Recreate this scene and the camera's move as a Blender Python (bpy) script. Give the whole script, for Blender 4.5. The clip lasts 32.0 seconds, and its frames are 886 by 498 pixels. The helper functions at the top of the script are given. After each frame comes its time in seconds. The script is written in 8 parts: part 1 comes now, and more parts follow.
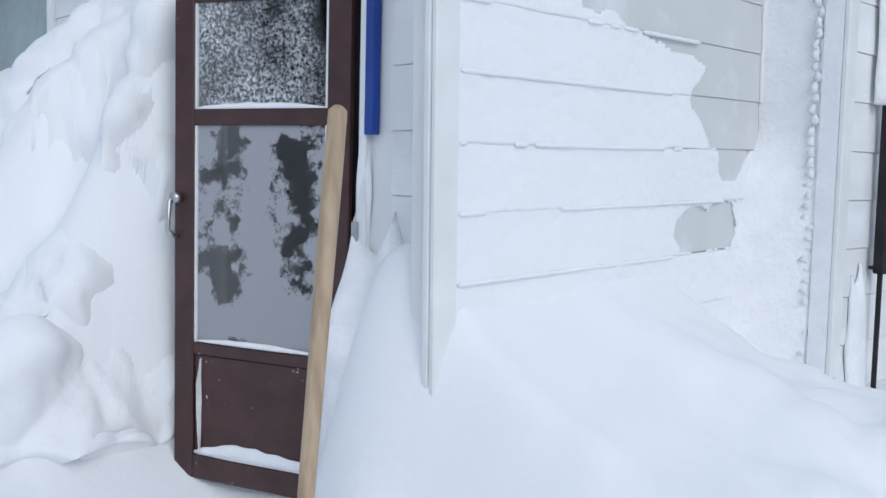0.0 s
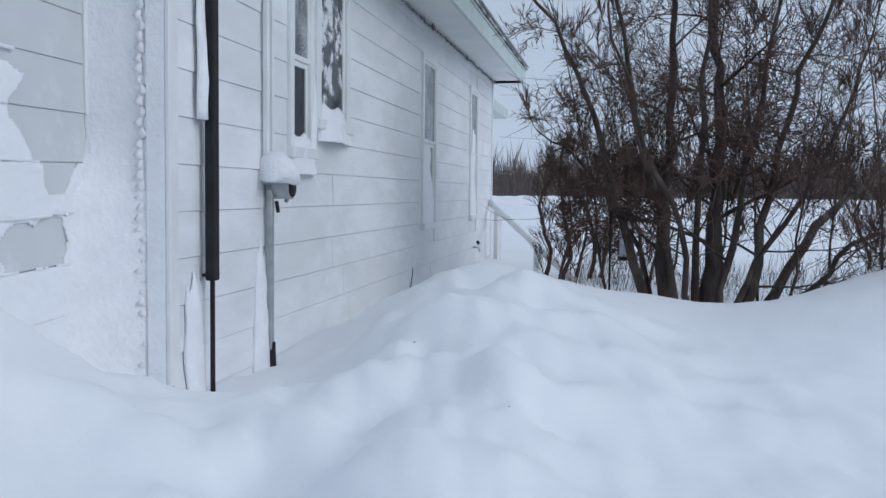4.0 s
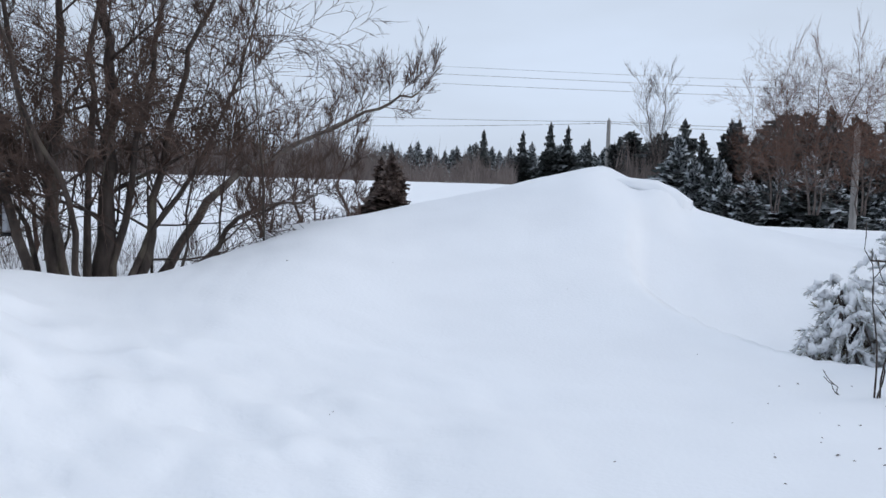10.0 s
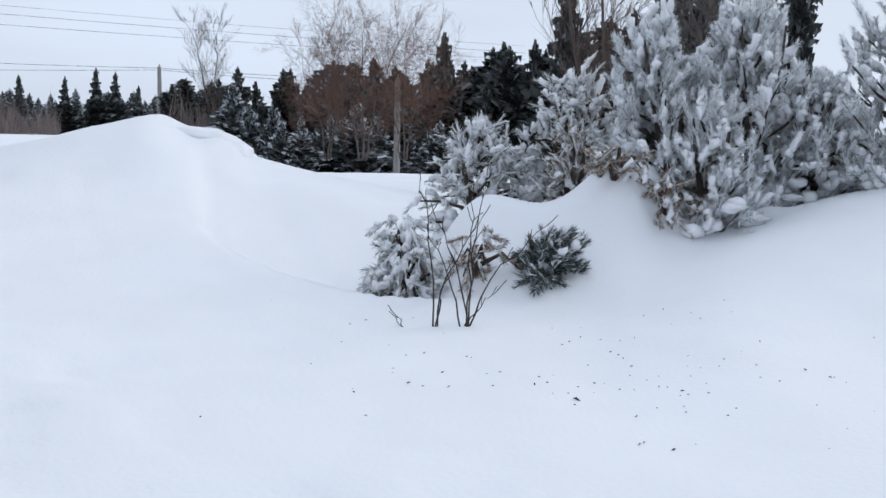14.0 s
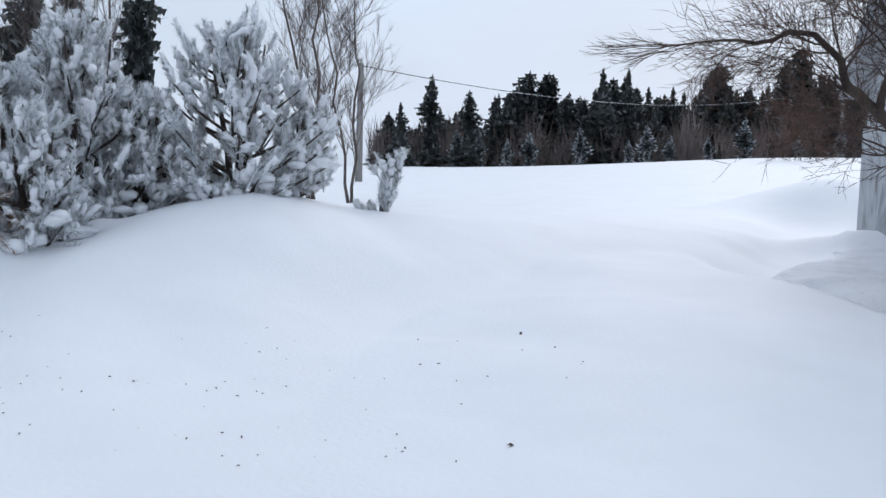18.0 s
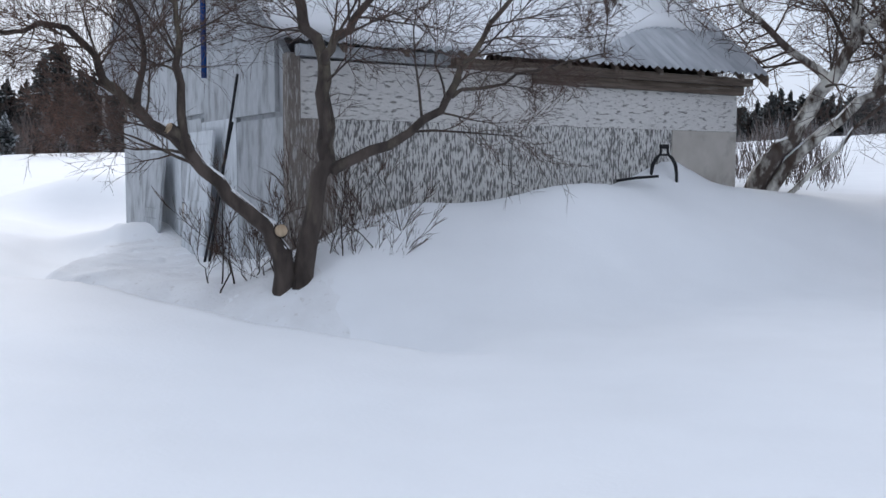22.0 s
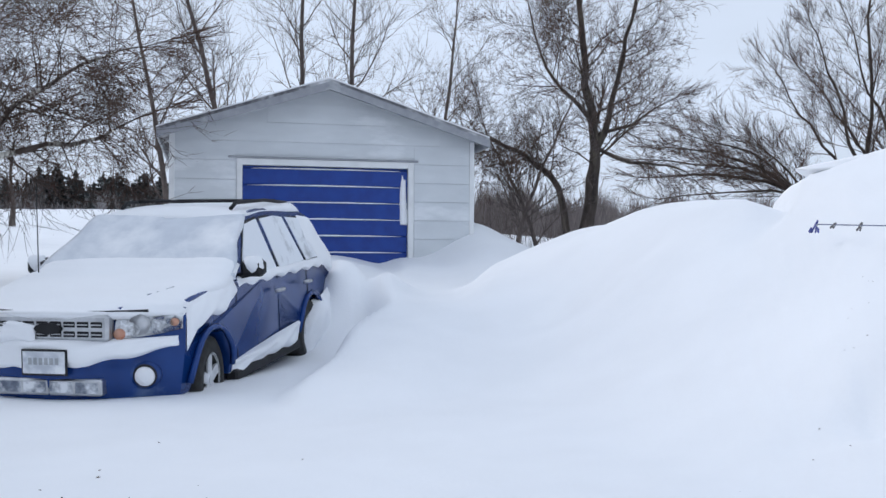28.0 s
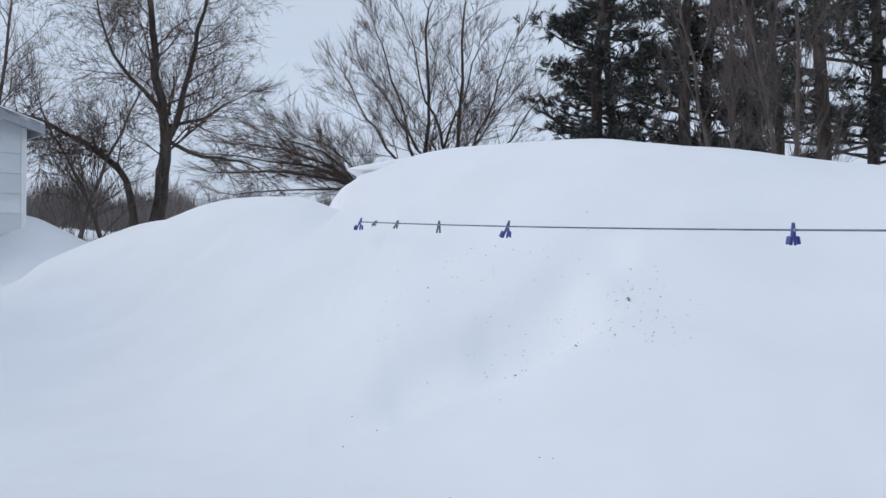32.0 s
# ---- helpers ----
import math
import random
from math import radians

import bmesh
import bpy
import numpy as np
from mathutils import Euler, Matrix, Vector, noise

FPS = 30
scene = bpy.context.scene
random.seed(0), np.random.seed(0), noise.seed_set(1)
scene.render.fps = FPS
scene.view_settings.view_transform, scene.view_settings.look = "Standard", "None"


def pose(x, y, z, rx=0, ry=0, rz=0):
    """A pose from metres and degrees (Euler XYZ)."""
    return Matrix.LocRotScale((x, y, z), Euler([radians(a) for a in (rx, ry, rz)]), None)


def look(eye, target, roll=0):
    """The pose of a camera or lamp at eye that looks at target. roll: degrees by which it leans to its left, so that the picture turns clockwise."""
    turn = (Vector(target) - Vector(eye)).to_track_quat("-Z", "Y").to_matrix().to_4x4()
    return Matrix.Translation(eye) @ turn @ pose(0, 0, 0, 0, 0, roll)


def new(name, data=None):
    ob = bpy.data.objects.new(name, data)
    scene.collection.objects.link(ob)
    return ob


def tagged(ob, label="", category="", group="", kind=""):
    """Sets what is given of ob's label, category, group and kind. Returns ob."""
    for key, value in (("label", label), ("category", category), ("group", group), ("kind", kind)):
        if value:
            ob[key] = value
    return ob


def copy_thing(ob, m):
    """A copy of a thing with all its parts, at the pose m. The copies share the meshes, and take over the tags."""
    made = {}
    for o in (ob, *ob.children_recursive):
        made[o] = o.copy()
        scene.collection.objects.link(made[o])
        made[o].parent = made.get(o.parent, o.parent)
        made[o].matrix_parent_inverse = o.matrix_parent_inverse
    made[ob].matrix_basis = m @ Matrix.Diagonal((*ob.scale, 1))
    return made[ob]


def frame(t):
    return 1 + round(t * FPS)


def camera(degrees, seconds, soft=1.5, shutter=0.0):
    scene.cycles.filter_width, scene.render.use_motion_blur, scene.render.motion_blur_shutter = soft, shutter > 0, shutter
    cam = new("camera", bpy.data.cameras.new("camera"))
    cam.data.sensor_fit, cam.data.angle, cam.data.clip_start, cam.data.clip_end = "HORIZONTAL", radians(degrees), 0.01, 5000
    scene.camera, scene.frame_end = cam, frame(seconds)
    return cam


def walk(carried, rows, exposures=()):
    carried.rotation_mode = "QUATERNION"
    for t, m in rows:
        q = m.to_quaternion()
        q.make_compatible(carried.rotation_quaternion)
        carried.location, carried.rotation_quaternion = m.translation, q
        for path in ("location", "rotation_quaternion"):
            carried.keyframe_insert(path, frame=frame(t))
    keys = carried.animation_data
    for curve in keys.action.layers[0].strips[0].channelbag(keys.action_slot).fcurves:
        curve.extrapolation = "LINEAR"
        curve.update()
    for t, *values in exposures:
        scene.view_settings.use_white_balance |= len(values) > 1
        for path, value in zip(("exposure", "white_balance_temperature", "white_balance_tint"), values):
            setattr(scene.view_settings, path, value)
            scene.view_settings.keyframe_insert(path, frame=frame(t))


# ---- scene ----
cam = camera(49.02, 32.0)
PATH = [
    (0.0, pose(0.074, 0.268, 1.494, 85.43, -1.41, 0.20)),
    (0.5, pose(0.093, 0.260, 1.494, 85.64, -1.64, -5.33)),
    (1.0, pose(0.127, 0.263, 1.493, 85.68, -1.64, -11.31)),
    (1.5, pose(0.162, 0.257, 1.497, 85.51, -1.62, -16.25)),
    (2.0, pose(0.178, 0.250, 1.496, 86.52, -1.43, -21.03)),
    (2.5, pose(0.196, 0.242, 1.498, 86.85, -1.26, -25.01)),
    (3.0, pose(0.209, 0.244, 1.497, 86.85, -1.11, -27.48)),
    (3.5, pose(0.213, 0.265, 1.496, 86.82, -0.82, -30.64)),
    (4.0, pose(0.175, 0.312, 1.507, 86.69, -0.53, -36.76)),
    (4.5, pose(0.149, 0.334, 1.511, 86.46, -0.75, -41.82)),
    (6.5, pose(0.164, 0.268, 1.508, 87.28, -1.36, -53.07)),
    (7.0, pose(0.159, 0.259, 1.506, 86.34, -1.25, -56.33)),
    (7.5, pose(0.178, 0.222, 1.504, 86.02, -0.84, -59.01)),
    (8.0, pose(0.209, 0.162, 1.513, 86.21, -1.97, -62.45)),
    (8.5, pose(0.218, 0.116, 1.508, 85.87, -1.85, -65.21)),
    (9.0, pose(0.243, 0.086, 1.509, 85.81, -1.97, -67.28)),
    (9.5, pose(0.260, 0.064, 1.505, 85.58, -1.64, -68.50)),
    (10.0, pose(0.272, 0.039, 1.499, 85.91, -1.65, -69.76)),
    (10.5, pose(0.282, 0.011, 1.503, 85.70, -1.63, -72.05)),
    (11.0, pose(0.286, -0.033, 1.495, 85.74, -2.13, -74.28)),
    (11.5, pose(0.296, -0.015, 1.504, 85.58, -1.41, -78.16)),
    (12.0, pose(0.301, 0.022, 1.502, 85.93, -0.23, -80.84)),
    (12.5, pose(0.304, 0.069, 1.490, 85.37, -0.55, -84.47)),
    (13.0, pose(0.327, 0.091, 1.491, 84.93, -0.85, -87.77)),
    (13.5, pose(0.334, 0.095, 1.489, 83.64, -0.75, -91.12)),
    (14.0, pose(0.327, 0.111, 1.490, 83.53, -1.04, -95.47)),
    (14.5, pose(0.321, 0.074, 1.499, 84.32, -0.83, -100.56)),
    (16.5, pose(0.223, -0.104, 1.490, 85.61, -1.73, -117.27)),
    (17.0, pose(0.201, -0.134, 1.486, 85.33, -2.08, -122.75)),
    (17.5, pose(0.177, -0.162, 1.486, 85.42, -1.90, -127.46)),
    (18.0, pose(0.140, -0.183, 1.487, 85.23, -1.71, -131.14)),
    (18.5, pose(0.117, -0.212, 1.486, 85.21, -1.64, -134.65)),
    (19.0, pose(0.108, -0.244, 1.475, 84.62, -1.52, -137.12)),
    (19.5, pose(0.116, -0.299, 1.472, 84.46, -1.59, -140.58)),
    (20.0, pose(0.148, -0.293, 1.491, 85.50, -1.02, -147.68)),
    (20.5, pose(0.160, -0.269, 1.491, 86.44, 0.02, -154.09)),
    (21.0, pose(0.169, -0.261, 1.494, 86.91, 0.42, -159.41)),
    (21.5, pose(0.139, -0.260, 1.495, 86.36, 0.07, -165.25)),
    (22.0, pose(0.166, -0.270, 1.487, 85.61, -0.03, -172.32)),
    (22.5, pose(0.165, -0.270, 1.493, 85.72, -0.06, -176.52)),
    (23.0, pose(0.141, -0.286, 1.497, 87.04, -0.66, -179.91)),
    (23.5, pose(0.057, -0.289, 1.517, 87.93, -0.96, -182.96)),
    (24.0, pose(-0.009, -0.306, 1.502, 87.63, -1.13, -188.44)),
    (24.5, pose(-0.077, -0.317, 1.509, 87.03, -1.24, -192.42)),
    (25.0, pose(-0.105, -0.321, 1.526, 87.85, -1.32, -196.17)),
    (25.5, pose(-0.083, -0.371, 1.528, 87.26, -0.57, -201.67)),
    (26.0, pose(-0.072, -0.371, 1.522, 88.11, -0.55, -206.57)),
    (26.5, pose(-0.060, -0.360, 1.525, 88.96, -0.60, -211.65)),
    (28.5, pose(-0.185, -0.232, 1.501, 90.12, -0.24, -228.72)),
    (29.0, pose(-0.205, -0.232, 1.498, 89.67, -0.25, -232.16)),
    (29.5, pose(-0.226, -0.226, 1.499, 89.56, -0.14, -236.32)),
    (30.0, pose(-0.244, -0.209, 1.499, 89.28, -0.27, -239.59)),
    (30.5, pose(-0.251, -0.192, 1.509, 89.28, 0.09, -243.30)),
    (31.0, pose(-0.283, -0.150, 1.514, 89.75, -0.55, -245.21)),
    (31.5, pose(-0.300, -0.115, 1.513, 90.31, -0.53, -247.34)),
    (32.0, pose(-0.318, -0.089, 1.512, 90.17, -0.29, -249.35)),
]
walk(cam, PATH, [(0, 0.07, 6350, 10), (1.2, -0.21, 6160, 10), (2, -0.36, 6080, 10), (3, -0.34, 6080, 10), (4, -0.24, 6100, 10), (7, 0.14, 6400, 11), (10, 0.11, 6460, 11.5), (14, 0.20, 6600, 12), (18, 0.12, 6420, 11.5), (21, 0.24, 6520, 13), (24, 0.26, 6680, 13.5), (26, 0.24, 6620, 13), (29, 0.16, 6440, 12), (31, -0.02, 6440, 11.5), (32, -0.03, 6440, 11.5)])

# ---------------------------------------------------------------- light
world = bpy.data.worlds.new("overcast_sky")
scene.world = world
world.use_nodes = True
wn, wl = world.node_tree.nodes, world.node_tree.links
wn.clear()
w_out = wn.new("ShaderNodeOutputWorld")
w_bg = wn.new("ShaderNodeBackground")
w_sky = wn.new("ShaderNodeTexSky")
w_sky.sky_type = 'NISHITA'
w_sky.sun_disc = False
SUN_EL, SUN_AZ = radians(30), radians(155)
w_sky.sun_elevation, w_sky.sun_rotation = SUN_EL, SUN_AZ
w_sky.dust_density = 3.0
w_scale = wn.new("ShaderNodeMix")
w_scale.data_type = 'RGBA'
w_scale.blend_type = 'MULTIPLY'
w_scale.inputs[0].default_value = 1.0
w_scale.inputs[7].default_value = (0.1, 0.1, 0.1, 1)
wl.new(w_sky.outputs[0], w_scale.inputs[6])
w_co = wn.new("ShaderNodeTexCoord")
w_map = wn.new("ShaderNodeMapping")
w_map.inputs["Scale"].default_value = (1.0, 1.0, 3.5)
wl.new(w_co.outputs["Generated"], w_map.inputs[0])
w_noise = wn.new("ShaderNodeTexNoise")
w_noise.inputs["Scale"].default_value = 2.3
w_noise.inputs["Detail"].default_value = 5
wl.new(w_map.outputs[0], w_noise.inputs["Vector"])
w_ramp = wn.new("ShaderNodeValToRGB")
w_ramp.color_ramp.elements[0].position, w_ramp.color_ramp.elements[0].color = 0.35, (0.555, 0.64, 0.755, 1)
w_ramp.color_ramp.elements[1].position, w_ramp.color_ramp.elements[1].color = 0.68, (0.63, 0.735, 0.885, 1)
wl.new(w_noise.outputs[0], w_ramp.inputs[0])
w_mix = wn.new("ShaderNodeMix")
w_mix.data_type = 'RGBA'
w_mix.inputs[0].default_value = 0.95
wl.new(w_scale.outputs[2], w_mix.inputs[6])
wl.new(w_ramp.outputs[0], w_mix.inputs[7])
wl.new(w_mix.outputs[2], w_bg.inputs[0])
w_bg.inputs[1].default_value = 1.0
wl.new(w_bg.outputs[0], w_out.inputs[0])

sun = new("sun", bpy.data.lights.new("sun", 'SUN'))
sun.data.energy = 0.85
sun.data.angle = radians(32)
sun.data.color = (1.0, 0.98, 0.955)
sun.matrix_world = look((30 * math.sin(SUN_AZ) * math.cos(SUN_EL), 30 * math.cos(SUN_AZ) * math.cos(SUN_EL), 30 * math.sin(SUN_EL)), (0, 0, 0))

# ---------------------------------------------------------------- small tools
def empty(name, m=None):
    ob = new(name)
    ob.empty_display_size = 0.2
    if m is not None:
        ob.matrix_world = m
    return ob


def part(name, bm, material, parent=None, label=""):
    """Links a bmesh as one mesh object, under a thing or a part."""
    me = bpy.data.meshes.new(name)
    bm.to_mesh(me)
    bm.free()
    me.materials.append(material)
    ob = new(name, me)
    if parent is not None:
        ob.parent = parent
    if label:
        tagged(ob, label)
    return ob


def shade(ob):
    ob.data.polygons.foreach_set("use_smooth", [True] * len(ob.data.polygons))
    return ob


def from_arrays(name, verts, faces, material, parent=None, label="", smooth_shade=False):
    me = bpy.data.meshes.new(name)
    me.from_pydata(verts, [], faces)
    me.materials.append(material)
    ob = new(name, me)
    if parent is not None:
        ob.parent = parent
    if label:
        tagged(ob, label)
    if smooth_shade:
        shade(ob)
    return ob


def box(x0, y0, z0, x1, y1, z1, bev=0.0, m=None, bm=None):
    """A box between two corners, its edges bevelled; added to bm if given."""
    own = bmesh.new()
    bmesh.ops.create_cube(own, size=1.0)
    for v in own.verts:
        v.co = Vector(((x0 + x1) / 2 + v.co.x * (x1 - x0), (y0 + y1) / 2 + v.co.y * (y1 - y0), (z0 + z1) / 2 + v.co.z * (z1 - z0)))
    if bev > 0:
        bmesh.ops.bevel(own, geom=own.edges[:], offset=bev, segments=1, affect='EDGES', clamp_overlap=True)
    if m is not None:
        bmesh.ops.transform(own, matrix=m, verts=own.verts)
    if bm is None:
        return own
    me = bpy.data.meshes.new("tmp")
    own.to_mesh(me)
    own.free()
    bm.from_mesh(me)
    bpy.data.meshes.remove(me)
    return bm


def prism(outline, d0, d1, axis="y", bev=0.0):
    """An outline of (a, b) pairs drawn out along an axis from d0 to d1."""
    bm = bmesh.new()

    def place(a, b, d):
        return {"y": (a, d, b), "x": (d, a, b), "z": (a, b, d)}[axis]
    lo = [bm.verts.new(place(a, b, d0)) for a, b in outline]
    hi = [bm.verts.new(place(a, b, d1)) for a, b in outline]
    n = len(outline)
    bm.faces.new(lo)
    bm.faces.new(hi[::-1])
    for i in range(n):
        bm.faces.new((lo[i], hi[i], hi[(i + 1) % n], lo[(i + 1) % n]))
    bmesh.ops.recalc_face_normals(bm, faces=bm.faces[:])
    if bev > 0:
        bmesh.ops.bevel(bm, geom=bm.edges[:], offset=bev, segments=2, affect='EDGES', clamp_overlap=True)
    return bm


def tube_arrays(points, radii, sides, verts, faces, cap=True):
    """Appends a tapered tube along points to verts and faces."""
    pts = [Vector(p) for p in points]
    n = len(pts)
    base = len(verts)
    t = (pts[1] - pts[0]).normalized()
    ref = Vector((0, 0, 1)) if abs(t.z) < 0.9 else Vector((1, 0, 0))
    a = t.cross(ref).normalized()
    for i in range(n):
        t = (pts[min(i + 1, n - 1)] - pts[max(i - 1, 0)])
        if t.length < 1e-9:
            t = Vector((0, 0, 1))
        t.normalize()
        a = (a - t * a.dot(t))
        if a.length < 1e-6:
            a = t.orthogonal()
        a.normalize()
        b = t.cross(a)
        for k in range(sides):
            w = 2 * math.pi * k / sides
            verts.append(tuple(pts[i] + (a * math.cos(w) + b * math.sin(w)) * radii[i]))
    for i in range(n - 1):
        for k in range(sides):
            k2 = (k + 1) % sides
            p, q = base + i * sides, base + (i + 1) * sides
            faces.append((p + k, p + k2, q + k2, q + k))
    if cap:
        faces.append(tuple(base + k for k in range(sides))[::-1])
        faces.append(tuple(base + (n - 1) * sides + k for k in range(sides)))


def tube(name, points, radii, sides, material, parent=None, label=""):
    verts, faces = [], []
    if not hasattr(radii, "__len__"):
        radii = [radii] * len(points)
    tube_arrays(points, radii, sides, verts, faces)
    return from_arrays(name, verts, faces, material, parent, label, True)


def polar(az, d, z=0.0):
    """A place at compass angle az (degrees from +y towards +x) and distance d."""
    return Vector((d * math.sin(radians(az)), d * math.cos(radians(az)), z))


def frame_of(p0, ux, uy):
    """A pose with its origin at p0 and its x axis along (ux, uy)."""
    n = math.hypot(ux, uy)
    ux, uy = ux / n, uy / n
    return Matrix(((ux, -uy, 0, p0[0]), (uy, ux, 0, p0[1]), (0, 0, 1, p0[2]), (0, 0, 0, 1)))


def lump(v, f, c, rx, ry, rz, rng, rings=4, seg=7):
    """A small uneven blob of snow."""
    n0 = len(v)
    v.append((c.x, c.y, c.z + rz))
    for i in range(1, rings):
        ph = math.pi * i / rings
        for k in range(seg):
            th = 2 * math.pi * k / seg
            q = rng.uniform(0.8, 1.15)
            v.append((c.x + rx * q * math.sin(ph) * math.cos(th), c.y + ry * q * math.sin(ph) * math.sin(th), c.z + rz * math.cos(ph) * q))
    v.append((c.x, c.y, c.z - rz))
    for k in range(seg):
        f.append((n0, n0 + 1 + k, n0 + 1 + (k + 1) % seg))
    for i in range(rings - 2):
        for k in range(seg):
            o = n0 + 1 + i * seg
            f.append((o + k, o + seg + k, o + seg + (k + 1) % seg, o + (k + 1) % seg))
    e = len(v) - 1
    o = n0 + 1 + (rings - 2) * seg
    for k in range(seg):
        f.append((o + k, e, o + (k + 1) % seg))

# ---------------------------------------------------------------- materials
def material(name, colors, rough=0.7, metal=0.0, scale=6.0, detail=4.0, bump=0.0, bump_scale=None, stretch=(1, 1, 1), spread=(0.35, 0.65), second=None, island=0.0):
    """A procedural material: a noise between two colours, an optional coarser second noise (colour, scale, from, to), and a bump."""
    m = bpy.data.materials.new(name)
    m.use_nodes = True
    nt = m.node_tree
    nd, ln = nt.nodes, nt.links
    bsdf = nd["Principled BSDF"]
    bsdf.inputs["Roughness"].default_value = rough
    bsdf.inputs["Metallic"].default_value = metal
    co = nd.new("ShaderNodeTexCoord")
    mp = nd.new("ShaderNodeMapping")
    mp.inputs["Scale"].default_value = stretch
    ln.new(co.outputs["Object"], mp.inputs[0])
    nz = nd.new("ShaderNodeTexNoise")
    nz.inputs["Scale"].default_value = scale
    nz.inputs["Detail"].default_value = detail
    ln.new(mp.outputs[0], nz.inputs["Vector"])
    rp = nd.new("ShaderNodeValToRGB")
    rp.color_ramp.elements[0].position = spread[0]
    rp.color_ramp.elements[0].color = (*colors[0], 1)
    rp.color_ramp.elements[1].position = spread[1]
    rp.color_ramp.elements[1].color = (*colors[1], 1)
    ln.new(nz.outputs[0], rp.inputs[0])
    last = rp.outputs[0]
    if second:
        col, sc, lo, hi = second
        n2 = nd.new("ShaderNodeTexNoise")
        n2.inputs["Scale"].default_value = sc
        n2.inputs["Detail"].default_value = 6
        n2.inputs["Roughness"].default_value = 0.6
        ln.new(mp.outputs[0], n2.inputs["Vector"])
        mr = nd.new("ShaderNodeMapRange")
        mr.inputs[1].default_value, mr.inputs[2].default_value = lo, hi
        ln.new(n2.outputs[0], mr.inputs[0])
        mx = nd.new("ShaderNodeMix")
        mx.data_type = 'RGBA'
        mx.inputs[7].default_value = (*col, 1)
        ln.new(mr.outputs[0], mx.inputs[0])
        ln.new(last, mx.inputs[6])
        last = mx.outputs[2]
    if island:
        ge = nd.new("ShaderNodeNewGeometry")
        m2 = nd.new("ShaderNodeMapRange")
        m2.inputs[3].default_value, m2.inputs[4].default_value = 1 - island, 1 + island
        ln.new(ge.outputs["Random Per Island"], m2.inputs[0])
        hs = nd.new("ShaderNodeHueSaturation")
        ln.new(m2.outputs[0], hs.inputs["Value"])
        ln.new(last, hs.inputs["Color"])
        last = hs.outputs[0]
    ln.new(last, bsdf.inputs["Base Color"])
    if bump:
        nb = nd.new("ShaderNodeTexNoise")
        nb.inputs["Scale"].default_value = bump_scale or scale * 3
        nb.inputs["Detail"].default_value = 6
        ln.new(mp.outputs[0], nb.inputs["Vector"])
        bp = nd.new("ShaderNodeBump")
        bp.inputs["Strength"].default_value = bump
        bp.inputs["Distance"].default_value = 0.02
        ln.new(nb.outputs[0], bp.inputs["Height"])
        ln.new(bp.outputs[0], bsdf.inputs["Normal"])
    return m


SNOW_W = (0.86, 0.875, 0.90)
M_SNOW = material("snow", ((0.85, 0.865, 0.89), (0.885, 0.90, 0.925)), 0.65, scale=1.2, bump=0.16, bump_scale=34)
M_SNOW_CRUST = material("crusted_snow", ((0.84, 0.855, 0.88), (0.90, 0.91, 0.93)), 0.6, scale=9, bump=0.45, bump_scale=42)
M_SIDING = material("white_siding", ((0.72, 0.73, 0.73), (0.78, 0.79, 0.79)), 0.45, scale=2.0, bump=0.05, bump_scale=60)
M_TRIM = material("white_trim", ((0.76, 0.77, 0.77), (0.82, 0.83, 0.83)), 0.5, scale=5, bump=0.05)
M_ROOF = material("grey_shingle", ((0.10, 0.10, 0.11), (0.2, 0.2, 0.21)), 0.9, scale=20, bump=0.3, second=((0.85, 0.86, 0.88), 1.2, 0.45, 0.6))
M_FASCIA = material("pale_green_fascia", ((0.52, 0.60, 0.58), (0.60, 0.67, 0.65)), 0.5, scale=4)
M_BROWN = material("brown_door_paint", ((0.045, 0.018, 0.018), (0.065, 0.028, 0.027)), 0.4, scale=8, bump=0.05, second=((0.75, 0.76, 0.78), 26, 0.68, 0.76))
M_BLUE = material("blue_paint", ((0.003, 0.036, 0.24), (0.005, 0.050, 0.30)), 0.5, scale=5, bump=0.04)
M_CARBLUE = material("blue_car_paint", ((0.004, 0.032, 0.155), (0.006, 0.045, 0.20)), 0.25, metal=0.3, scale=4, second=((0.26, 0.36, 0.5), 2.6, 0.60, 1.0))
M_BLACK = material("black_plastic", ((0.006, 0.006, 0.008), (0.014, 0.014, 0.017)), 0.75, scale=8)
M_RUBBER = material("tyre_rubber", ((0.012, 0.012, 0.012), (0.03, 0.03, 0.03)), 0.85, scale=20, bump=0.2)
M_CHROME = material("dull_chrome", ((0.45, 0.46, 0.48), (0.6, 0.61, 0.63)), 0.3, metal=0.9, scale=10)
M_WOODP = material("pale_handle_wood", ((0.36, 0.26, 0.17), (0.50, 0.38, 0.26)), 0.6, scale=5, stretch=(8, 8, 0.8), bump=0.15)
M_BARK = material("dark_bark", ((0.035, 0.026, 0.022), (0.085, 0.065, 0.055)), 0.9, scale=9, stretch=(1, 1, 0.35), bump=0.8, bump_scale=30, second=((0.16, 0.14, 0.10), 5, 0.55, 0.75))
M_BARKG = material("grey_bark", ((0.07, 0.055, 0.05), (0.15, 0.12, 0.105)), 0.9, scale=9, stretch=(1, 1, 0.35), bump=0.6, bump_scale=30)
M_TWIG = material("brown_twigs", ((0.050, 0.030, 0.023), (0.105, 0.065, 0.05)), 0.85, scale=3)
M_TWIGG = material("grey_twigs", ((0.065, 0.052, 0.048), (0.12, 0.098, 0.09)), 0.85, scale=3)
M_TWIGR = material("reddish_twigs", ((0.10, 0.05, 0.035), (0.17, 0.09, 0.062)), 0.85, scale=3)


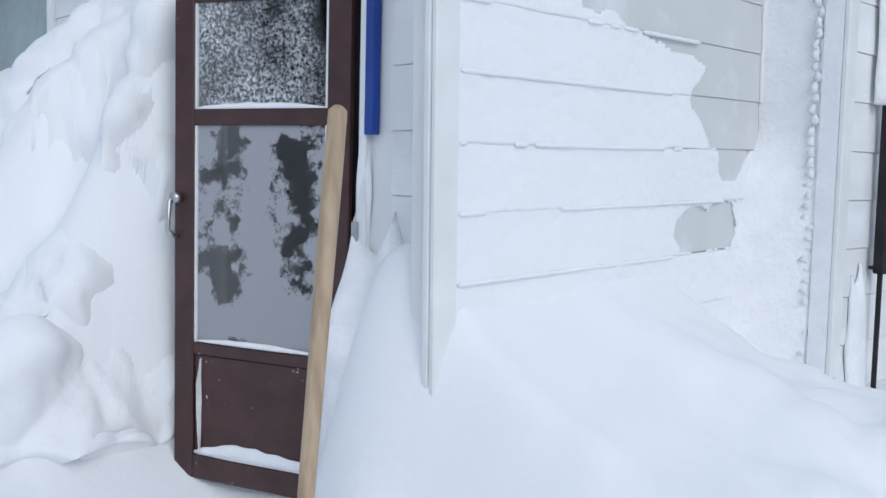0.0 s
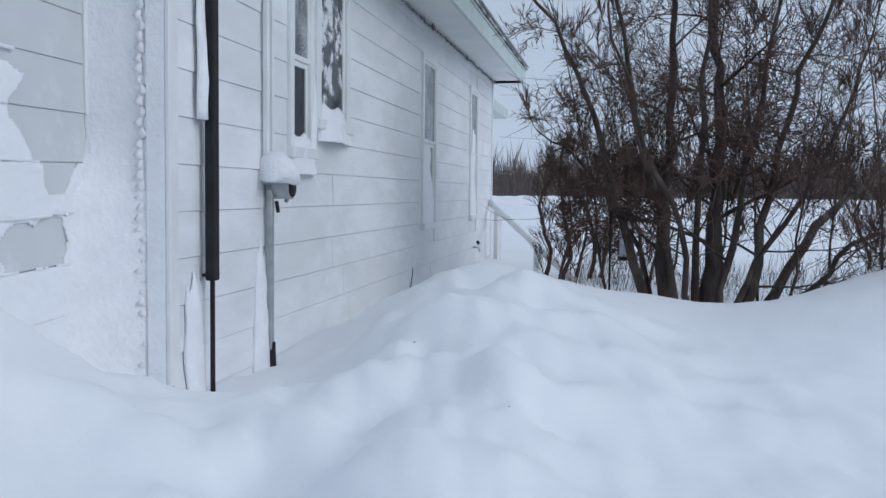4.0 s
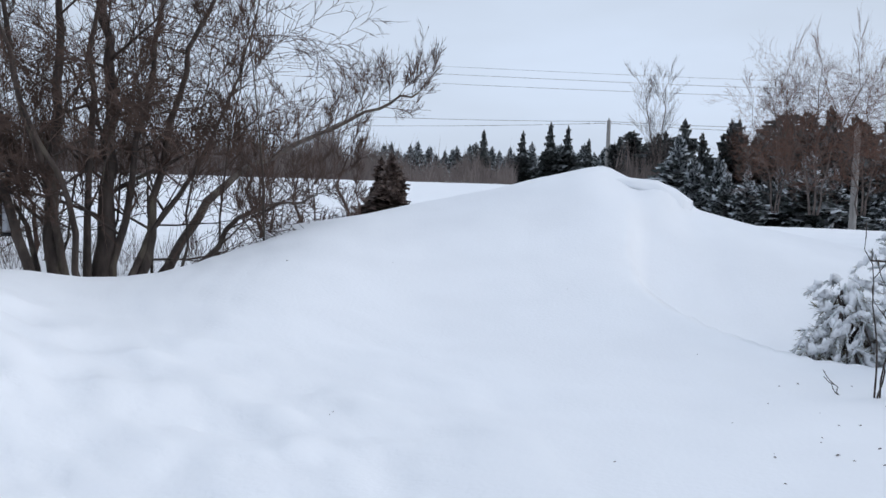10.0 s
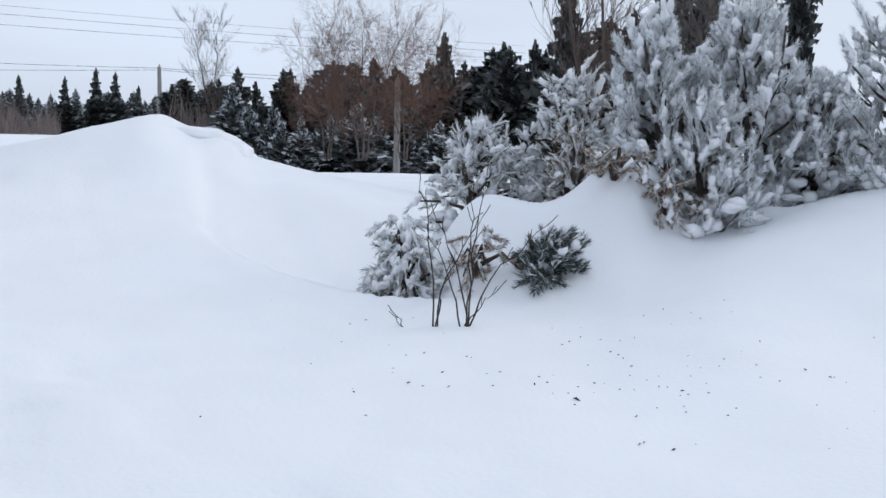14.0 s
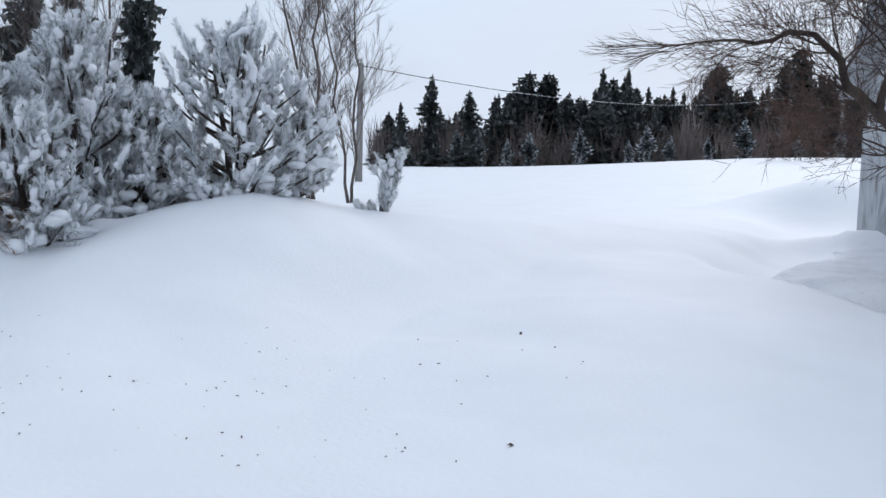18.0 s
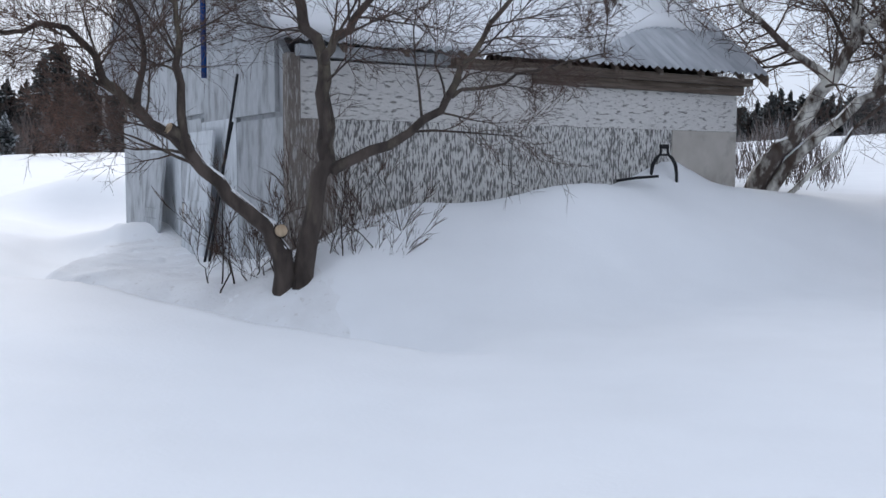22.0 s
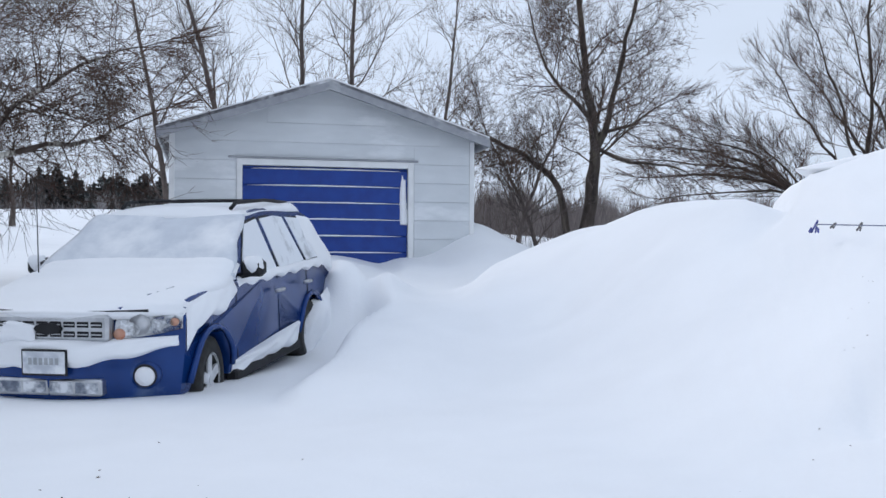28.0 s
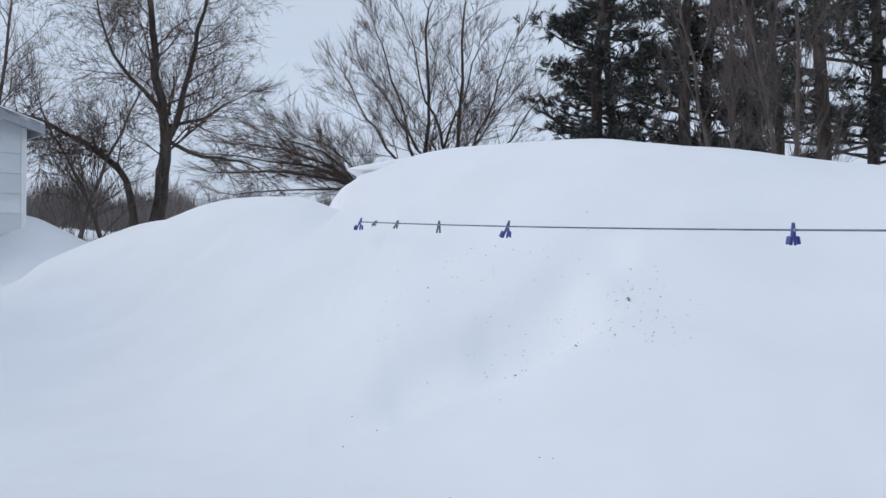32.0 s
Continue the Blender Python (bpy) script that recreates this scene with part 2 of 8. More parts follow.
def mixed(name, a_col, b_col, scale, lo, hi, rough=(0.5, 0.7), bump=0.4, bump_scale=40, stretch=(1, 1, 1), a_var=0.04, bump_a=0.03):
    """Two surfaces in patches, such as frost on paint: the second lies on the first where a noise is high, and is rougher."""
    m = bpy.data.materials.new(name)
    m.use_nodes = True
    nd, ln = m.node_tree.nodes, m.node_tree.links
    bsdf = nd["Principled BSDF"]
    co = nd.new("ShaderNodeTexCoord")
    mp = nd.new("ShaderNodeMapping")
    mp.inputs["Scale"].default_value = stretch
    ln.new(co.outputs["Object"], mp.inputs[0])
    n1 = nd.new("ShaderNodeTexNoise")
    n1.inputs["Scale"].default_value = scale
    n1.inputs["Detail"].default_value = 7
    n1.inputs["Roughness"].default_value = 0.6
    ln.new(mp.outputs[0], n1.inputs["Vector"])
    mr = nd.new("ShaderNodeMapRange")
    mr.inputs[1].default_value, mr.inputs[2].default_value = lo, hi
    ln.new(n1.outputs[0], mr.inputs[0])
    n2 = nd.new("ShaderNodeTexNoise")
    n2.inputs["Scale"].default_value = scale * 4
    n2.inputs["Detail"].default_value = 5
    ln.new(mp.outputs[0], n2.inputs["Vector"])
    ra = nd.new("ShaderNodeValToRGB")
    ra.color_ramp.elements[0].color = (*[max(0, c - a_var) for c in a_col], 1)
    ra.color_ramp.elements[1].color = (*[c + a_var for c in a_col], 1)
    ra.color_ramp.elements[0].position, ra.color_ramp.elements[1].position = 0.3, 0.7
    ln.new(n2.outputs[0], ra.inputs[0])
    mx = nd.new("ShaderNodeMix")
    mx.data_type = 'RGBA'
    mx.inputs[7].default_value = (*b_col, 1)
    ln.new(mr.outputs[0], mx.inputs[0])
    ln.new(ra.outputs[0], mx.inputs[6])
    ln.new(mx.outputs[2], bsdf.inputs["Base Color"])
    rr = nd.new("ShaderNodeMapRange")
    rr.inputs[3].default_value, rr.inputs[4].default_value = rough
    ln.new(mr.outputs[0], rr.inputs[0])
    ln.new(rr.outputs[0], bsdf.inputs["Roughness"])
    nb = nd.new("ShaderNodeTexNoise")
    nb.inputs["Scale"].default_value = bump_scale
    nb.inputs["Detail"].default_value = 6
    ln.new(co.outputs["Object"], nb.inputs["Vector"])
    mu = nd.new("ShaderNodeMath")
    mu.operation = 'MULTIPLY_ADD'
    ln.new(nb.outputs[0], mu.inputs[0])
    ln.new(mr.outputs[0], mu.inputs[1])
    ln.new(mr.outputs[0], mu.inputs[2])
    bp = nd.new("ShaderNodeBump")
    bp.inputs["Strength"].default_value = bump
    bp.inputs["Distance"].default_value = 0.02
    ln.new(mu.outputs[0], bp.inputs["Height"])
    ln.new(bp.outputs[0], bsdf.inputs["Normal"])
    return m


def glass_material(name, tint, rough=0.05, frost=None, rime_col=(0.78, 0.80, 0.83), mask=None, ior=1.45):
    """Window glass; frost: (noise from, to, scale) of white rime on it."""
    m = bpy.data.materials.new(name)
    m.use_nodes = True
    nd, ln = m.node_tree.nodes, m.node_tree.links
    bsdf = nd["Principled BSDF"]
    bsdf.inputs["Base Color"].default_value = (*tint, 1)
    bsdf.inputs["Roughness"].default_value = rough
    bsdf.inputs["Transmission Weight"].default_value = 1.0
    bsdf.inputs["IOR"].default_value = ior
    if frost:
        lo, hi, sc = frost
        co = nd.new("ShaderNodeTexCoord")
        nz = nd.new("ShaderNodeTexNoise")
        nz.inputs["Scale"].default_value = sc
        nz.inputs["Detail"].default_value = 9
        nz.inputs["Roughness"].default_value = 0.68
        ln.new(co.outputs["Object"], nz.inputs["Vector"])
        mr = nd.new("ShaderNodeMapRange")
        mr.inputs[1].default_value, mr.inputs[2].default_value = lo, hi
        ln.new(nz.outputs[0], mr.inputs[0])
        amount = mr.outputs[0]
        if mask:
            n3 = nd.new("ShaderNodeTexNoise")
            n3.inputs["Scale"].default_value = mask[2]
            n3.inputs["Detail"].default_value = 3
            ln.new(co.outputs["Object"], n3.inputs["Vector"])
            m3 = nd.new("ShaderNodeMapRange")
            m3.inputs[1].default_value, m3.inputs[2].default_value = mask[0], mask[1]
            ln.new(n3.outputs[0], m3.inputs[0])
            mu = nd.new("ShaderNodeMath")
            mu.operation = 'MULTIPLY'
            ln.new(amount, mu.inputs[0])
            ln.new(m3.outputs[0], mu.inputs[1])
            amount = mu.outputs[0]
        rime = nd.new("ShaderNodeBsdfDiffuse")
        rime.inputs[0].default_value = (*rime_col, 1)
        ms = nd.new("ShaderNodeMixShader")
        ln.new(amount, ms.inputs[0])
        ln.new(bsdf.outputs[0], ms.inputs[1])
        ln.new(rime.outputs[0], ms.inputs[2])
        ln.new(ms.outputs[0], nd["Material Output"].inputs[0])
    return m


M_VEST = mixed("pale_grey_siding", (0.64, 0.66, 0.665), (0.80, 0.815, 0.83), 1.2, 0.56, 0.70, bump=0.2, bump_scale=24, a_var=0.02)
M_SIDING_R = mixed("dusted_white_siding", (0.755, 0.77, 0.78), (0.86, 0.875, 0.895), 1.1, 0.48, 0.66, bump=0.18, bump_scale=36, stretch=(0.6, 1, 1.6), a_var=0.02)
M_GLASS_F = glass_material("fog_rimed_glass", (0.25, 0.27, 0.30), frost=(0.45, 0.49, 3.0), rime_col=(0.36, 0.37, 0.40))
M_GLASS_D = glass_material("speckled_glass", (0.25, 0.27, 0.30), frost=(0.42, 0.62, 75), rime_col=(0.66, 0.69, 0.72), mask=(0.36, 0.62, 3.2), ior=1.25)
M_GLASS_W = glass_material("frost_bordered_glass", (0.25, 0.27, 0.30), frost=(0.50, 0.56, 6.0), rime_col=(0.72, 0.74, 0.77), ior=1.2)
M_GLASS_C = glass_material("dark_window_glass", (0.22, 0.24, 0.28), frost=(0.66, 0.74, 30), ior=1.15)
M_GLASS_G = glass_material("fogged_glass", (0.42, 0.50, 0.50), rough=0.3, frost=(0.30, 0.75, 2.2), rime_col=(0.42, 0.52, 0.52))
# indoor surfaces: the rooms' darkness is put into this near-black colour
M_ROOM = material("unlit_room_black", ((0.010, 0.011, 0.013), (0.022, 0.023, 0.026)), 0.9, scale=3)
M_CURTAIN = material("blue_curtain", ((0.015, 0.03, 0.12), (0.03, 0.05, 0.2)), 0.9, scale=6, stretch=(6, 6, 0.5))
M_CABLE = material("dark_cable", ((0.03, 0.03, 0.032), (0.06, 0.06, 0.062)), 0.7, scale=12, second=((0.8, 0.81, 0.83), 12, 0.5, 0.6))
M_GALV = material("galvanised_metal", ((0.34, 0.36, 0.38), (0.46, 0.48, 0.5)), 0.45, metal=0.6, scale=12)

# ---------------------------------------------------------------- snow ground
def bump_at(x, y, cx, cy, h, a, b, turn=0.0):
    c, s = math.cos(radians(turn)), math.sin(radians(turn))
    u, v = (x - cx) * c + (y - cy) * s, -(x - cx) * s + (y - cy) * c
    return h * np.exp(-(u / a) ** 2 - (v / b) ** 2)


def step_at(e0, e1, x):
    t = np.clip((x - e0) / (e1 - e0), 0, 1)
    return t * t * (3 - 2 * t)


def lattice(x, y, cell, seed):
    """Smooth random values over the plan, one to a cell."""
    u, v = x / cell, y / cell
    i, j = np.floor(u), np.floor(v)

    def rnd(a, b):
        q = np.sin(a * 127.1 + b * 311.7 + seed * 74.7) * 43758.5453
        return q - np.floor(q)
    f, g = u - i, v - j
    f, g = f * f * (3 - 2 * f), g * g * (3 - 2 * g)
    return (rnd(i, j) * (1 - f) + rnd(i + 1, j) * f) * (1 - g) + (rnd(i, j + 1) * (1 - f) + rnd(i + 1, j + 1) * f) * g - 0.5


def chopped(x, y, cell, seed):
    """Shovelled clods: rounded blocks with sharp hollows between them."""
    a = lattice(x + 0.3 * y, y, cell, seed)
    b = lattice(x, y - 0.4 * x, cell * 0.5, seed + 3)
    return 0.34 * np.tanh(8 * a) + 0.2 * np.tanh(9 * b) + 0.2 * a


def crest(r, az, knots, base, near, far, blur=1.0):
    """A long drift round the yard: knots are (bearing, distance, height) along its crest; it dies away over near towards the yard and over far beyond."""
    k = np.array(knots)
    turn = az + 0.5 * np.sin(1.3 * r + 0.1 * az) + 0.35 * np.sin(2.9 * r + 1.0)
    rc, zc = 0 * r, 0 * r
    for o, wt in ((-3, 0.1), (-2, 0.15), (-1, 0.16), (0, 0.18), (1, 0.16), (2, 0.15), (3, 0.1)):
        rc = rc + wt * np.interp(turn + o * blur, k[:, 0], k[:, 1])
        zc = zc + wt * np.interp(turn + o * blur, k[:, 0], k[:, 2])
    q = (r - rc) / np.where(r < rc, near, far)
    return np.maximum(zc - base, -0.3) * np.exp(-np.abs(q) ** 2.2) * step_at(k[0, 0], k[0, 0] + 4, az) * (1 - step_at(k[-1, 0] - 4, k[-1, 0], az))


YARD_DRIFT = ((18, 6, 0.42), (27, 6, 0.42), (32, 6.2, 0.60), (36, 6.3, 1.24), (38.5, 6.4, 1.18), (41, 6.5, 0.85), (44, 6.8, 0.95), (46, 7, 0.80), (50, 7.3, 0.80), (54, 7.6, 0.56), (56, 7.9, 0.61), (58, 8.4, 0.85), (60.5, 9.3, 1.07), (65, 10.4, 1.05), (69, 11.3, 1.22), (75, 12, 1.49), (78, 12.1, 1.73), (79.5, 12.1, 1.59), (81, 12.2, 1.46), (82, 12.3, 1.51), (82.8, 12.4, 1.41), (83.5, 12.4, 1.21), (92, 13, 0.84), (100, 13, 0.42))
PINE_BANK = ((101, 7.4, 0.42), (105, 7.5, 0.50), (109, 7.6, 0.64), (113, 8.4, 0.92), (117, 8.7, 1.13), (120, 8.9, 1.21), (123, 9, 1.23), (125, 9.1, 1.00), (129, 9.6, 1.03), (136, 10.5, 0.95), (146, 12, 0.80), (152, 14, 0.42))
NEAR_LIP = ((122, 9.8, 0.42), (132, 9.4, 0.58), (140, 9, 0.72), (146, 8.6, 0.64), (149, 8.2, 0.69), (152, 7.9, 0.55), (155, 7.5, 0.56), (158, 7.1, 0.48), (161, 6.7, 0.47), (165, 6.35, 0.49), (170, 6.1, 0.41), (174, 6, 0.43), (182, 5.9, 0.42))
SHED_RISE = ((158, 9, 0.42), (162, 8.5, 0.60), (165, 8.5, 0.61), (168, 8.8, 1.14), (171, 9.2, 1.08), (174, 9.55, 1.18), (178, 10.1, 1.42), (182, 10.9, 1.42), (188, 11.9, 1.35), (192, 12.6, 1.18), (199, 14, 1.12), (207, 14.4, 1.08), (214, 14.6, 1.25), (219, 14.7, 1.50), (223, 14.8, 0.88), (230, 15.5, 1.42), (240, 17, 0.42))
LINE_BANK = ((224, 13, 0.42), (229, 13, 1.00), (231, 12.5, 1.39), (233, 12, 1.67), (235, 11.6, 1.97), (238, 11, 2.10), (241, 10.6, 2.09), (243.5, 10.2, 1.89), (244, 9.9, 2.24), (249, 9.7, 2.49), (254, 9.4, 2.51), (259, 9.1, 2.51), (264, 9, 2.38), (270, 9, 2.27), (276, 9, 2.15), (300, 9, 1.20), (330, 8, 0.42))


def snow_height(x, y):
    """Height of the drifted snow over the plan."""
    r = np.hypot(x, y)
    az = np.degrees(np.arctan2(x, y)) % 360
    base = 0.42
    z = base + 0 * x
    # the land rises gently away, more behind the garage than behind the house
    hill = 0.75 + 3.5 * np.exp(-((az - 205) / 34) ** 2) + 1.5 * np.exp(-((az - 152) / 15) ** 2) + 0.2 * np.exp(-((az - 120) / 22) ** 2) + 1.2 * np.exp(-((az - 250) / 30) ** 2)
    z = z + step_at(11, 85, r) ** 0.8 * hill + step_at(5.0, 9.0, r) * 0.16 * np.exp(-((az - 160) / 14) ** 2)
    # the field past the cornice ends at a low brow and falls away to the wood
    brow = step_at(82.5, 84.5, az) * (1 - step_at(100, 110, az))
    z = z + brow * (0.12 * step_at(12.5, 19, r) - 3.5 * step_at(22, 62, r))
    c1 = crest(r, az, YARD_DRIFT, base, 3.4, 1.3 + 1.9 * step_at(56, 62, az), 0.15 + 0.75 * step_at(3, 8, np.abs(az - 83.8)) + 0.9 * step_at(0.3, 2.0, 11.6 - r))
    c2 = crest(r, az, PINE_BANK, base, 2.4, 9.0)
    c3 = crest(r, az, NEAR_LIP, base, 4.2, 0.55 + 7.0 * (1 - step_at(142, 148, az)))
    c4 = crest(r, az, SHED_RISE, base, 0.9 + 1.0 * step_at(166, 178, az), 22.0)
    c5 = crest(r, az, LINE_BANK, base, 3.3, 4.5, 0.12 + 0.7 * step_at(2, 7, np.abs(az - 243.8)) + 1.0 * step_at(0.2, 1.6, 9.5 - r))
    z = z + c1 + np.maximum(c2, np.maximum(c3, 0))
    # ground scoured low behind the lip and along the shed's gable, with a broken bank on its far side
    lip = np.interp(az, (146, 149, 152, 155, 158, 161, 165, 170, 178), (8.6, 8.2, 7.9, 7.5, 7.1, 6.7, 6.35, 6.1, 5.9))
    bank = np.interp(r, (7.5, 8.5, 10, 12, 15), (147.3, 148.6, 150.4, 152.4, 154.5)) + 0.9 * lattice(x, y, 0.45, 31) + 0.5 * lattice(x, y, 0.2, 33)
    low = step_at(0.0, 0.9, az - bank) * step_at(0.0, 0.24, r - lip + 0.10 * lattice(x, y, 0.5, 35)) * (1 - step_at(166, 176, az)) * (1 - step_at(14.5, 16.5, r))
    z = z * (1 - low) + low * (0.02 + 0.54 * step_at(0.1, 1.5, r - lip) + 0.018 * (r - 8) + 0.05 * lattice(x, y, 0.35, 36) + 0.06 * np.maximum(chopped(x, y, 0.4, 4), 0))
    z = z + 0.5 * (c4 + c5 + np.sqrt((c4 - c5) ** 2 + 0.01)) - 0.05 * np.exp(-((c4 + c5) / 0.15) ** 2)
    # narrow wind moat along the shed's long wall
    sx, sy = (x - 2.65) * -0.7809 + (y + 8.60) * -0.6247, (x - 2.65) * -0.6247 + (y + 8.60) * 0.7809
    z = z - 0.16 * np.exp(-((sy - 0.10) / 0.16) ** 2) * step_at(0.9, 1.6, sx) * (1 - step_at(3.2, 4.0, sx))    # scoured hollow in the lee of the lip, and round the shrubs
    rim = np.interp(az, (80.6, 81.0, 81.4, 83.0, 85.2, 87.8, 90.3, 94.0), (11.0, 9.4, 8.6, 8.0, 7.57, 7.27, 7.0, 6.7))
    z = z - 0.50 * step_at(0.0, 0.16, r - rim) * step_at(80.8, 81.5, az) * (1 - step_at(91.0, 97.0, az)) * (1 - step_at(8.6, 11.2, r))
    # mounds: on the low shrubs, by the shed corner, beside the far shed wall, at the car's tail
    m1, m2 = polar(97.2, 8.0), polar(105.0, 8.15)
    z = z + bump_at(x, y, m1.x, m1.y, 0.62, 0.62, 0.80, -97) + bump_at(x, y, m2.x, m2.y, 0.48, 0.55, 0.55, 0) + bump_at(x, y, 7.55, -1.85, 0.45, 0.85, 0.42, -37) + bump_at(x, y, *polar(112.2, 8.6).xy, 0.10, 0.16, 0.16)
    z = z + bump_at(x, y, -0.82, -11.50, 0.30, 0.50, 0.30, 38)
    z = z + bump_at(x, y, 9.1, -17.6, 0.75, 1.6, 1.6) + bump_at(x, y, 5.6, -11.6, 0.25, 1.3, 0.7, 20)
    z = z + bump_at(x, y, -7.45, -9.75, 0.72, 0.85, 0.62, 36) + bump_at(x, y, -7.42, -8.98, 0.70, 0.62, 0.42, 36) + bump_at(x, y, -12.15, -11.75, 0.60, 0.75, 1.3, -30)
    # scooped drift behind the car, steep on the car's side
    edge = np.interp(r, (7.5, 8.2, 9.2, 10.5, 12.5), (216.6, 217.6, 219.2, 220.8, 222.5)) + 0.3 * np.sin(3.1 * r)
    z = z + np.interp(r, (6.8, 7.8, 9.2, 10.5, 12.0, 14.0), (0.0, 0.12, 0.36, 0.55, 0.62, 0.2)) * step_at(-1.4, 0.5, az - edge) * (1 - step_at(3.0, 14.0, az - edge))
    # by the house, in the house's own directions: s along the long wall, w away towards it
    s, w = x * 0.7314 + y * 0.6820, -x * 0.6820 + y * 0.7314
    by_wall = step_at(2.10, 2.42, s + 0.12 * (w - 2.6)) * (1 - step_at(2.75, 3.1, w))
    z = z + 0.48 * np.exp(-(np.maximum(2.7 - w, 0) / 1.25) ** 1.6) * by_wall * (1 - step_at(3.3, 5.0, s)) + 0.26 * np.exp(-(np.maximum(2.62 - w, 0) / 0.40) ** 1.4) * by_wall * (1 - step_at(4.2, 4.75, s))
    z = z + 0.20 * np.exp(-((s - 2.3) / 0.35) ** 2) * np.exp(-((w - 2.7) / 0.25) ** 2)
    z = z - 0.34 * np.exp(-((s - 1.85) / 0.60) ** 4) * np.exp(-((w - 3.25) / 0.60) ** 4)
    left = step_at(3.90, 4.06, w + 0.03 * np.sin(9 * s))
    z = z + left * step_at(1.15, 2.45, s + 0.10 * np.sin(7 * w) + 0.06 * np.sin(17 * w + 3 * s)) * (2.10 - 0.23 * (w - 3.7)) * (1 - step_at(2.55, 3.4, s))
    z = z + left * step_at(1.2, 1.9, s) * (0.26 * chopped(x, y, 0.60, 5) + 0.14 * lattice(x, y, 0.22, 8))
    lumps = np.exp(-((r - 4.3) / 1.5) ** 2) * (np.exp(-((az - 30) / 22) ** 2) + 0.4 * np.exp(-((az - 62) / 14) ** 2))
    lumps = lumps + 0.6 * np.exp(-((r - 6.0) / 1.0) ** 2) * np.exp(-((az - 38) / 7) ** 2)
    z = z + lumps * (0.13 * chopped(x, y, 0.52, 1) + 0.07 * chopped(x, y, 0.26, 11) + 0.08 * lattice(x, y, 0.25, 2))
    z = z + np.exp(-((r - 2.6) / 0.7) ** 2) * np.exp(-((az - 88) / 30) ** 2) * 0.05 * chopped(x, y, 0.5, 9)
    for az_, r_, dep, ea, eb in ((250.3, 5.75, 0.12, 0.80, 0.42), (255.0, 6.0, 0.08, 0.45, 0.40), (246.0, 5.55, 0.05, 0.45, 0.3), (257.5, 6.5, 0.06, 0.35, 0.3)):
        c = polar(az_, r_)
        k1, k2 = math.cos(radians(az_)), math.sin(radians(az_))
        q = np.sqrt((((x - c.x) * k1 - (y - c.y) * k2) / ea) ** 2 + (((x - c.x) * k2 + (y - c.y) * k1) / eb) ** 2) + 0.5 * lattice(x, y, 0.3, 12)
        z = z - dep * (1 - step_at(0.35, 1.1, q))
    # scooped hollows on the bank's near side and gentle wind ripples everywhere
    z = z - 0.16 * np.exp(-((r - 5.2) / 0.7) ** 2) * (np.maximum(lattice(x, y, 0.9, 6) + 0.2, 0)) ** 1.5 * np.exp(-((az - 249) / 7) ** 2)
    z = z + step_at(2.5, 4, r) * (1 - step_at(30, 60, r)) * (0.030 * lattice(x, y * 2.2, 1.3, 7) + 0.010 * lattice(x * 0.5 + y, y * 1.5 - x, 0.4, 10))
    z = z + 0.012 * np.sin(1.7 * x + 0.6 * y) * np.sin(1.1 * y - 0.7 * x) * step_at(2, 5, r) + 0.02 * np.sin(0.61 * x - 0.4 * y + 1)
    z = z - 0.25 * np.exp(-(r / 1.8) ** 2)
    return z


def ground_mesh():
    radii = [0.0, 0.5]
    while radii[-1] < 3500:
        radii.append(radii[-1] * (1.014 if radii[-1] < 14 else (1.025 if radii[-1] < 30 else 1.06)) + 0.004)
    na = 900
    rr = np.array(radii[1:])
    aa = np.linspace(0, 2 * np.pi, na, endpoint=False)
    R, A = np.meshgrid(rr, aa, indexing="ij")
    X, Y = R * np.sin(A), R * np.cos(A)
    Z = snow_height(X, Y)
    verts = [(0.0, 0.0, float(snow_height(np.array(0.001), np.array(0.001))))]
    verts += list(zip(X.ravel().tolist(), Y.ravel().tolist(), Z.ravel().tolist()))
    faces = [(0, 1 + (k + 1) % na, 1 + k) for k in range(na)]
    for i in range(len(rr) - 1):
        o, p = 1 + i * na, 1 + (i + 1) * na
        faces += [(o + k, o + (k + 1) % na, p + (k + 1) % na, p + k) for k in range(na)]
    return verts, faces


gv, gf = ground_mesh()
ground = from_arrays("ground", gv, [f[::-1] for f in gf], M_SNOW, None, "", True)
tagged(ground, "deep wind-drifted white snow covering the whole yard and fields", "snow", kind="structure")


def cornice(tops, thick, deep, label):
    """An overhanging beak of wind-packed snow: tops are (bearing, distance, height) along its upper edge to the tip, thick its thickness at root and tip."""
    v, f = [], []
    n, m = 28, 20
    az_k, d_k, z_k = zip(*tops)
    ks = np.linspace(0, 1, len(tops))
    for i in range(n + 1):
        t = i / n
        a, d, zt = (float(np.interp(t, ks, q)) for q in (az_k, d_k, z_k))
        end = min(1.0, (1 - t) * 7 + 0.03) ** 0.5
        h = (thick[0] + (thick[1] - thick[0]) * t) * end
        w = deep * (1 - 0.45 * t) * end
        for k in range(m):
            th = 2 * math.pi * k / m
            c, sn = math.cos(th), math.sin(th)
            up = (abs(sn) ** 0.8) * (0.42 if sn > 0 else -0.58)
            wob = 1 + 0.08 * noise.noise(Vector((t * 5, th, 3.0)))
            p = polar(a, d + w * c * wob + (0.10 * (sn < 0) * c), zt - 0.42 * h + h * up * wob)
            v.append(tuple(p))
    for i in range(n):
        for k in range(m):
            f.append((i * m + k, (i + 1) * m + k, (i + 1) * m + (k + 1) % m, i * m + (k + 1) % m))
    f.append(tuple(range(m)))
    f.append(tuple(n * m + k for k in range(m))[::-1])
    return tagged(from_arrays("snow_cornice", v, f, M_SNOW, None, label, True), category="snow")


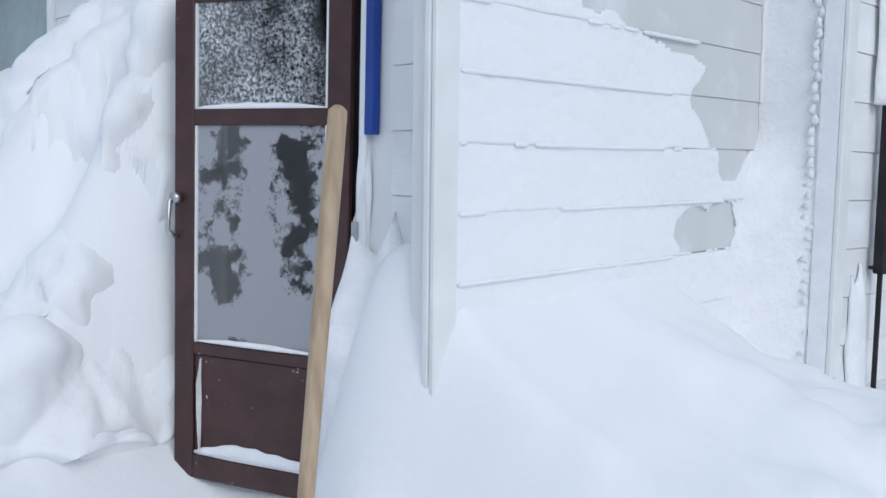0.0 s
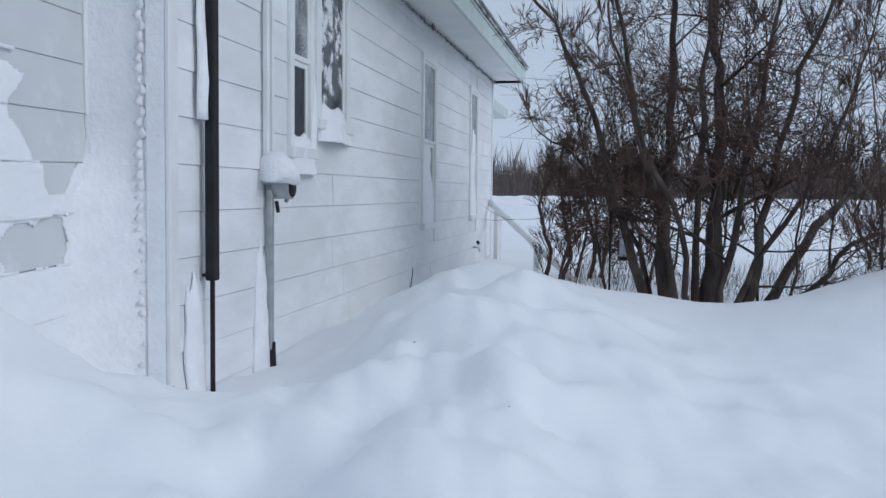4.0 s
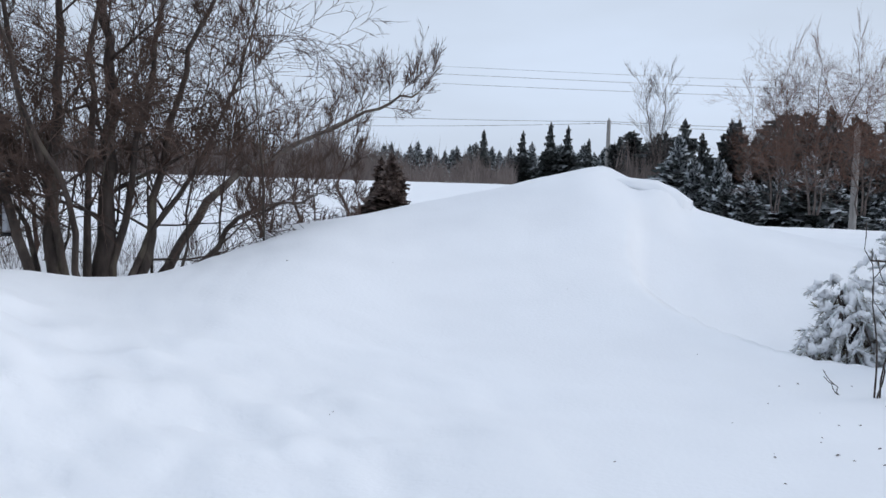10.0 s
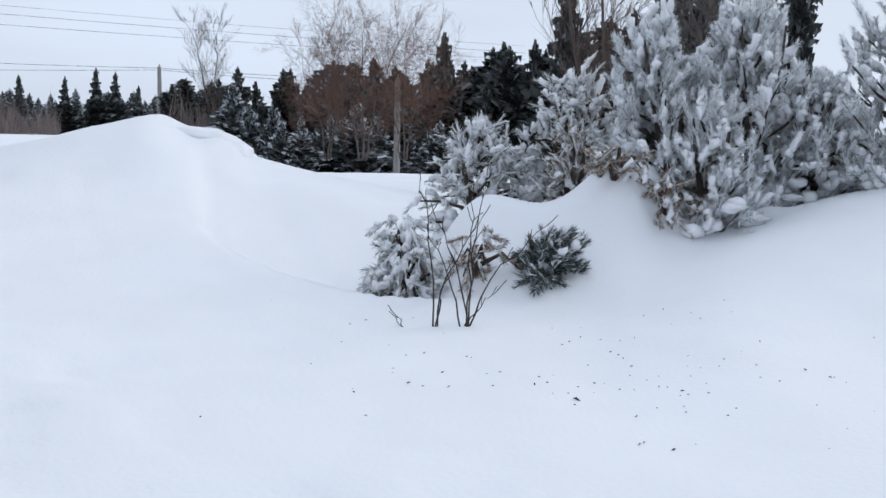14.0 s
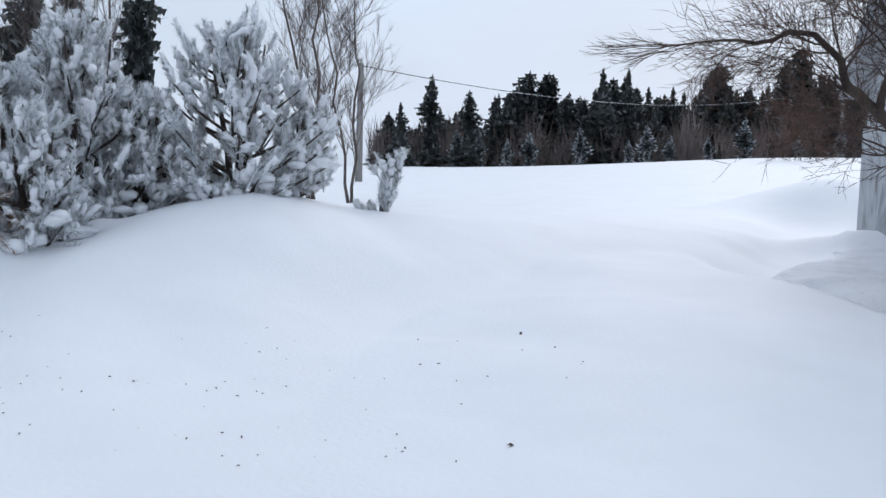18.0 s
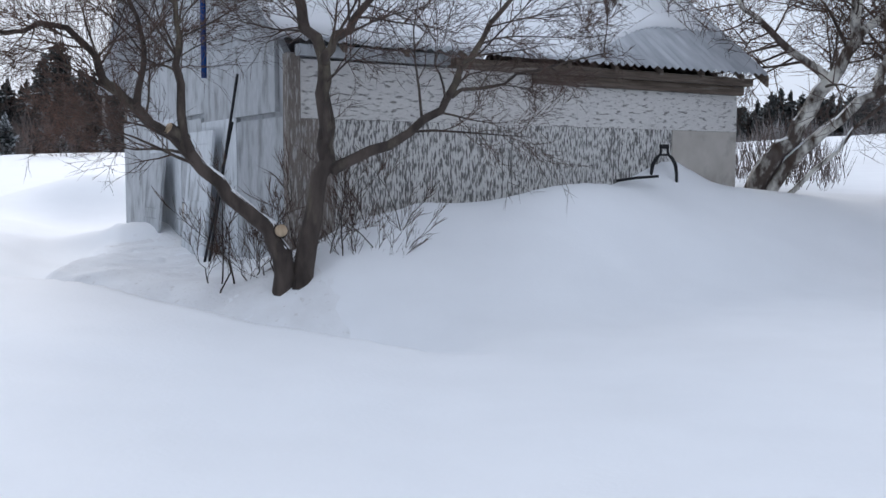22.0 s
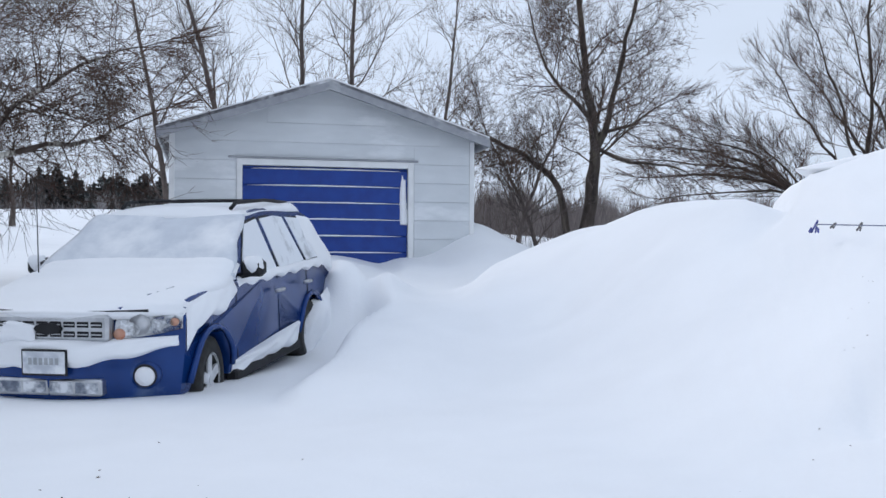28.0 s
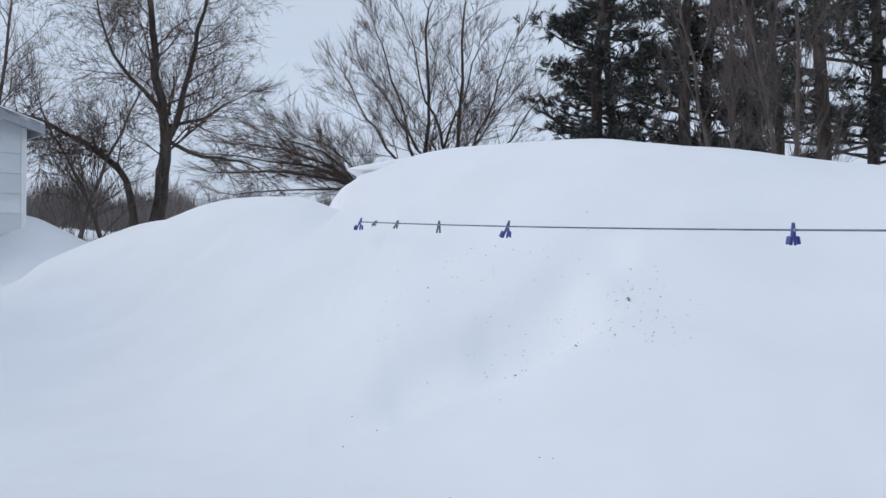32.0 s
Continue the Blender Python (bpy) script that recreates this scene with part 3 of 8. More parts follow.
cornice(((79.6, 12.1, 1.60), (80.6, 12.1, 1.59), (82.2, 12.05, 1.56), (83.3, 12.0, 1.46), (84.15, 11.95, 1.33)), (0.16, 0.32), 0.8, "smooth overhanging lip of wind-packed snow on a drift")
cornice(((249.5, 9.55, 2.43), (247.6, 9.5, 2.40), (245.9, 9.5, 2.345), (244.1, 9.5, 2.29)), (0.34, 0.07), 0.5, "pointed overhanging beak of wind-packed snow on a bank")

# sheet in the scoured hollow round the apple tree: its grey paints the shade
M_SHADE_SNOW = material("shade_grey_snow", ((0.78, 0.785, 0.80), (0.85, 0.86, 0.88)), 0.75, scale=3.0, bump=0.5, bump_scale=26, second=((0.50, 0.47, 0.44), 14, 0.62, 0.80))


def hollow_shade_sheet():
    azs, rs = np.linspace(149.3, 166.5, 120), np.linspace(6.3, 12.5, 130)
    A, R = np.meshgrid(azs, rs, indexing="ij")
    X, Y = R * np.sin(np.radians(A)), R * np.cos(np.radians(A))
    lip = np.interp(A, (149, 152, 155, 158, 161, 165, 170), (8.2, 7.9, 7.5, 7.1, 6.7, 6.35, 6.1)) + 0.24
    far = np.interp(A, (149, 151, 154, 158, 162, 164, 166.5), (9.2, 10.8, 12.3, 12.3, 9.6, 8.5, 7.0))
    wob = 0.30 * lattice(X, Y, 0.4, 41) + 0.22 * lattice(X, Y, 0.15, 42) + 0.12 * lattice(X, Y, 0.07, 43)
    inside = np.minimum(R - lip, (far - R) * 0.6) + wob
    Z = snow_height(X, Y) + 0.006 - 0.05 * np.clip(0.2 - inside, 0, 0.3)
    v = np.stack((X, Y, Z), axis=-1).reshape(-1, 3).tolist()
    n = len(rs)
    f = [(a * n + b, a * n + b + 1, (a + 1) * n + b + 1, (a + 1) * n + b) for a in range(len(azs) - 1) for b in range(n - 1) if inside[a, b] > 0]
    ob = from_arrays("old_snow", v, [q[::-1] for q in f], M_SHADE_SNOW, None, "", True)
    return tagged(ob, "snow crust strewn with bark, greyed for the shade of the hollow", "snow", kind="structure")


hollow_shade_sheet()

# shovelled, clodded face of the bank beside the door
# ---------------------------------------------------------------- house
HOUSE = frame_of((0, 0, 0), math.sin(radians(47)), math.cos(radians(47)))   # x along the long wall, y away from the yard
COURSE, COURSE_0 = 0.2295, 1.632


def snow_bank():
    """Steep bank of shovelled snow: angular clods and hollows over its leaning face."""
    ws = np.concatenate((np.linspace(3.885, 4.075, 60), np.linspace(4.10, 6.6, 70)))
    ss = np.linspace(0.95, 2.62, 120)
    W, S = np.meshgrid(ws, ss, indexing="ij")
    k1, k2 = HOUSE[0][0], HOUSE[1][0]

    def ground_at(sa, wa):
        return snow_height(sa * k1 - wa * k2, sa * k2 + wa * k1)
    Z = ground_at(S, W)
    e = 0.02
    gs, gw = (ground_at(S + e, W) - Z) / e, (ground_at(S, W + e) - Z) / e
    ln = np.sqrt(gs ** 2 + gw ** 2 + 1)
    v, f = [], []
    nw, ns = W.shape
    for a in range(nw):
        for b in range(ns):
            p = Vector((W[a, b], S[a, b], Z[a, b])) * 2.0
            d1, _ = noise.voronoi(p)
            d2, _ = noise.voronoi(p * 2.4 + Vector((3, 1, 0)))
            edge = min(1.0, b / 10, (ns - 1 - b) / 10, (nw - 1 - a) / 10, a / 3)
            push = (0.17 * (d1[1] - d1[0]) + 0.06 * (d2[1] - d2[0]) + 0.10 * noise.noise(p * 0.6) + 0.02 * noise.noise(p * 5)) * edge - 0.03 + 0.012 * edge
            v.append((S[a, b] - gs[a, b] / ln[a, b] * push, W[a, b] - gw[a, b] / ln[a, b] * push, Z[a, b] + push / ln[a, b]))
    for a in range(nw - 1):
        for b in range(ns - 1):
            q = a * ns + b
            f.append((q, q + 1, q + ns + 1, q + ns))
    ob = from_arrays("snow_bank", v, f, M_SNOW, None, "steep clodded bank of shovelled snow beside the door", True)
    ob.matrix_world = HOUSE
    return tagged(ob, category="snow")


snow_bank()


def wall_core(name, x0, x1, z0, z1, y0, thick, openings, material_, m, label):
    """A wall along x with openings (x0, x1, z0, z1) cut through it."""
    bm = bmesh.new()
    xs = sorted({x0, x1, *[o[0] for o in openings], *[o[1] for o in openings]})
    for a, b in zip(xs[:-1], xs[1:]):
        holes = sorted([(o[2], o[3]) for o in openings if o[0] <= a and o[1] >= b])
        z = z0
        for h0, h1 in holes:
            box(a, y0, z, b, y0 + thick, h0, bm=bm)
            z = h1
        box(a, y0, z, b, y0 + thick, z1, bm=bm)
    ob = part(name, bm, material_, None, label)
    tagged(ob, category="wall", kind="structure")
    ob.matrix_world = m
    return ob


def lap_board(x0, x1, z0, z1, y):
    """One lap of siding: thin at its top, proud at its lower edge."""
    return prism([(y + 0.002, z1), (y - 0.008, z1), (y - 0.014, z0 + 0.006), (y - 0.012, z0 + 0.003), (y + 0.002, z0 + 0.003)], x0, x1, "x")


def clad(wall, x0, x1, z0, z1, y, openings, material_, rng, joint=3.6):
    z = COURSE_0 + math.floor((z0 - COURSE_0) / COURSE) * COURSE
    while z < z1:
        a, b = max(z, z0), min(z + COURSE, z1)
        cuts = [(x0, x1)]
        for o in openings:
            if o[2] - 0.06 < b and o[3] + 0.06 > a:
                cuts = [c for s0, s1 in cuts for c in ((s0, min(s1, o[0] - 0.07)), (max(s0, o[1] + 0.07), s1)) if c[1] - c[0] > 0.02]
        for s0, s1 in cuts:
            while s1 - s0 > 0.02:
                e = s1 if s1 - s0 < joint * 1.3 else s0 + joint * rng.uniform(0.6, 1.0)
                part("siding_board", lap_board(s0, e - 0.003, a, b - 0.001, y + rng.uniform(0, 0.003)), material_, wall)
                s0 = e
        z += COURSE


def casement(name, x0, x1, z0, z1, y, m, label, glass, rails=(), curtain=None, casing=0.07):
    """A window in a wall along x: casing, sill, sash frame, panes, one of them per gap between the rails."""
    ob = empty(name, m)
    tagged(ob, label, "window", kind="structure")
    bm = box(x0 - casing, y - 0.035, z0 - casing * 0.6, x0, y + 0.06, z1 + casing, 0.004)
    box(x1, y - 0.035, z0 - casing * 0.6, x1 + casing, y + 0.06, z1 + casing, 0.004, bm=bm)
    box(x0, y - 0.035, z1, x1, y + 0.06, z1 + casing, 0.004, bm=bm)
    part("window_casing", bm, M_TRIM, ob)
    part("window_sill", box(x0 - casing - 0.01, y - 0.06, z0 - 0.075, x1 + casing + 0.02, y + 0.06, z0 - 0.002, 0.006), M_TRIM, ob)
    levels = [z0, *rails, z1]
    for i, (a, b) in enumerate(zip(levels[:-1], levels[1:])):
        yy = y - 0.026 + 0.016 * (i % 2 == 0)
        bm = box(x0, yy, a, x0 + 0.035, yy + 0.03, b, 0.003)
        box(x1 - 0.035, yy, a, x1, yy + 0.03, b, 0.003, bm=bm)
        box(x0 + 0.035, yy, a, x1 - 0.035, yy + 0.03, a + 0.035, 0.003, bm=bm)
        box(x0 + 0.035, yy, b - 0.035, x1 - 0.035, yy + 0.03, b, 0.003, bm=bm)
        sash = part("sash", bm, M_TRIM, ob)
        pane = part("pane", box(x0 + 0.034, yy + 0.011, a + 0.034, x1 - 0.034, yy + 0.016, b - 0.034), glass if not isinstance(glass, tuple) else glass[i % len(glass)], sash)
        pane.visible_shadow = False
    if curtain:
        bm = bmesh.new()
        n = 24
        for i in range(n):
            xa, xb = x0 + (x1 - x0) * i / n, x0 + (x1 - x0) * (i + 1) / n
            da, db = 0.02 * math.sin(i * 1.3), 0.02 * math.sin((i + 1) * 1.3)
            vs = [bm.verts.new(c) for c in ((xa, y + 0.17 + da, z0), (xb, y + 0.17 + db, z0), (xb, y + 0.17 + db, z1), (xa, y + 0.17 + da, z1), (xa, y + 0.18 + da, z0), (xb, y + 0.18 + db, z0), (xb, y + 0.18 + db, z1), (xa, y + 0.18 + da, z1))]
            bm.faces.new(vs[:4])
            bm.faces.new(vs[4:][::-1])
        cu = part("curtain", bm, curtain, ob)
        shade(cu)
    return ob


def snow_pad(name, pts, height, width, m, label, parent=None, seed=0, y=None, sides=9):
    """Snow lying along a line of points: a lumpy rounded bar."""
    rng = random.Random(seed)
    verts, faces = [], []
    n = len(pts)
    for i, p in enumerate(pts):
        k = max(0.12, math.sin(math.pi * (i + 0.15) / (n - 0.7)) ** 0.5 if n > 2 else 1) * rng.uniform(0.85, 1.15)
        for j in range(sides):
            a = math.pi * j / (sides - 1)
            verts.append((p[0] + rng.uniform(-0.004, 0.004), p[1] - math.cos(a) * width / 2 * k, p[2] + math.sin(a) ** 0.8 * height * k))
    for i in range(n - 1):
        for j in range(sides - 1):
            a = i * sides + j
            faces.append((a, a + 1, a + sides + 1, a + sides))
        faces.append((i * sides + sides - 1, i * sides, (i + 1) * sides, (i + 1) * sides + sides - 1))
    faces.append(tuple(range(sides))[::-1])
    faces.append(tuple(range((n - 1) * sides, n * sides)))
    ob = from_arrays(name, verts, faces, M_SNOW_CRUST, parent, label, True)
    if m is not None:
        ob.matrix_world = m
    return ob


rng_h = random.Random(4)
# long wall of the main house
OPEN_MAIN = [(6.36, 6.70, 1.80, 3.08), (6.94, 7.60, 2.02, 3.08), (10.62, 11.28, 1.18, 2.93), (14.0, 14.6, 1.20, 2.95)]
wall_long = wall_core("wall_long", 4.66, 16.4, -0.2, 3.42, 2.205, 0.15, OPEN_MAIN, M_SIDING, HOUSE, "long white clapboard house wall dusted with snow")
clad(wall_long, 4.70, 16.36, 0.0, 3.36, 2.205, OPEN_MAIN, M_SIDING_R, rng_h)
wall_end = part("wall_end", box(16.25, 2.36, -0.2, 16.4, 9.0, 3.42), M_SIDING_R)
tagged(wall_end, "white end wall of the house", "wall", kind="structure")
wall_end.matrix_world = HOUSE
wall_back = part("wall_back", box(4.66, 8.85, -0.2, 16.25, 9.0, 3.42), M_SIDING_R)
tagged(wall_back, "white back wall of the house", "wall", kind="structure")
wall_back.matrix_world = HOUSE
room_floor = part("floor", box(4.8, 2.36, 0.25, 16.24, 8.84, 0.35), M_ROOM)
tagged(room_floor, "house floor coloured near-black as unlit", "floor", kind="structure")
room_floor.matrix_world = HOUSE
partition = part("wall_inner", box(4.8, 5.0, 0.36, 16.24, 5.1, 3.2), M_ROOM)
tagged(partition, "inner wall behind the windows, coloured near-black as unlit", "wall", kind="structure")
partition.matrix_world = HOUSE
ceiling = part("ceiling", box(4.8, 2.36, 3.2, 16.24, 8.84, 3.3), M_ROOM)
tagged(ceiling, "house ceiling coloured near-black as unlit", "ceiling", kind="structure")
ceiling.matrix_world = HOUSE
# short return wall where the main house stands out past the entry
wall_return = part("wall_return", box(4.64, 2.205, -0.2, 4.66, 2.75, 3.36), M_SNOW_CRUST)
tagged(wall_return, "short return wall plastered white with rime", "wall", kind="structure")
wall_return.matrix_world = HOUSE
for nm, b_, mat_ in (("corner_board", (4.605, 2.18, -0.2, 4.70, 2.204, 3.36), M_TRIM), ("corner_board", (4.605, 2.206, -0.2, 4.637, 2.30, 3.36), M_SNOW_CRUST), ("end_corner_board", (16.34, 2.178, -0.2, 16.42, 2.2, 3.36), M_TRIM)):
    part(nm, box(*b_, 0.004), mat_, wall_long)
rv, rf = [], []
for i in range(46):
    a, b = 0.55 + 0.05 * i, 0.55 + 0.05 * (i + 1)
    q = rng_h.uniform(0.02, 0.045)
    tube_arrays([(4.637, 2.33, a), (4.635 - q, 2.33 + rng_h.uniform(-0.015, 0.015), a + 0.02), (4.637, 2.33, b + 0.01)], [0.012, rng_h.uniform(0.016, 0.026), 0.012], 6, rv, rf)
for i in range(60):
    zz, ww, q = rng_h.uniform(0.7, 2.9), rng_h.uniform(2.34, 2.58), rng_h.uniform(0.015, 0.04)
    tube_arrays([(4.64, ww, zz - q * 1.6), (4.632, ww + 0.005, zz), (4.64, ww, zz + q * 1.6)], [0.005, q * 0.55, 0.005], 6, rv, rf)
ridge_ob = from_arrays("rime_crust", rv, rf, M_SNOW_CRUST, wall_return, "ridge of wind-packed rime", True)
v, f = [], []
for k in range(61):
    zz = 0.25 + 2.65 * k / 60
    a0 = float(np.interp(zz, (0.2, 1.1, 1.45, 1.62, 1.75, 3), (4.25, 4.34, 4.40, 4.53, 4.585, 4.585))) + 0.02 * noise.noise(Vector((zz * 6, 4.0, 1.0)))
    for i in range(13):
        t_ = i / 12
        v.append((a0 + (4.628 - a0) * t_, 2.602 + 0.022 * max(0.0, 4.6 - a0) / 0.35 - 0.07 * max(0.0, 4.64 - a0) * (1 - t_) - 0.030 * min(1, t_ * 6) - 0.30 * t_ ** 1.7 - 0.012 * noise.noise(Vector((t_ * 6, zz * 9, 2.0))) * math.sin(math.pi * t_), zz))
for k in range(60):
    for i in range(12):
        f.append((k * 13 + i, k * 13 + i + 1, (k + 1) * 13 + i + 1, (k + 1) * 13 + i))
tagged(from_arrays("packed_snow", v, f, M_SNOW_CRUST, None, "wind-packed snow filling the corner of two walls", True), category="snow").matrix_world = HOUSE
# entry: its long wall and its front wall with the door
DOOR_OPEN = [(3.0, 3.93, 0.2, 2.27)]
ENTRY = HOUSE @ Matrix.Translation((4.64, 2.605, 0)) @ Matrix.Rotation(radians(4.63), 4, 'Z') @ Matrix.Rotation(radians(-1.06), 4, 'Y') @ Matrix.Translation((-4.64, -2.605, 0))
EX = 2.325      # the entry wall's near corner
wall_entry = wall_core("wall_entry", EX + 0.02, 4.64, -0.2, 2.95, 2.605, 0.12, [], M_SIDING, ENTRY, "white clapboard entry wall crusted with wind-blown snow")
clad(wall_entry, EX + 0.087, 4.60, 0.3, 2.9, 2.605, [], M_VEST, rng_h, joint=9)


def rime_course(z0, z1, seed):
    """Wind-packed rime on one course of siding, with bare places and a broken line along the lap."""
    v, f, ids = [], [], {}
    nx, nz = 260, 20

    def bare(x, z):
        q = 0.05 * noise.noise(Vector((x * 5, z * 7, 3.1))) + 0.012 * noise.noise(Vector((x * 23, z * 25, 1.0)))
        lobes = ((4.02, 1.275, 0.21, 0.10), (4.24, 1.29, 0.15, 0.115))
        low = any(((x - cx + q) / a) ** 2 + ((z - cz + q * 0.4) / b) ** 2 < 1 for cx, cz, a, b in lobes) or (3.86 < x - q < 4.36 and 1.19 < z < 1.25)
        high = x + q > 4.02 - 0.10 * math.sin(14 * z + 0.6) and 1.62 + q < z
        mid = x + q > 4.20 and 1.62 + q > z > 1.50 + 1.0 * max(0.0, x - 4.38)
        top = z > 2.06 + 0.16 * (3.7 - x) + q
        return low or high or mid or top

    def vert(i, k):
        if (i, k) not in ids:
            x = EX + 0.078 + (4.519 - EX) * i / nx
            e = k / nz
            gap = -0.006 + 0.011 * noise.noise(Vector((x * 2.2, seed * 3.0, 7.0)))
            z = z0 - 0.006 + max(gap + 0.006, 0.0) * (1 - e) + (z1 - z0 + 0.006) * e
            n1 = noise.noise(Vector((x * 16, z * 30, 0.5)))
            n2 = noise.noise(Vector((x * 50, z * 70, 9.5)))
            ids[(i, k)] = len(v)
            closed = min(1.0, max(0.0, 0.75 + 2.2 * noise.noise(Vector((x * 1.3, seed * 5.0, 2.0)))))
            v.append((x, 2.605 - 0.014 + 0.006 * (e - closed * max(0.0, (e - 0.75) * 4)) - 0.008 - 0.006 * n1 - 0.003 * n2, z))
        return ids[(i, k)]
    for i in range(nx):
        for k in range(nz):
            x, z = EX + 0.078 + (4.519 - EX) * (i + 0.5) / nx, z0 + (z1 - z0) * (k + 0.5) / nz
            if not bare(x, z):
                f.append((vert(i, k), vert(i + 1, k), vert(i + 1, k + 1), vert(i, k + 1)))
    if not f:
        return
    ob = from_arrays("rime_sheet", v, f, M_SNOW, wall_entry, "crusted rime stuck to the siding", True)
    so = ob.modifiers.new("thick", 'SOLIDIFY')
    so.thickness = 0.012
    so.offset = -1


for k_ in range(-4, 4):
    rime_course(COURSE_0 + k_ * COURSE + 0.002, COURSE_0 + (k_ + 1) * COURSE - 0.002, k_ + 9)
v, f = [], []
for k_ in range(-3, 3):
    zc, run = COURSE_0 + k_ * COURSE - 0.004, []
    for i in range(161):
        x = EX + 0.09 + (4.30 - EX) * i / 160
        shut = noise.noise(Vector((x * 1.6, k_ * 5.0 + 3.3, 2.0))) + 0.35 * noise.noise(Vector((x * 9, k_ * 3.0, 8.0)))
        lim = 4.02 if zc > 1.6 else (4.40 if zc > 1.3 else 3.80)
        if shut > -0.10 and x < lim - 0.25 * max(0.0, zc - 1.9):
            run.append((x, 2.5805 + 0.0015 * noise.noise(Vector((x * 30, k_, 1.0))), zc + 0.0015 * noise.noise(Vector((x * 25, k_, 5.0)))))
        if run and (shut <= -0.10 or x >= lim or i == 160):
            if len(run) > 2:
                tube_arrays(run, [0.004] + [0.0085] * (len(run) - 2) + [0.004], 6, v, f)
            run = []
tagged(from_arrays("seam_snow", v, f, M_SNOW, wall_entry, "snow packed into the laps of the siding", True), kind="stuff")
part("corner_board", box(EX - 0.025, 2.578, -0.2, EX + 0.085, 2.604, 2.9, 0.006), M_TRIM, wall_entry)
part("corner_board", box(EX - 0.025, 2.606, -0.2, EX + 0.018, 2.635, 2.9, 0.006), M_TRIM, wall_entry)
part("channel_trim", box(4.60, 2.585, 1.86, 4.637, 2.604, 2.9, 0.004), M_TRIM, wall_entry)
FRONT = HOUSE @ Matrix(((0, 1, 0, 2.48), (1, 0, 0, 0), (0, 0, 1, 0), (0, 0, 0, 1)))   # x along the front wall, y into the house
WIN_F = (5.98, 6.95, 2.02, 2.9)
wall_front = wall_core("wall_front", 2.61, 9.0, -0.2, 2.95, 0.0, 0.12, DOOR_OPEN + [WIN_F], M_SIDING, FRONT, "white clapboard front wall half buried by a snow bank")
clad(wall_front, 2.70, 8.9, 0.3, 2.9, 0.0, [(2.9, 4.0, 0.0, 2.4), WIN_F], M_SIDING_R, rng_h, joint=9)
casement("window_1", *WIN_F, 0.0, FRONT, "pale curtained window with a snowy sill", M_GLASS_G)
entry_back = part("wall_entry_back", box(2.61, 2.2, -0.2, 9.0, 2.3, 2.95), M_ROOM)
tagged(entry_back, "inner wall of the entry, coloured near-black as unlit", "wall", kind="structure")
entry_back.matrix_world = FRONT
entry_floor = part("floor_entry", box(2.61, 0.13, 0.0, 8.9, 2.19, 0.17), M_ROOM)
tagged(entry_floor, "entry floor coloured near-black as unlit", "floor", kind="structure")
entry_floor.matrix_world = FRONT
roof_entry = part("roof_entry", prism([(2.3, 2.955), (2.3, 3.03), (9.1, 3.23), (9.1, 2.955)], -0.3, 2.1, "y"), M_SNOW)
tagged(roof_entry, "low entry roof deep in snow", "roof", kind="structure")
roof_entry.matrix_world = FRONT
# main roof with soffit, fascia and a chain of cable clips
roof = empty("roof_main", HOUSE)
tagged(roof, "low gable roof with pale green fascia under snow", "roof", kind="structure")
part("soffit", box(4.45, 1.74, 3.36, 16.8, 2.20, 3.385), M_SIDING, roof)
part("fascia", box(4.45, 1.70, 3.34, 16.8, 1.738, 3.56, 0.004), M_FASCIA, roof)
part("drip_edge", box(4.43, 1.685, 3.545, 16.82, 1.70, 3.575), M_FASCIA, roof)
part("roof_slope", prism([(1.66, 3.575), (1.66, 3.61), (5.6, 5.25), (9.54, 3.61), (9.54, 3.575), (5.6, 5.21)], 4.4, 16.85, "x"), M_ROOF, roof)
part("gable_end", prism([(2.36, 3.42), (5.6, 4.9), (8.84, 3.42)], 16.26, 16.4, "x"), M_SIDING_R, roof)
part("gable_end", prism([(2.36, 3.42), (5.6, 4.9), (8.84, 3.42)], 4.66, 4.8, "x"), M_SIDING_R, roof)
part("rake_board", prism([(1.70, 3.40), (1.70, 3.57), (5.6, 5.2), (9.5, 3.57), (9.5, 3.40), (5.6, 5.03)], 16.80, 16.84, "x"), M_FASCIA, roof)
part("rake_soffit", prism([(1.74, 3.36), (2.2, 3.36), (2.2, 3.56), (1.74, 3.45)], 16.40, 16.80, "x"), M_SIDING, roof)
part("roof_snow", prism([(1.62, 3.612), (1.70, 3.70), (5.6, 5.36), (5.6, 5.255)], 4.45, 16.8, "x"), M_SNOW, roof, "thin snow along the roof")
# cable stapled under the eave, with loops and knots
pts = []
x_ = 4.9
while x_ < 16.4:
    pts.append((x_, 2.17 + rng_h.uniform(-0.006, 0.006), 3.335 + rng_h.uniform(-0.016, 0.012)))
    x_ += rng_h.uniform(0.05, 0.14)
eave_cable = tube("eave_cable", pts, 0.011, 5, M_CABLE)
tagged(eave_cable, "dark cable of unlit string lights under the eave", "cable")
eave_cable.matrix_world = HOUSE
for x_ in (10.95, 16.3, 13.4):
    k = tube("cable_knot", [(x_ + 0.05 * math.cos(a), 2.15, 3.33 + 0.035 * math.sin(a)) for a in np.linspace(0, 5.6, 9)], 0.011, 5, M_CABLE, eave_cable)
# windows of the long wall
casement("window_2", *OPEN_MAIN[0], 2.205, HOUSE, "narrow white sash window rimed at its edges", (M_GLASS_C, M_GLASS_D), rails=(2.36,))
casement("window_3", *OPEN_MAIN[1], 2.205, HOUSE, "white framed window thick with rime", (M_GLASS_W,), casing=0.09)
casement("window_4", *OPEN_MAIN[2], 2.205, HOUSE, "tall sash window with blue curtain and snow-packed sill", (M_GLASS_F, M_GLASS_D), rails=(2.05,), curtain=M_CURTAIN)
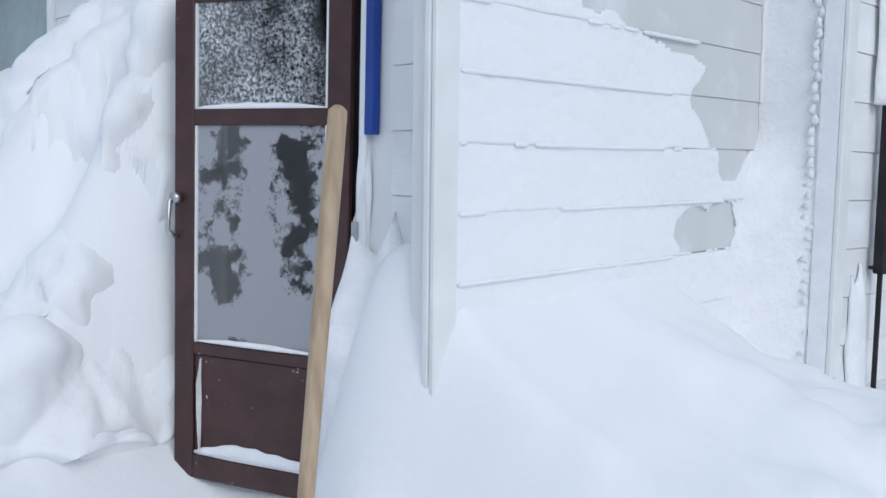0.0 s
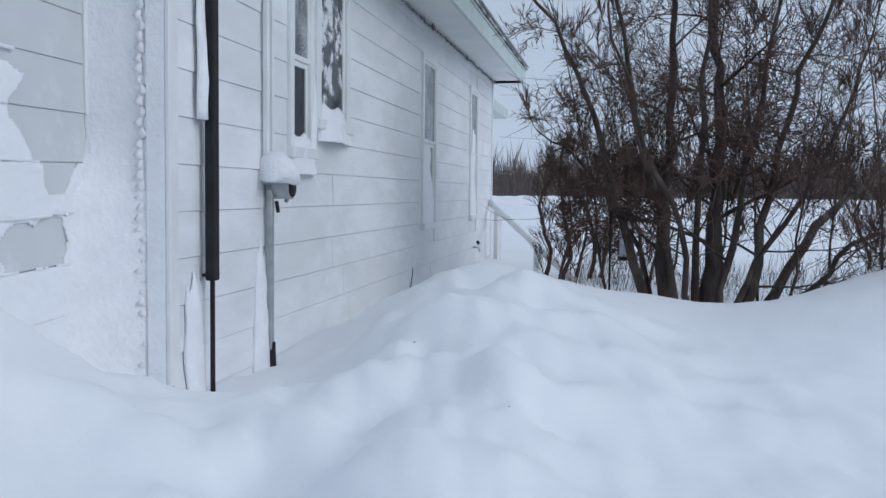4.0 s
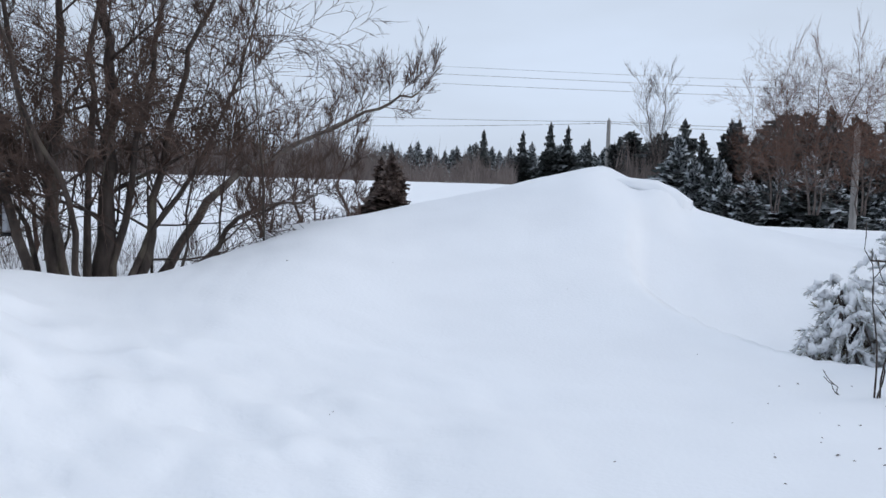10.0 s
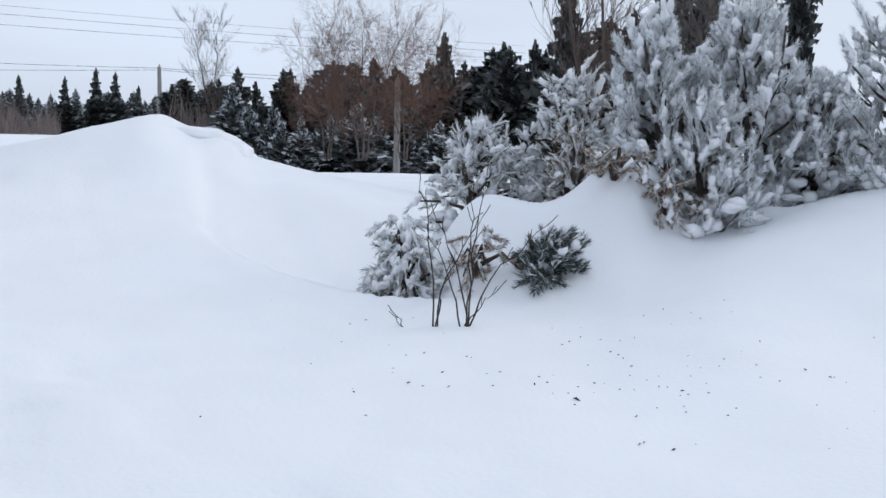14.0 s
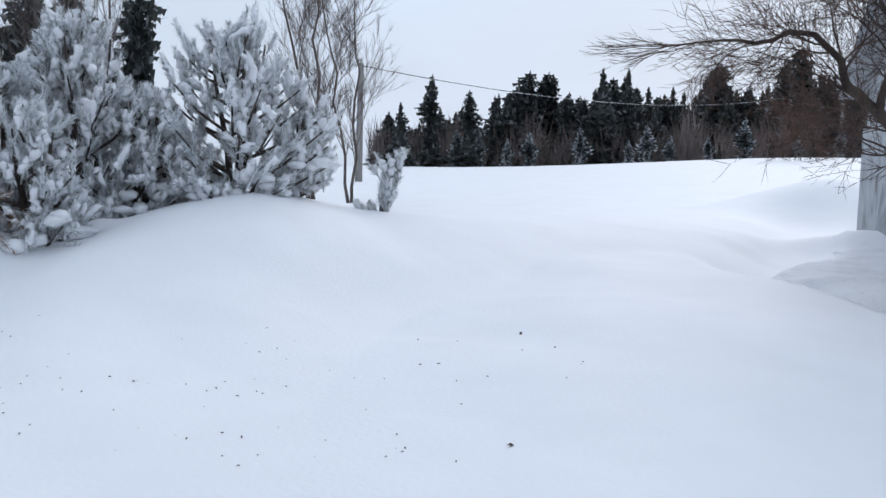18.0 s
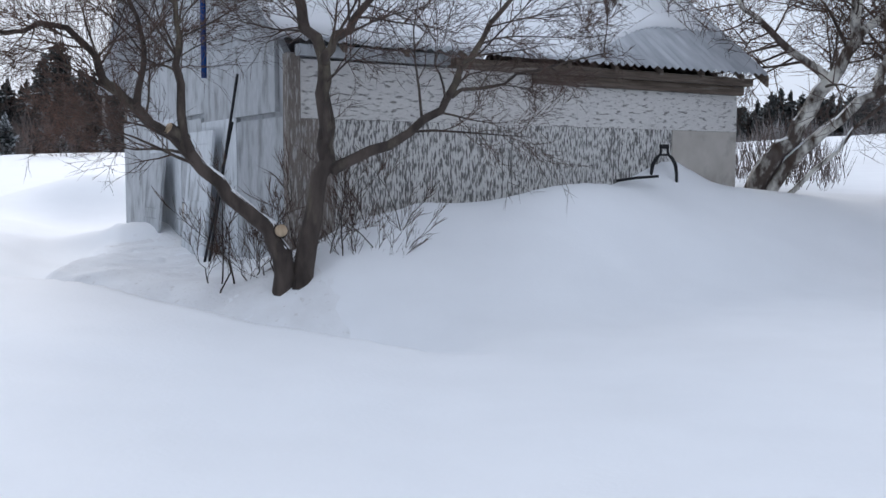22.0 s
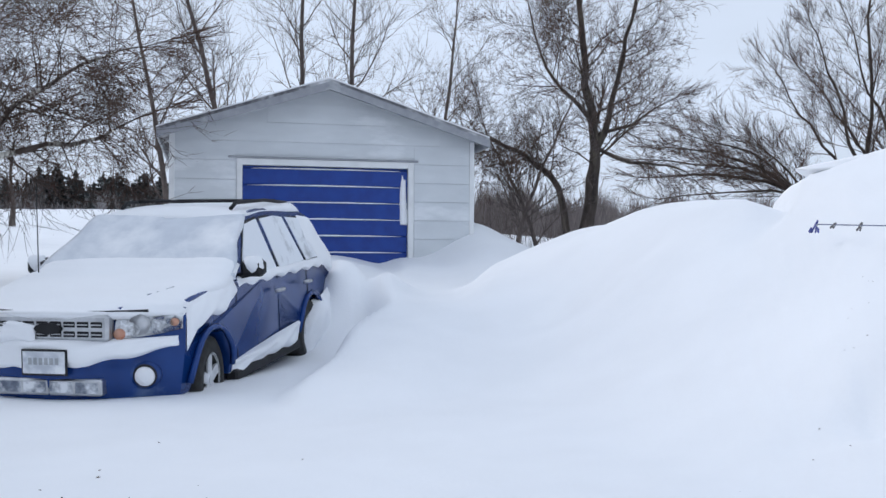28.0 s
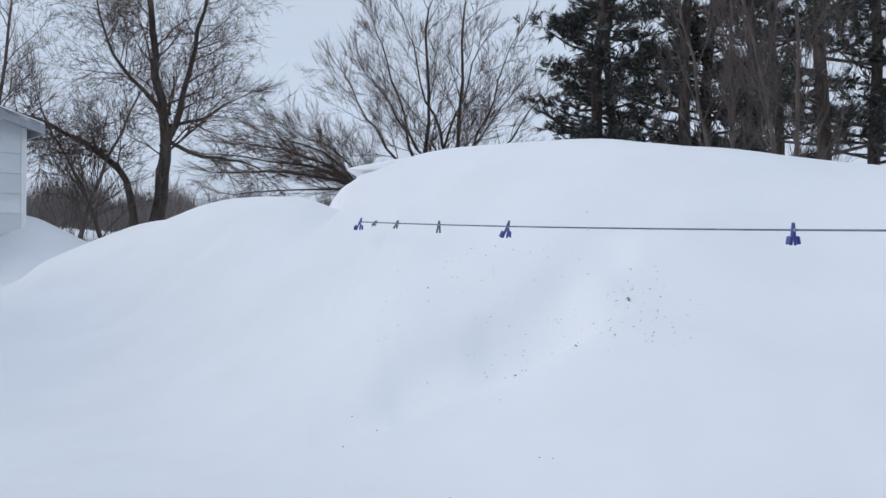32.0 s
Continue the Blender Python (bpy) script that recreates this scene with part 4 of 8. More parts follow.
casement("window_5", *OPEN_MAIN[3], 2.205, HOUSE, "tall sash window packed with snow", (M_GLASS_F, M_GLASS_F), rails=(2.05,), curtain=M_CURTAIN)


def snow_plaster(name, x0, x1, z0, z1, y, depth, m, label, seed=0, lean=0.0):
    """Wind-packed snow stuck in a recess or on a wall: a rounded lumpy pad with an uneven edge."""
    nx, nz = 15, 31
    verts, faces = [], []
    w, h = x1 - x0, z1 - z0
    for j in range(nz):
        for i in range(nx):
            u, v = i / (nx - 1), j / (nz - 1)
            n1 = noise.noise(Vector((u * w * 7, v * h * 7, seed * 3.7)))
            n2 = noise.noise(Vector((u * w * 2.5, v * h * 2.5, seed * 1.3 + 9)))
            taper = 1 - 0.45 * v ** 2
            xx = (u - 0.5) * taper * (1 + 0.25 * noise.noise(Vector((v * h * 5, seed, 2.0)))) + 0.08 * math.sin(v * h * 5 + seed)
            e = max(0.0, 1 - (2 * abs(u - 0.5)) ** 3) * min(1.0, (1 - v) * 5) ** 0.5
            verts.append((x0 + w * (0.5 + xx), y + 0.012 - depth * e * (1 - 0.6 * v) * (0.75 + 0.5 * n2 + 0.18 * n1), z0 + h * v * (1 - 0.12 * abs(math.sin(4 * u + seed)) * v)))
    for j in range(nz - 1):
        for i in range(nx - 1):
            a = j * nx + i
            faces.append((a, a + 1, a + nx + 1, a + nx))
    ob = from_arrays(name, verts, faces, M_SNOW_CRUST, None, label, True)
    tagged(ob, category="snow")
    sol = ob.modifiers.new("thick", 'SOLIDIFY')
    sol.thickness = 0.01
    sol.offset = -1
    ob.matrix_world = m
    return ob


snow_plaster("packed_snow", 10.58, 11.32, 1.12, 2.2, 2.20, 0.06, HOUSE, "wind-packed snow on a tall window's lower half", 1)
snow_plaster("packed_snow", 13.97, 14.63, 1.14, 2.75, 2.20, 0.06, HOUSE, "wind-packed snow filling a tall window", 2)
snow_plaster("packed_snow", 6.88, 7.72, 1.86, 2.14, 2.17, 0.10, HOUSE, "snow heaped on a window sill", 3)
snow_plaster("packed_snow", 6.32, 6.86, 1.62, 1.90, 2.17, 0.08, HOUSE, "snow heaped under a narrow window", 4)
snow_plaster("packed_snow", 6.70, 6.86, 1.7, 2.45, 2.18, 0.05, HOUSE, "strip of snow beside a window", 5)
snow_plaster("packed_snow", 4.885, 4.955, 1.86, 3.3, 2.16, 0.05, HOUSE, "strip of snow stuck behind the black downpipe", 6)
snow_plaster("packed_snow", 4.76, 5.00, 0.2, 1.12, 2.175, 0.07, HOUSE, "strip of snow stuck behind the black downpipe", 7)
snow_plaster("packed_snow", 5.70, 5.93, 0.2, 1.25, 2.18, 0.06, HOUSE, "snow stuck beside a wall pipe", 8)
# downpipe
down = empty("downpipe", HOUSE)
tagged(down, "black plastic downpipe strapped to the white wall", "downpipe")
part("pipe", box(4.955, 2.11, 1.05, 5.02, 2.165, 3.36, 0.008), M_BLACK, down)
part("pipe_lower", box(4.990, 2.13, 0.25, 5.008, 2.155, 1.05, 0.006), M_BLACK, down)
for zz in (2.33, 1.07):
    part("strap", box(4.955, 2.118, zz, 5.025, 2.184, zz + 0.018, 0.004), M_BLACK, down)
# wall pipes and a vent hood with its cap of snow
wp = empty("wall_pipe", HOUSE)
tagged(wp, "grey conduit pipes clipped up the wall", "pipe")
part("conduit", box(5.86, 2.14, 0.55, 5.90, 2.18, 1.52, 0.008), M_GALV, wp)
tube("conduit_end", [(5.885, 2.15, 0.40), (5.885, 2.15, 0.6)], [0.03, 0.022], 8, M_BLACK, wp)
part("conduit_upper", box(5.82, 2.15, 1.66, 5.86, 2.183, 3.35, 0.006), M_TRIM, wp)
part("conduit_upper", box(5.91, 2.15, 1.66, 5.935, 2.183, 3.35, 0.006), M_TRIM, wp)
hood = empty("vent_hood", HOUSE)
tagged(hood, "round grey wall vent hood", "vent")
tube("collar", [(5.93, 2.18, 1.53), (5.93, 2.04, 1.53)], [0.07, 0.07], 16, M_GALV, hood)
tube("flap", [(5.93, 2.04, 1.53), (5.93, 2.03, 1.53)], [0.06, 0.055], 16, M_BLACK, hood)
tube("rim", [(5.985, 2.10, 1.44), (6.0, 2.06, 1.53), (5.985, 2.10, 1.62)], [0.012, 0.02, 0.012], 8, M_GALV, hood)
tube("cord", [(5.88, 2.12, 1.45), (5.885, 2.11, 1.38)], 0.012, 6, M_BLACK, hood)
cap = snow_pad("vent_snow", [(5.74 + 0.035 * i, 2.10, 1.56 + 0.015 * math.sin(i)) for i in range(8)], 0.17, 0.24, HOUSE, "rounded cap of snow on the wall vent", None, 7)
tagged(cap, category="snow")
tap = empty("hose_tap", HOUSE)
tagged(tap, "small garden tap low on the wall", "tap")
tube("spout", [(14.3, 2.18, 0.72), (14.3, 2.10, 0.72), (14.3, 2.08, 0.66)], 0.015, 6, M_CHROME, tap)
tube("wheel", [(14.3, 2.12, 0.78), (14.3, 2.09, 0.80)], [0.03, 0.03], 8, M_BLACK, tap)
vine = tube("dead_vine", [(10.0 + 0.06 * math.sin(i * 1.2), 2.17, 0.25 + 0.07 * i) for i in range(8)], [0.008, 0.008, 0.007, 0.007, 0.006, 0.005, 0.004, 0.003], 5, M_TWIG)
tagged(vine, "thin dead vine climbing the white wall", "vine")
vine.matrix_world = HOUSE
# wing past the far end with its eave, and steps with a white handrail
wing = part("wall_wing", box(16.42, 2.75, -0.2, 19.4, 8.0, 3.05), M_SIDING_R)
tagged(wing, "white lower wing of the house", "wall", kind="structure")
wing.matrix_world = HOUSE
wing_roof = part("roof_wing", prism([(2.3, 2.98), (2.3, 3.16), (5.4, 4.3), (8.3, 3.16), (8.3, 3.06)], 16.43, 19.6, "x"), M_FASCIA)
tagged(wing_roof, "pale green eave of the lower wing", "roof", kind="structure")
wing_roof.matrix_world = HOUSE
rail = empty("stair_railing")
tagged(rail, "white wooden handrail on posts beside snowed-in steps", "railing")
r0, r1 = polar(39.3, 16.3, 1.36), polar(44.3, 12.4, 0.40)
tube("handrail", [r0, r0.lerp(r1, 0.5), r1], 0.05, 6, M_TRIM, rail)
for k in (0.12, 0.62):
    p = r0.lerp(r1, k)
    part("post", box(p.x - 0.05, p.y - 0.05, 0.1, p.x + 0.05, p.y + 0.05, p.z, 0.006), M_TRIM, rail)

# storm door, ajar
DOOR = FRONT @ Matrix.Translation((3.05, -0.01, 0)) @ Matrix.Rotation(radians(-20.5), 4, 'Z')
door = empty("door_1", DOOR)
tagged(door, "dark brown storm door ajar, glass thick with rime", "door", kind="structure")
DW, DB, DT = 0.84, 0.20, 2.24
for nm, b_ in (("stile", (0.0, -0.035, DB, 0.10, 0.0, DT)), ("stile", (DW - 0.10, -0.035, DB, DW, 0.0, DT)), ("bottom_rail", (0.10, -0.035, DB, DW - 0.10, 0.0, DB + 0.10)), ("kick_panel", (0.10, -0.022, DB + 0.10, DW - 0.10, -0.008, DB + 0.52)), ("lower_rail", (0.10, -0.033, DB + 0.52, DW - 0.10, 0.0, DB + 0.57)), ("middle_rail", (0.10, -0.033, DB + 1.455, DW - 0.10, 0.0, DB + 1.52)), ("top_rail", (0.10, -0.035, DT - 0.10, DW - 0.10, 0.0, DT))):
    part(nm, box(*b_, 0.005), M_BROWN, door)
for a, b, gl in ((DB + 0.57, DB + 1.455, M_GLASS_F), (DB + 1.52, DT - 0.10, M_GLASS_D)):
    pane = part("pane", box(0.105, -0.018, a, DW - 0.105, -0.013, b), gl, door)
    pane.visible_shadow = False
    bm = box(0.10, -0.026, a, 0.112, -0.005, b)
    box(DW - 0.112, -0.026, a, DW - 0.10, -0.005, b, bm=bm)
    part("glazing_bead", bm, M_TRIM, door)
hx = DW - 0.03
tube("latch", [(hx, -0.04, DB + 1.16), (hx, -0.075, DB + 1.16)], [0.022, 0.022], 10, M_CHROME, door, "frosted metal latch")
tube("door_handle", [(hx, -0.04, DB + 1.16), (hx + 0.015, -0.08, DB + 1.15), (hx + 0.02, -0.085, DB + 1.03), (hx + 0.01, -0.045, DB + 1.0)], 0.010, 6, M_CHROME, door, "curved metal pull handle")
part("door_edge_snow", box(0.101, -0.034, DB + 0.10, 0.125, -0.022, DB + 0.5, 0.004), M_SNOW_CRUST, door)
for zz, s_ in ((DB + 0.575, 0.02), (DB + 1.52, 0.025), (DB + 0.105, 0.06)):
    o = snow_pad("rail_snow", [(0.105 + (DW - 0.21) * i / 12, -0.028, zz) for i in range(13)], s_, 0.03, None, "", door, int(zz * 100))
for side in (DW - 0.115, ):
    o = snow_pad("rail_snow", [(side - 0.02, -0.025, DB + 0.1 + 0.1 * i) for i in range(5)], 0.02, 0.05, None, "", door, 5)
# jamb, blue strip of the inner frame, bracket
jamb = empty("door_frame", FRONT)
tagged(jamb, "white door frame with flaking blue paint, caked in snow", "door frame", kind="structure")
part("jamb", box(2.955, -0.03, 0.15, 2.999, 0.12, 2.34, 0.004), M_TRIM, jamb)
part("jamb", box(3.931, -0.03, 0.15, 3.975, 0.12, 2.34, 0.004), M_TRIM, jamb)
part("head", box(3.0, -0.03, 2.275, 3.93, 0.12, 2.34, 0.004), M_TRIM, jamb)
part("blue_stop", box(2.905, -0.042, 1.62, 2.953, -0.004, 2.34, 0.004), M_BLUE, jamb, "blue painted strip with bare wood")
part("strike_plate", box(2.985, -0.042, 1.20, 3.02, -0.031, 1.30, 0.003), M_GALV, jamb)
snow_plaster("packed_snow", 2.94, 3.04, 0.4, 2.0, -0.02, 0.05, FRONT, "snow caked along the door jamb", 11)
snow_plaster("packed_snow", 2.66, 3.16, 0.0, 1.35, -0.02, 0.30, FRONT, "lumpy snow banked against the door's hinge side", 12)
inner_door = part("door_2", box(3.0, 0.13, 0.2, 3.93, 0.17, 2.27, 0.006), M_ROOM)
tagged(inner_door, "closed inner door behind the glass, coloured near-black as unlit", "door", kind="structure")
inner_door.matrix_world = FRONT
threshold = part("threshold", box(3.0, -0.08, 0.08, 3.93, 0.12, 0.19, 0.006), M_BLUE)
tagged(threshold, "blue painted door threshold in the snow", "threshold", kind="structure")
threshold.matrix_world = FRONT
# shovel stuck upright in the snow
shovel = empty("snow_shovel")
tagged(shovel, "pale wooden shovel handle stuck upright in snow", "shovel")
sa, sb = Vector((-0.204, 2.742, 1.640)), Vector((-0.268, 2.53, 0.32))
sv = [sb.lerp(sa, k) for k in np.linspace(0, 1, 9)]
tube("shaft", [sb, *sv[1:], sa + Vector((0.001, 0.003, 0.012))], [0.021, 0.021, 0.022, 0.022, 0.023, 0.024, 0.025, 0.026, 0.025, 0.012], 10, M_WOODP, shovel)
bl = part("blade", box(-0.18, -0.012, -0.25, 0.18, 0.012, 0.08, 0.008), M_GALV, shovel)
bl.matrix_local = Matrix.Translation(sb)

# ---------------------------------------------------------------- old shed
def flecked(name, base, fleck, stretch, lo, hi, scale=9.0, rough=0.85):
    """Weathered sheet: paint flaked off in streaks."""
    return mixed(name, base, fleck, scale, lo, hi, (rough, rough), 0.5, 30, stretch, 0.05)


M_PLY = flecked("flaking_plywood", (0.64, 0.63, 0.61), (0.15, 0.145, 0.14), (2.6, 2.6, 0.62), 0.475, 0.575, 21)
M_PLY_TOP = flecked("weathered_plywood_upper", (0.62, 0.605, 0.585), (0.26, 0.25, 0.24), (1.0, 1.0, 3.6), 0.55, 0.63, 10)
M_PLY_BARE = material("bare_beige_board", ((0.40, 0.37, 0.33), (0.48, 0.45, 0.41)), 0.9, scale=3, bump=0.15, second=((0.22, 0.20, 0.175), 2.0, 0.5, 0.75))
M_PLY_GREY = flecked("grey_weathered_sheet", (0.44, 0.46, 0.48), (0.26, 0.27, 0.275), (1.3, 1.3, 0.5), 0.50, 0.66, 5)
M_PLY_WHITE = flecked("rimed_white_sheet", (0.60, 0.63, 0.66), (0.36, 0.38, 0.39), (1.2, 1.2, 0.4), 0.52, 0.66, 5)
M_PLANK = material("brown_old_plank", ((0.075, 0.055, 0.042), (0.16, 0.125, 0.10)), 0.9, scale=5, stretch=(0.5, 3, 6), bump=0.4, second=((0.30, 0.27, 0.24), 3, 0.55, 0.75))
M_PLY_DARK = flecked("bare_grey_brown_board", (0.20, 0.17, 0.15), (0.46, 0.44, 0.42), (3.0, 3.0, 0.5), 0.50, 0.62, 14)
M_TIN = material("corrugated_roof_metal", ((0.38, 0.40, 0.43), (0.54, 0.56, 0.59)), 0.5, metal=0.3, scale=3, stretch=(3, 0.6, 0.6))

BARN_A, BARN_B = Vector((2.65, -8.60, 0)), Vector((-1.70, -12.08, 0))
BARN = frame_of(BARN_A, BARN_B.x - BARN_A.x, BARN_B.y - BARN_A.y)
BL, BD, BEZ, BRZ = 5.57, 6.2, 2.62, 5.35
shed = empty("old_shed", BARN)
tagged(shed, "weathered plywood shed with snowy corrugated metal roof", "shed")
rng_b = random.Random(9)
sheets = ((0.10, 0.42, M_PLY_DARK), (0.42, 1.15, M_PLY), (1.15, 2.37, M_PLY), (2.37, 3.59, M_PLY), (3.59, 4.55, M_PLY), (4.55, 5.57, M_PLY_BARE))
for a, b, mt in sheets:
    part("wall_sheet", box(a + 0.003, -0.012 - rng_b.uniform(0, 0.006), 0.0, b - 0.003, 0.02, 1.98, 0.002), mt, shed)
part("wall_upper", box(0.1, -0.010, 1.983, 3.2, 0.02, 2.50), M_PLY_TOP, shed)
part("wall_upper", box(3.203, -0.010, 1.983, BL, 0.02, 2.40), M_PLY_TOP, shed)
part("corner_post", box(-0.02, -0.03, 0.0, 0.098, 0.10, 2.55, 0.006), M_PLY_DARK, shed, "dark weathered corner post")
part("wall_core", box(0.02, 0.022, 0.0, BL, 0.12, 2.50), M_PLANK, shed)
part("wall_core", box(0.02, BD - 0.1, 0.0, BL, BD, 2.55), M_PLANK, shed)
part("end_wall", prism([(0.12, 0.0), (BD - 0.1, 0.0), (BD - 0.1, 2.5), (BD / 2, BRZ - 0.12), (0.12, 2.5)], BL - 0.1, BL, "x"), M_PLANK, shed)
part("gable_core", prism([(0.12, 0.0), (BD - 0.1, 0.0), (BD - 0.1, 2.5), (BD / 2, BRZ - 0.12), (0.12, 2.5)], 0.03, 0.10, "x"), M_PLY_GREY, shed)
part("floor_slab", box(0.1, 0.12, 0.0, BL - 0.1, BD - 0.1, 0.05), M_PLANK, shed)
part("eave_beam", box(2.6, -0.10, 2.40, BL + 0.02, -0.02, 2.50, 0.008), M_PLANK, shed)
part("eave_beam", box(1.6, -0.20, 2.50, BL + 0.06, -0.02, 2.585, 0.008), M_PLANK, shed)
part("eave_board", box(0.05, -0.10, 2.52, 1.6, -0.02, 2.62, 0.005), M_PLY_GREY, shed)
for k in range(9):
    x_ = 0.4 + k * 0.62
    part("rafter", prism([(-0.26, 2.545), (-0.26, 2.60), (BD / 2, BRZ - 0.06), (BD / 2, BRZ - 0.13)], x_, x_ + 0.045, "x"), M_PLANK, shed)


def corrugated(x0, x1, y0, z0, y1, z1, pitch=0.105, amp=0.016, sag=0.0):
    n = int((x1 - x0) / pitch * 6)
    v, f = [], []
    for i in range(n + 1):
        x = x0 + (x1 - x0) * i / n
        w = amp * math.sin(2 * math.pi * (x - x0) / pitch)
        for t in (0.0, 0.25, 0.5, 0.75, 1.0):
            v.append((x, y0 + (y1 - y0) * t, z0 + (z1 - z0) * t + w - sag * math.sin(math.pi * t)))
    for i in range(n):
        for k in range(4):
            a = i * 5 + k
            f.append((a, a + 5, a + 6, a + 1))
    return v, f


slope = (BRZ - BEZ) / (BD / 2 + 0.36)
for k in range(7):
    a = -0.28 + k * 0.85
    v, f = corrugated(a, a + 0.865, -0.36, BEZ + rng_b.uniform(-0.006, 0.006), BD / 2, BRZ)
    o = from_arrays("roof_sheet", v, f, M_TIN, shed, "", True)
    so = o.modifiers.new("thick", 'SOLIDIFY')
    so.thickness = 0.004
part("roof_far", prism([(BD / 2, BRZ - 0.02), (BD / 2, BRZ + 0.02), (BD + 0.3, BEZ + 0.04), (BD + 0.3, BEZ)], -0.28, BL + 0.1, "x"), M_TIN, shed)
part("rake_board", prism([(-0.36, BEZ - 0.14), (-0.36, BEZ - 0.01), (BD / 2, BRZ - 0.03), (BD / 2, BRZ - 0.16)], -0.32, -0.285, "x"), M_PLY_GREY, shed)
part("rake_board", prism([(-0.36, BEZ - 0.14), (-0.36, BEZ - 0.01), (BD / 2, BRZ - 0.03), (BD / 2, BRZ - 0.16)], BL + 0.09, BL + 0.125, "x"), M_PLANK, shed)
# snow lying over most of the roof
v, f = [], []
nx, ny = 60, 22
for j in range(ny + 1):
    for i in range(nx + 1):
        u, t = i / nx, j / ny
        x = -0.27 + (BL + 0.33) * u
        bare = max(0.0, u - 0.55) * 0.62 * (1 + 0.25 * math.sin(11 * u))
        y = -0.33 + (BD / 2 + 0.33) * (bare + (1 - bare) * t)
        e = min(1, t * 5) * min(1, (1 - u) * 14, u * 14 + 0.3)
        h = 0.022 + 0.055 * e + 0.02 * math.sin(6 * u + 3 * t) * e + (0.012 * math.sin(2 * math.pi * x / 0.105) if t < 0.35 else 0)
        v.append((x, y, BEZ + slope * (y + 0.36) + h + rng_b.uniform(-0.004, 0.004)))
for j in range(ny):
    for i in range(nx):
        a = j * (nx + 1) + i
        f.append((a, a + 1, a + nx + 2, a + nx + 1))
shed_snow = from_arrays("roof_snow", v, f, M_SNOW, shed, "sheet of snow over the metal roof", True)
sm = shed_snow.modifiers.new("thick", 'SOLIDIFY')
sm.thickness = 0.05
sm.offset = -1
# sheets, an old door and leaning panels on the gable wall
GABLE = ((0.12, 1.35, 0.0, 2.0, M_PLY_GREY, 0.0), (1.35, 2.5, 0.3, 2.05, M_PLY_WHITE, 0.0), (2.5, 3.3, 0.0, 1.15, M_PLY_BARE, 0.0), (2.5, 3.3, 1.16, 2.1, M_PLY_GREY, 0.0), (3.3, 4.7, 0.0, 2.15, M_PLY_WHITE, 0.0), (4.7, 6.1, 0.0, 2.2, M_PLY_GREY, 0.0), (0.3, 2.4, 2.05, 2.75, M_PLY_GREY, 0.0), (2.4, 4.6, 2.15, 3.55, M_PLY_GREY, 0.0))
for a, b, z0, z1, mt, tilt in GABLE:
    part("gable_sheet", box(-0.012 - rng_b.uniform(0, 0.008), a + 0.006, z0, 0.028, b - 0.006, z1, 0.002), mt, shed)
for a, b, z0, z1, w in ((1.75, 2.55, 0.35, 1.95, 0.30), (3.55, 4.35, 0.3, 1.75, 0.22)):
    pn = empty("old_door", BARN @ Matrix.Translation((-0.30, 0, 0.0)))
    tagged(pn, "old white panel door leaning on the shed wall", "door", "panels leaning on the shed")
    for nm, q in (("stile", (a, a + 0.11, z0, z1)), ("stile", (b - 0.11, b, z0, z1)), ("rail", (a + 0.11, b - 0.11, z1 - 0.14, z1)), ("rail", (a + 0.11, b - 0.11, (z0 + z1) / 2 - 0.06, (z0 + z1) / 2 + 0.06)), ("rail", (a + 0.11, b - 0.11, z0, z0 + 0.2)), ("panel", (a + 0.11, b - 0.11, z0 + 0.2, (z0 + z1) / 2 - 0.06)), ("panel", (a + 0.11, b - 0.11, (z0 + z1) / 2 + 0.06, z1 - 0.14))):
        th = 0.035 if nm != "panel" else 0.02
        part(nm, box(-th / 2, q[0], q[2], th / 2, q[1], q[3], 0.004, Matrix.Rotation(radians(5.5), 4, 'Y')), M_PLY_WHITE if w > 0.25 else M_PLY_GREY, pn)
for y_, h_ in ((1.05, 1.95), (1.22, 1.5)):
    st = tube("dark_stake", [BARN @ Vector((-0.35, y_ + 0.25, 0.5)), BARN @ Vector((-0.10, y_, 0.5 + h_))], 0.014, 6, M_BLACK)
    tagged(st, "thin dark stake leaning on the shed", "stake", "stakes by the shed")
mast = tube("mast_pipe", [BARN @ Vector((-0.25, 1.62, 2.45)), BARN @ Vector((-0.25, 1.62, 4.6))], 0.03, 8, M_CARBLUE)
tagged(mast, "blue-grey pipe fixed to the shed gable", "pipe")
# A-shaped black handle standing out of the snow mound
sc = empty("scoop_handle")
tagged(sc, "black A-shaped tool handle standing out of snow", "tool")
ht = Vector((-0.80, -11.12, 1.79))
for sg in (-1, 1):
    tube("leg", [ht + Vector((sg * 0.035, 0, 0)), ht + Vector((sg * 0.04, 0, -0.08)), ht + Vector((sg * 0.085, 0, -0.13)), ht + Vector((sg * 0.122, 0, -0.20)), ht + Vector((sg * 0.135, 0, -0.29)), ht + Vector((sg * 0.137, 0, -0.42))], [0.013, 0.015, 0.020, 0.021, 0.018, 0.016], 7, M_BLACK, sc)
tube("grip", [ht + Vector((0.05, 0, 0)), ht + Vector((-0.05, 0, 0))], 0.024, 8, M_BLACK, sc)
tube("brace", [ht + Vector((0.05, 0, -0.09)), ht + Vector((-0.05, 0, -0.09))], 0.013, 6, M_BLACK, sc)
br = tube("metal_bar", [Vector((-0.28, -10.85, 1.42)), Vector((-0.48, -10.82, 1.45)), Vector((-0.72, -10.80, 1.47))], 0.017, 6, M_BLACK)
tagged(br, "dark bar half buried in the snow mound", "bar")

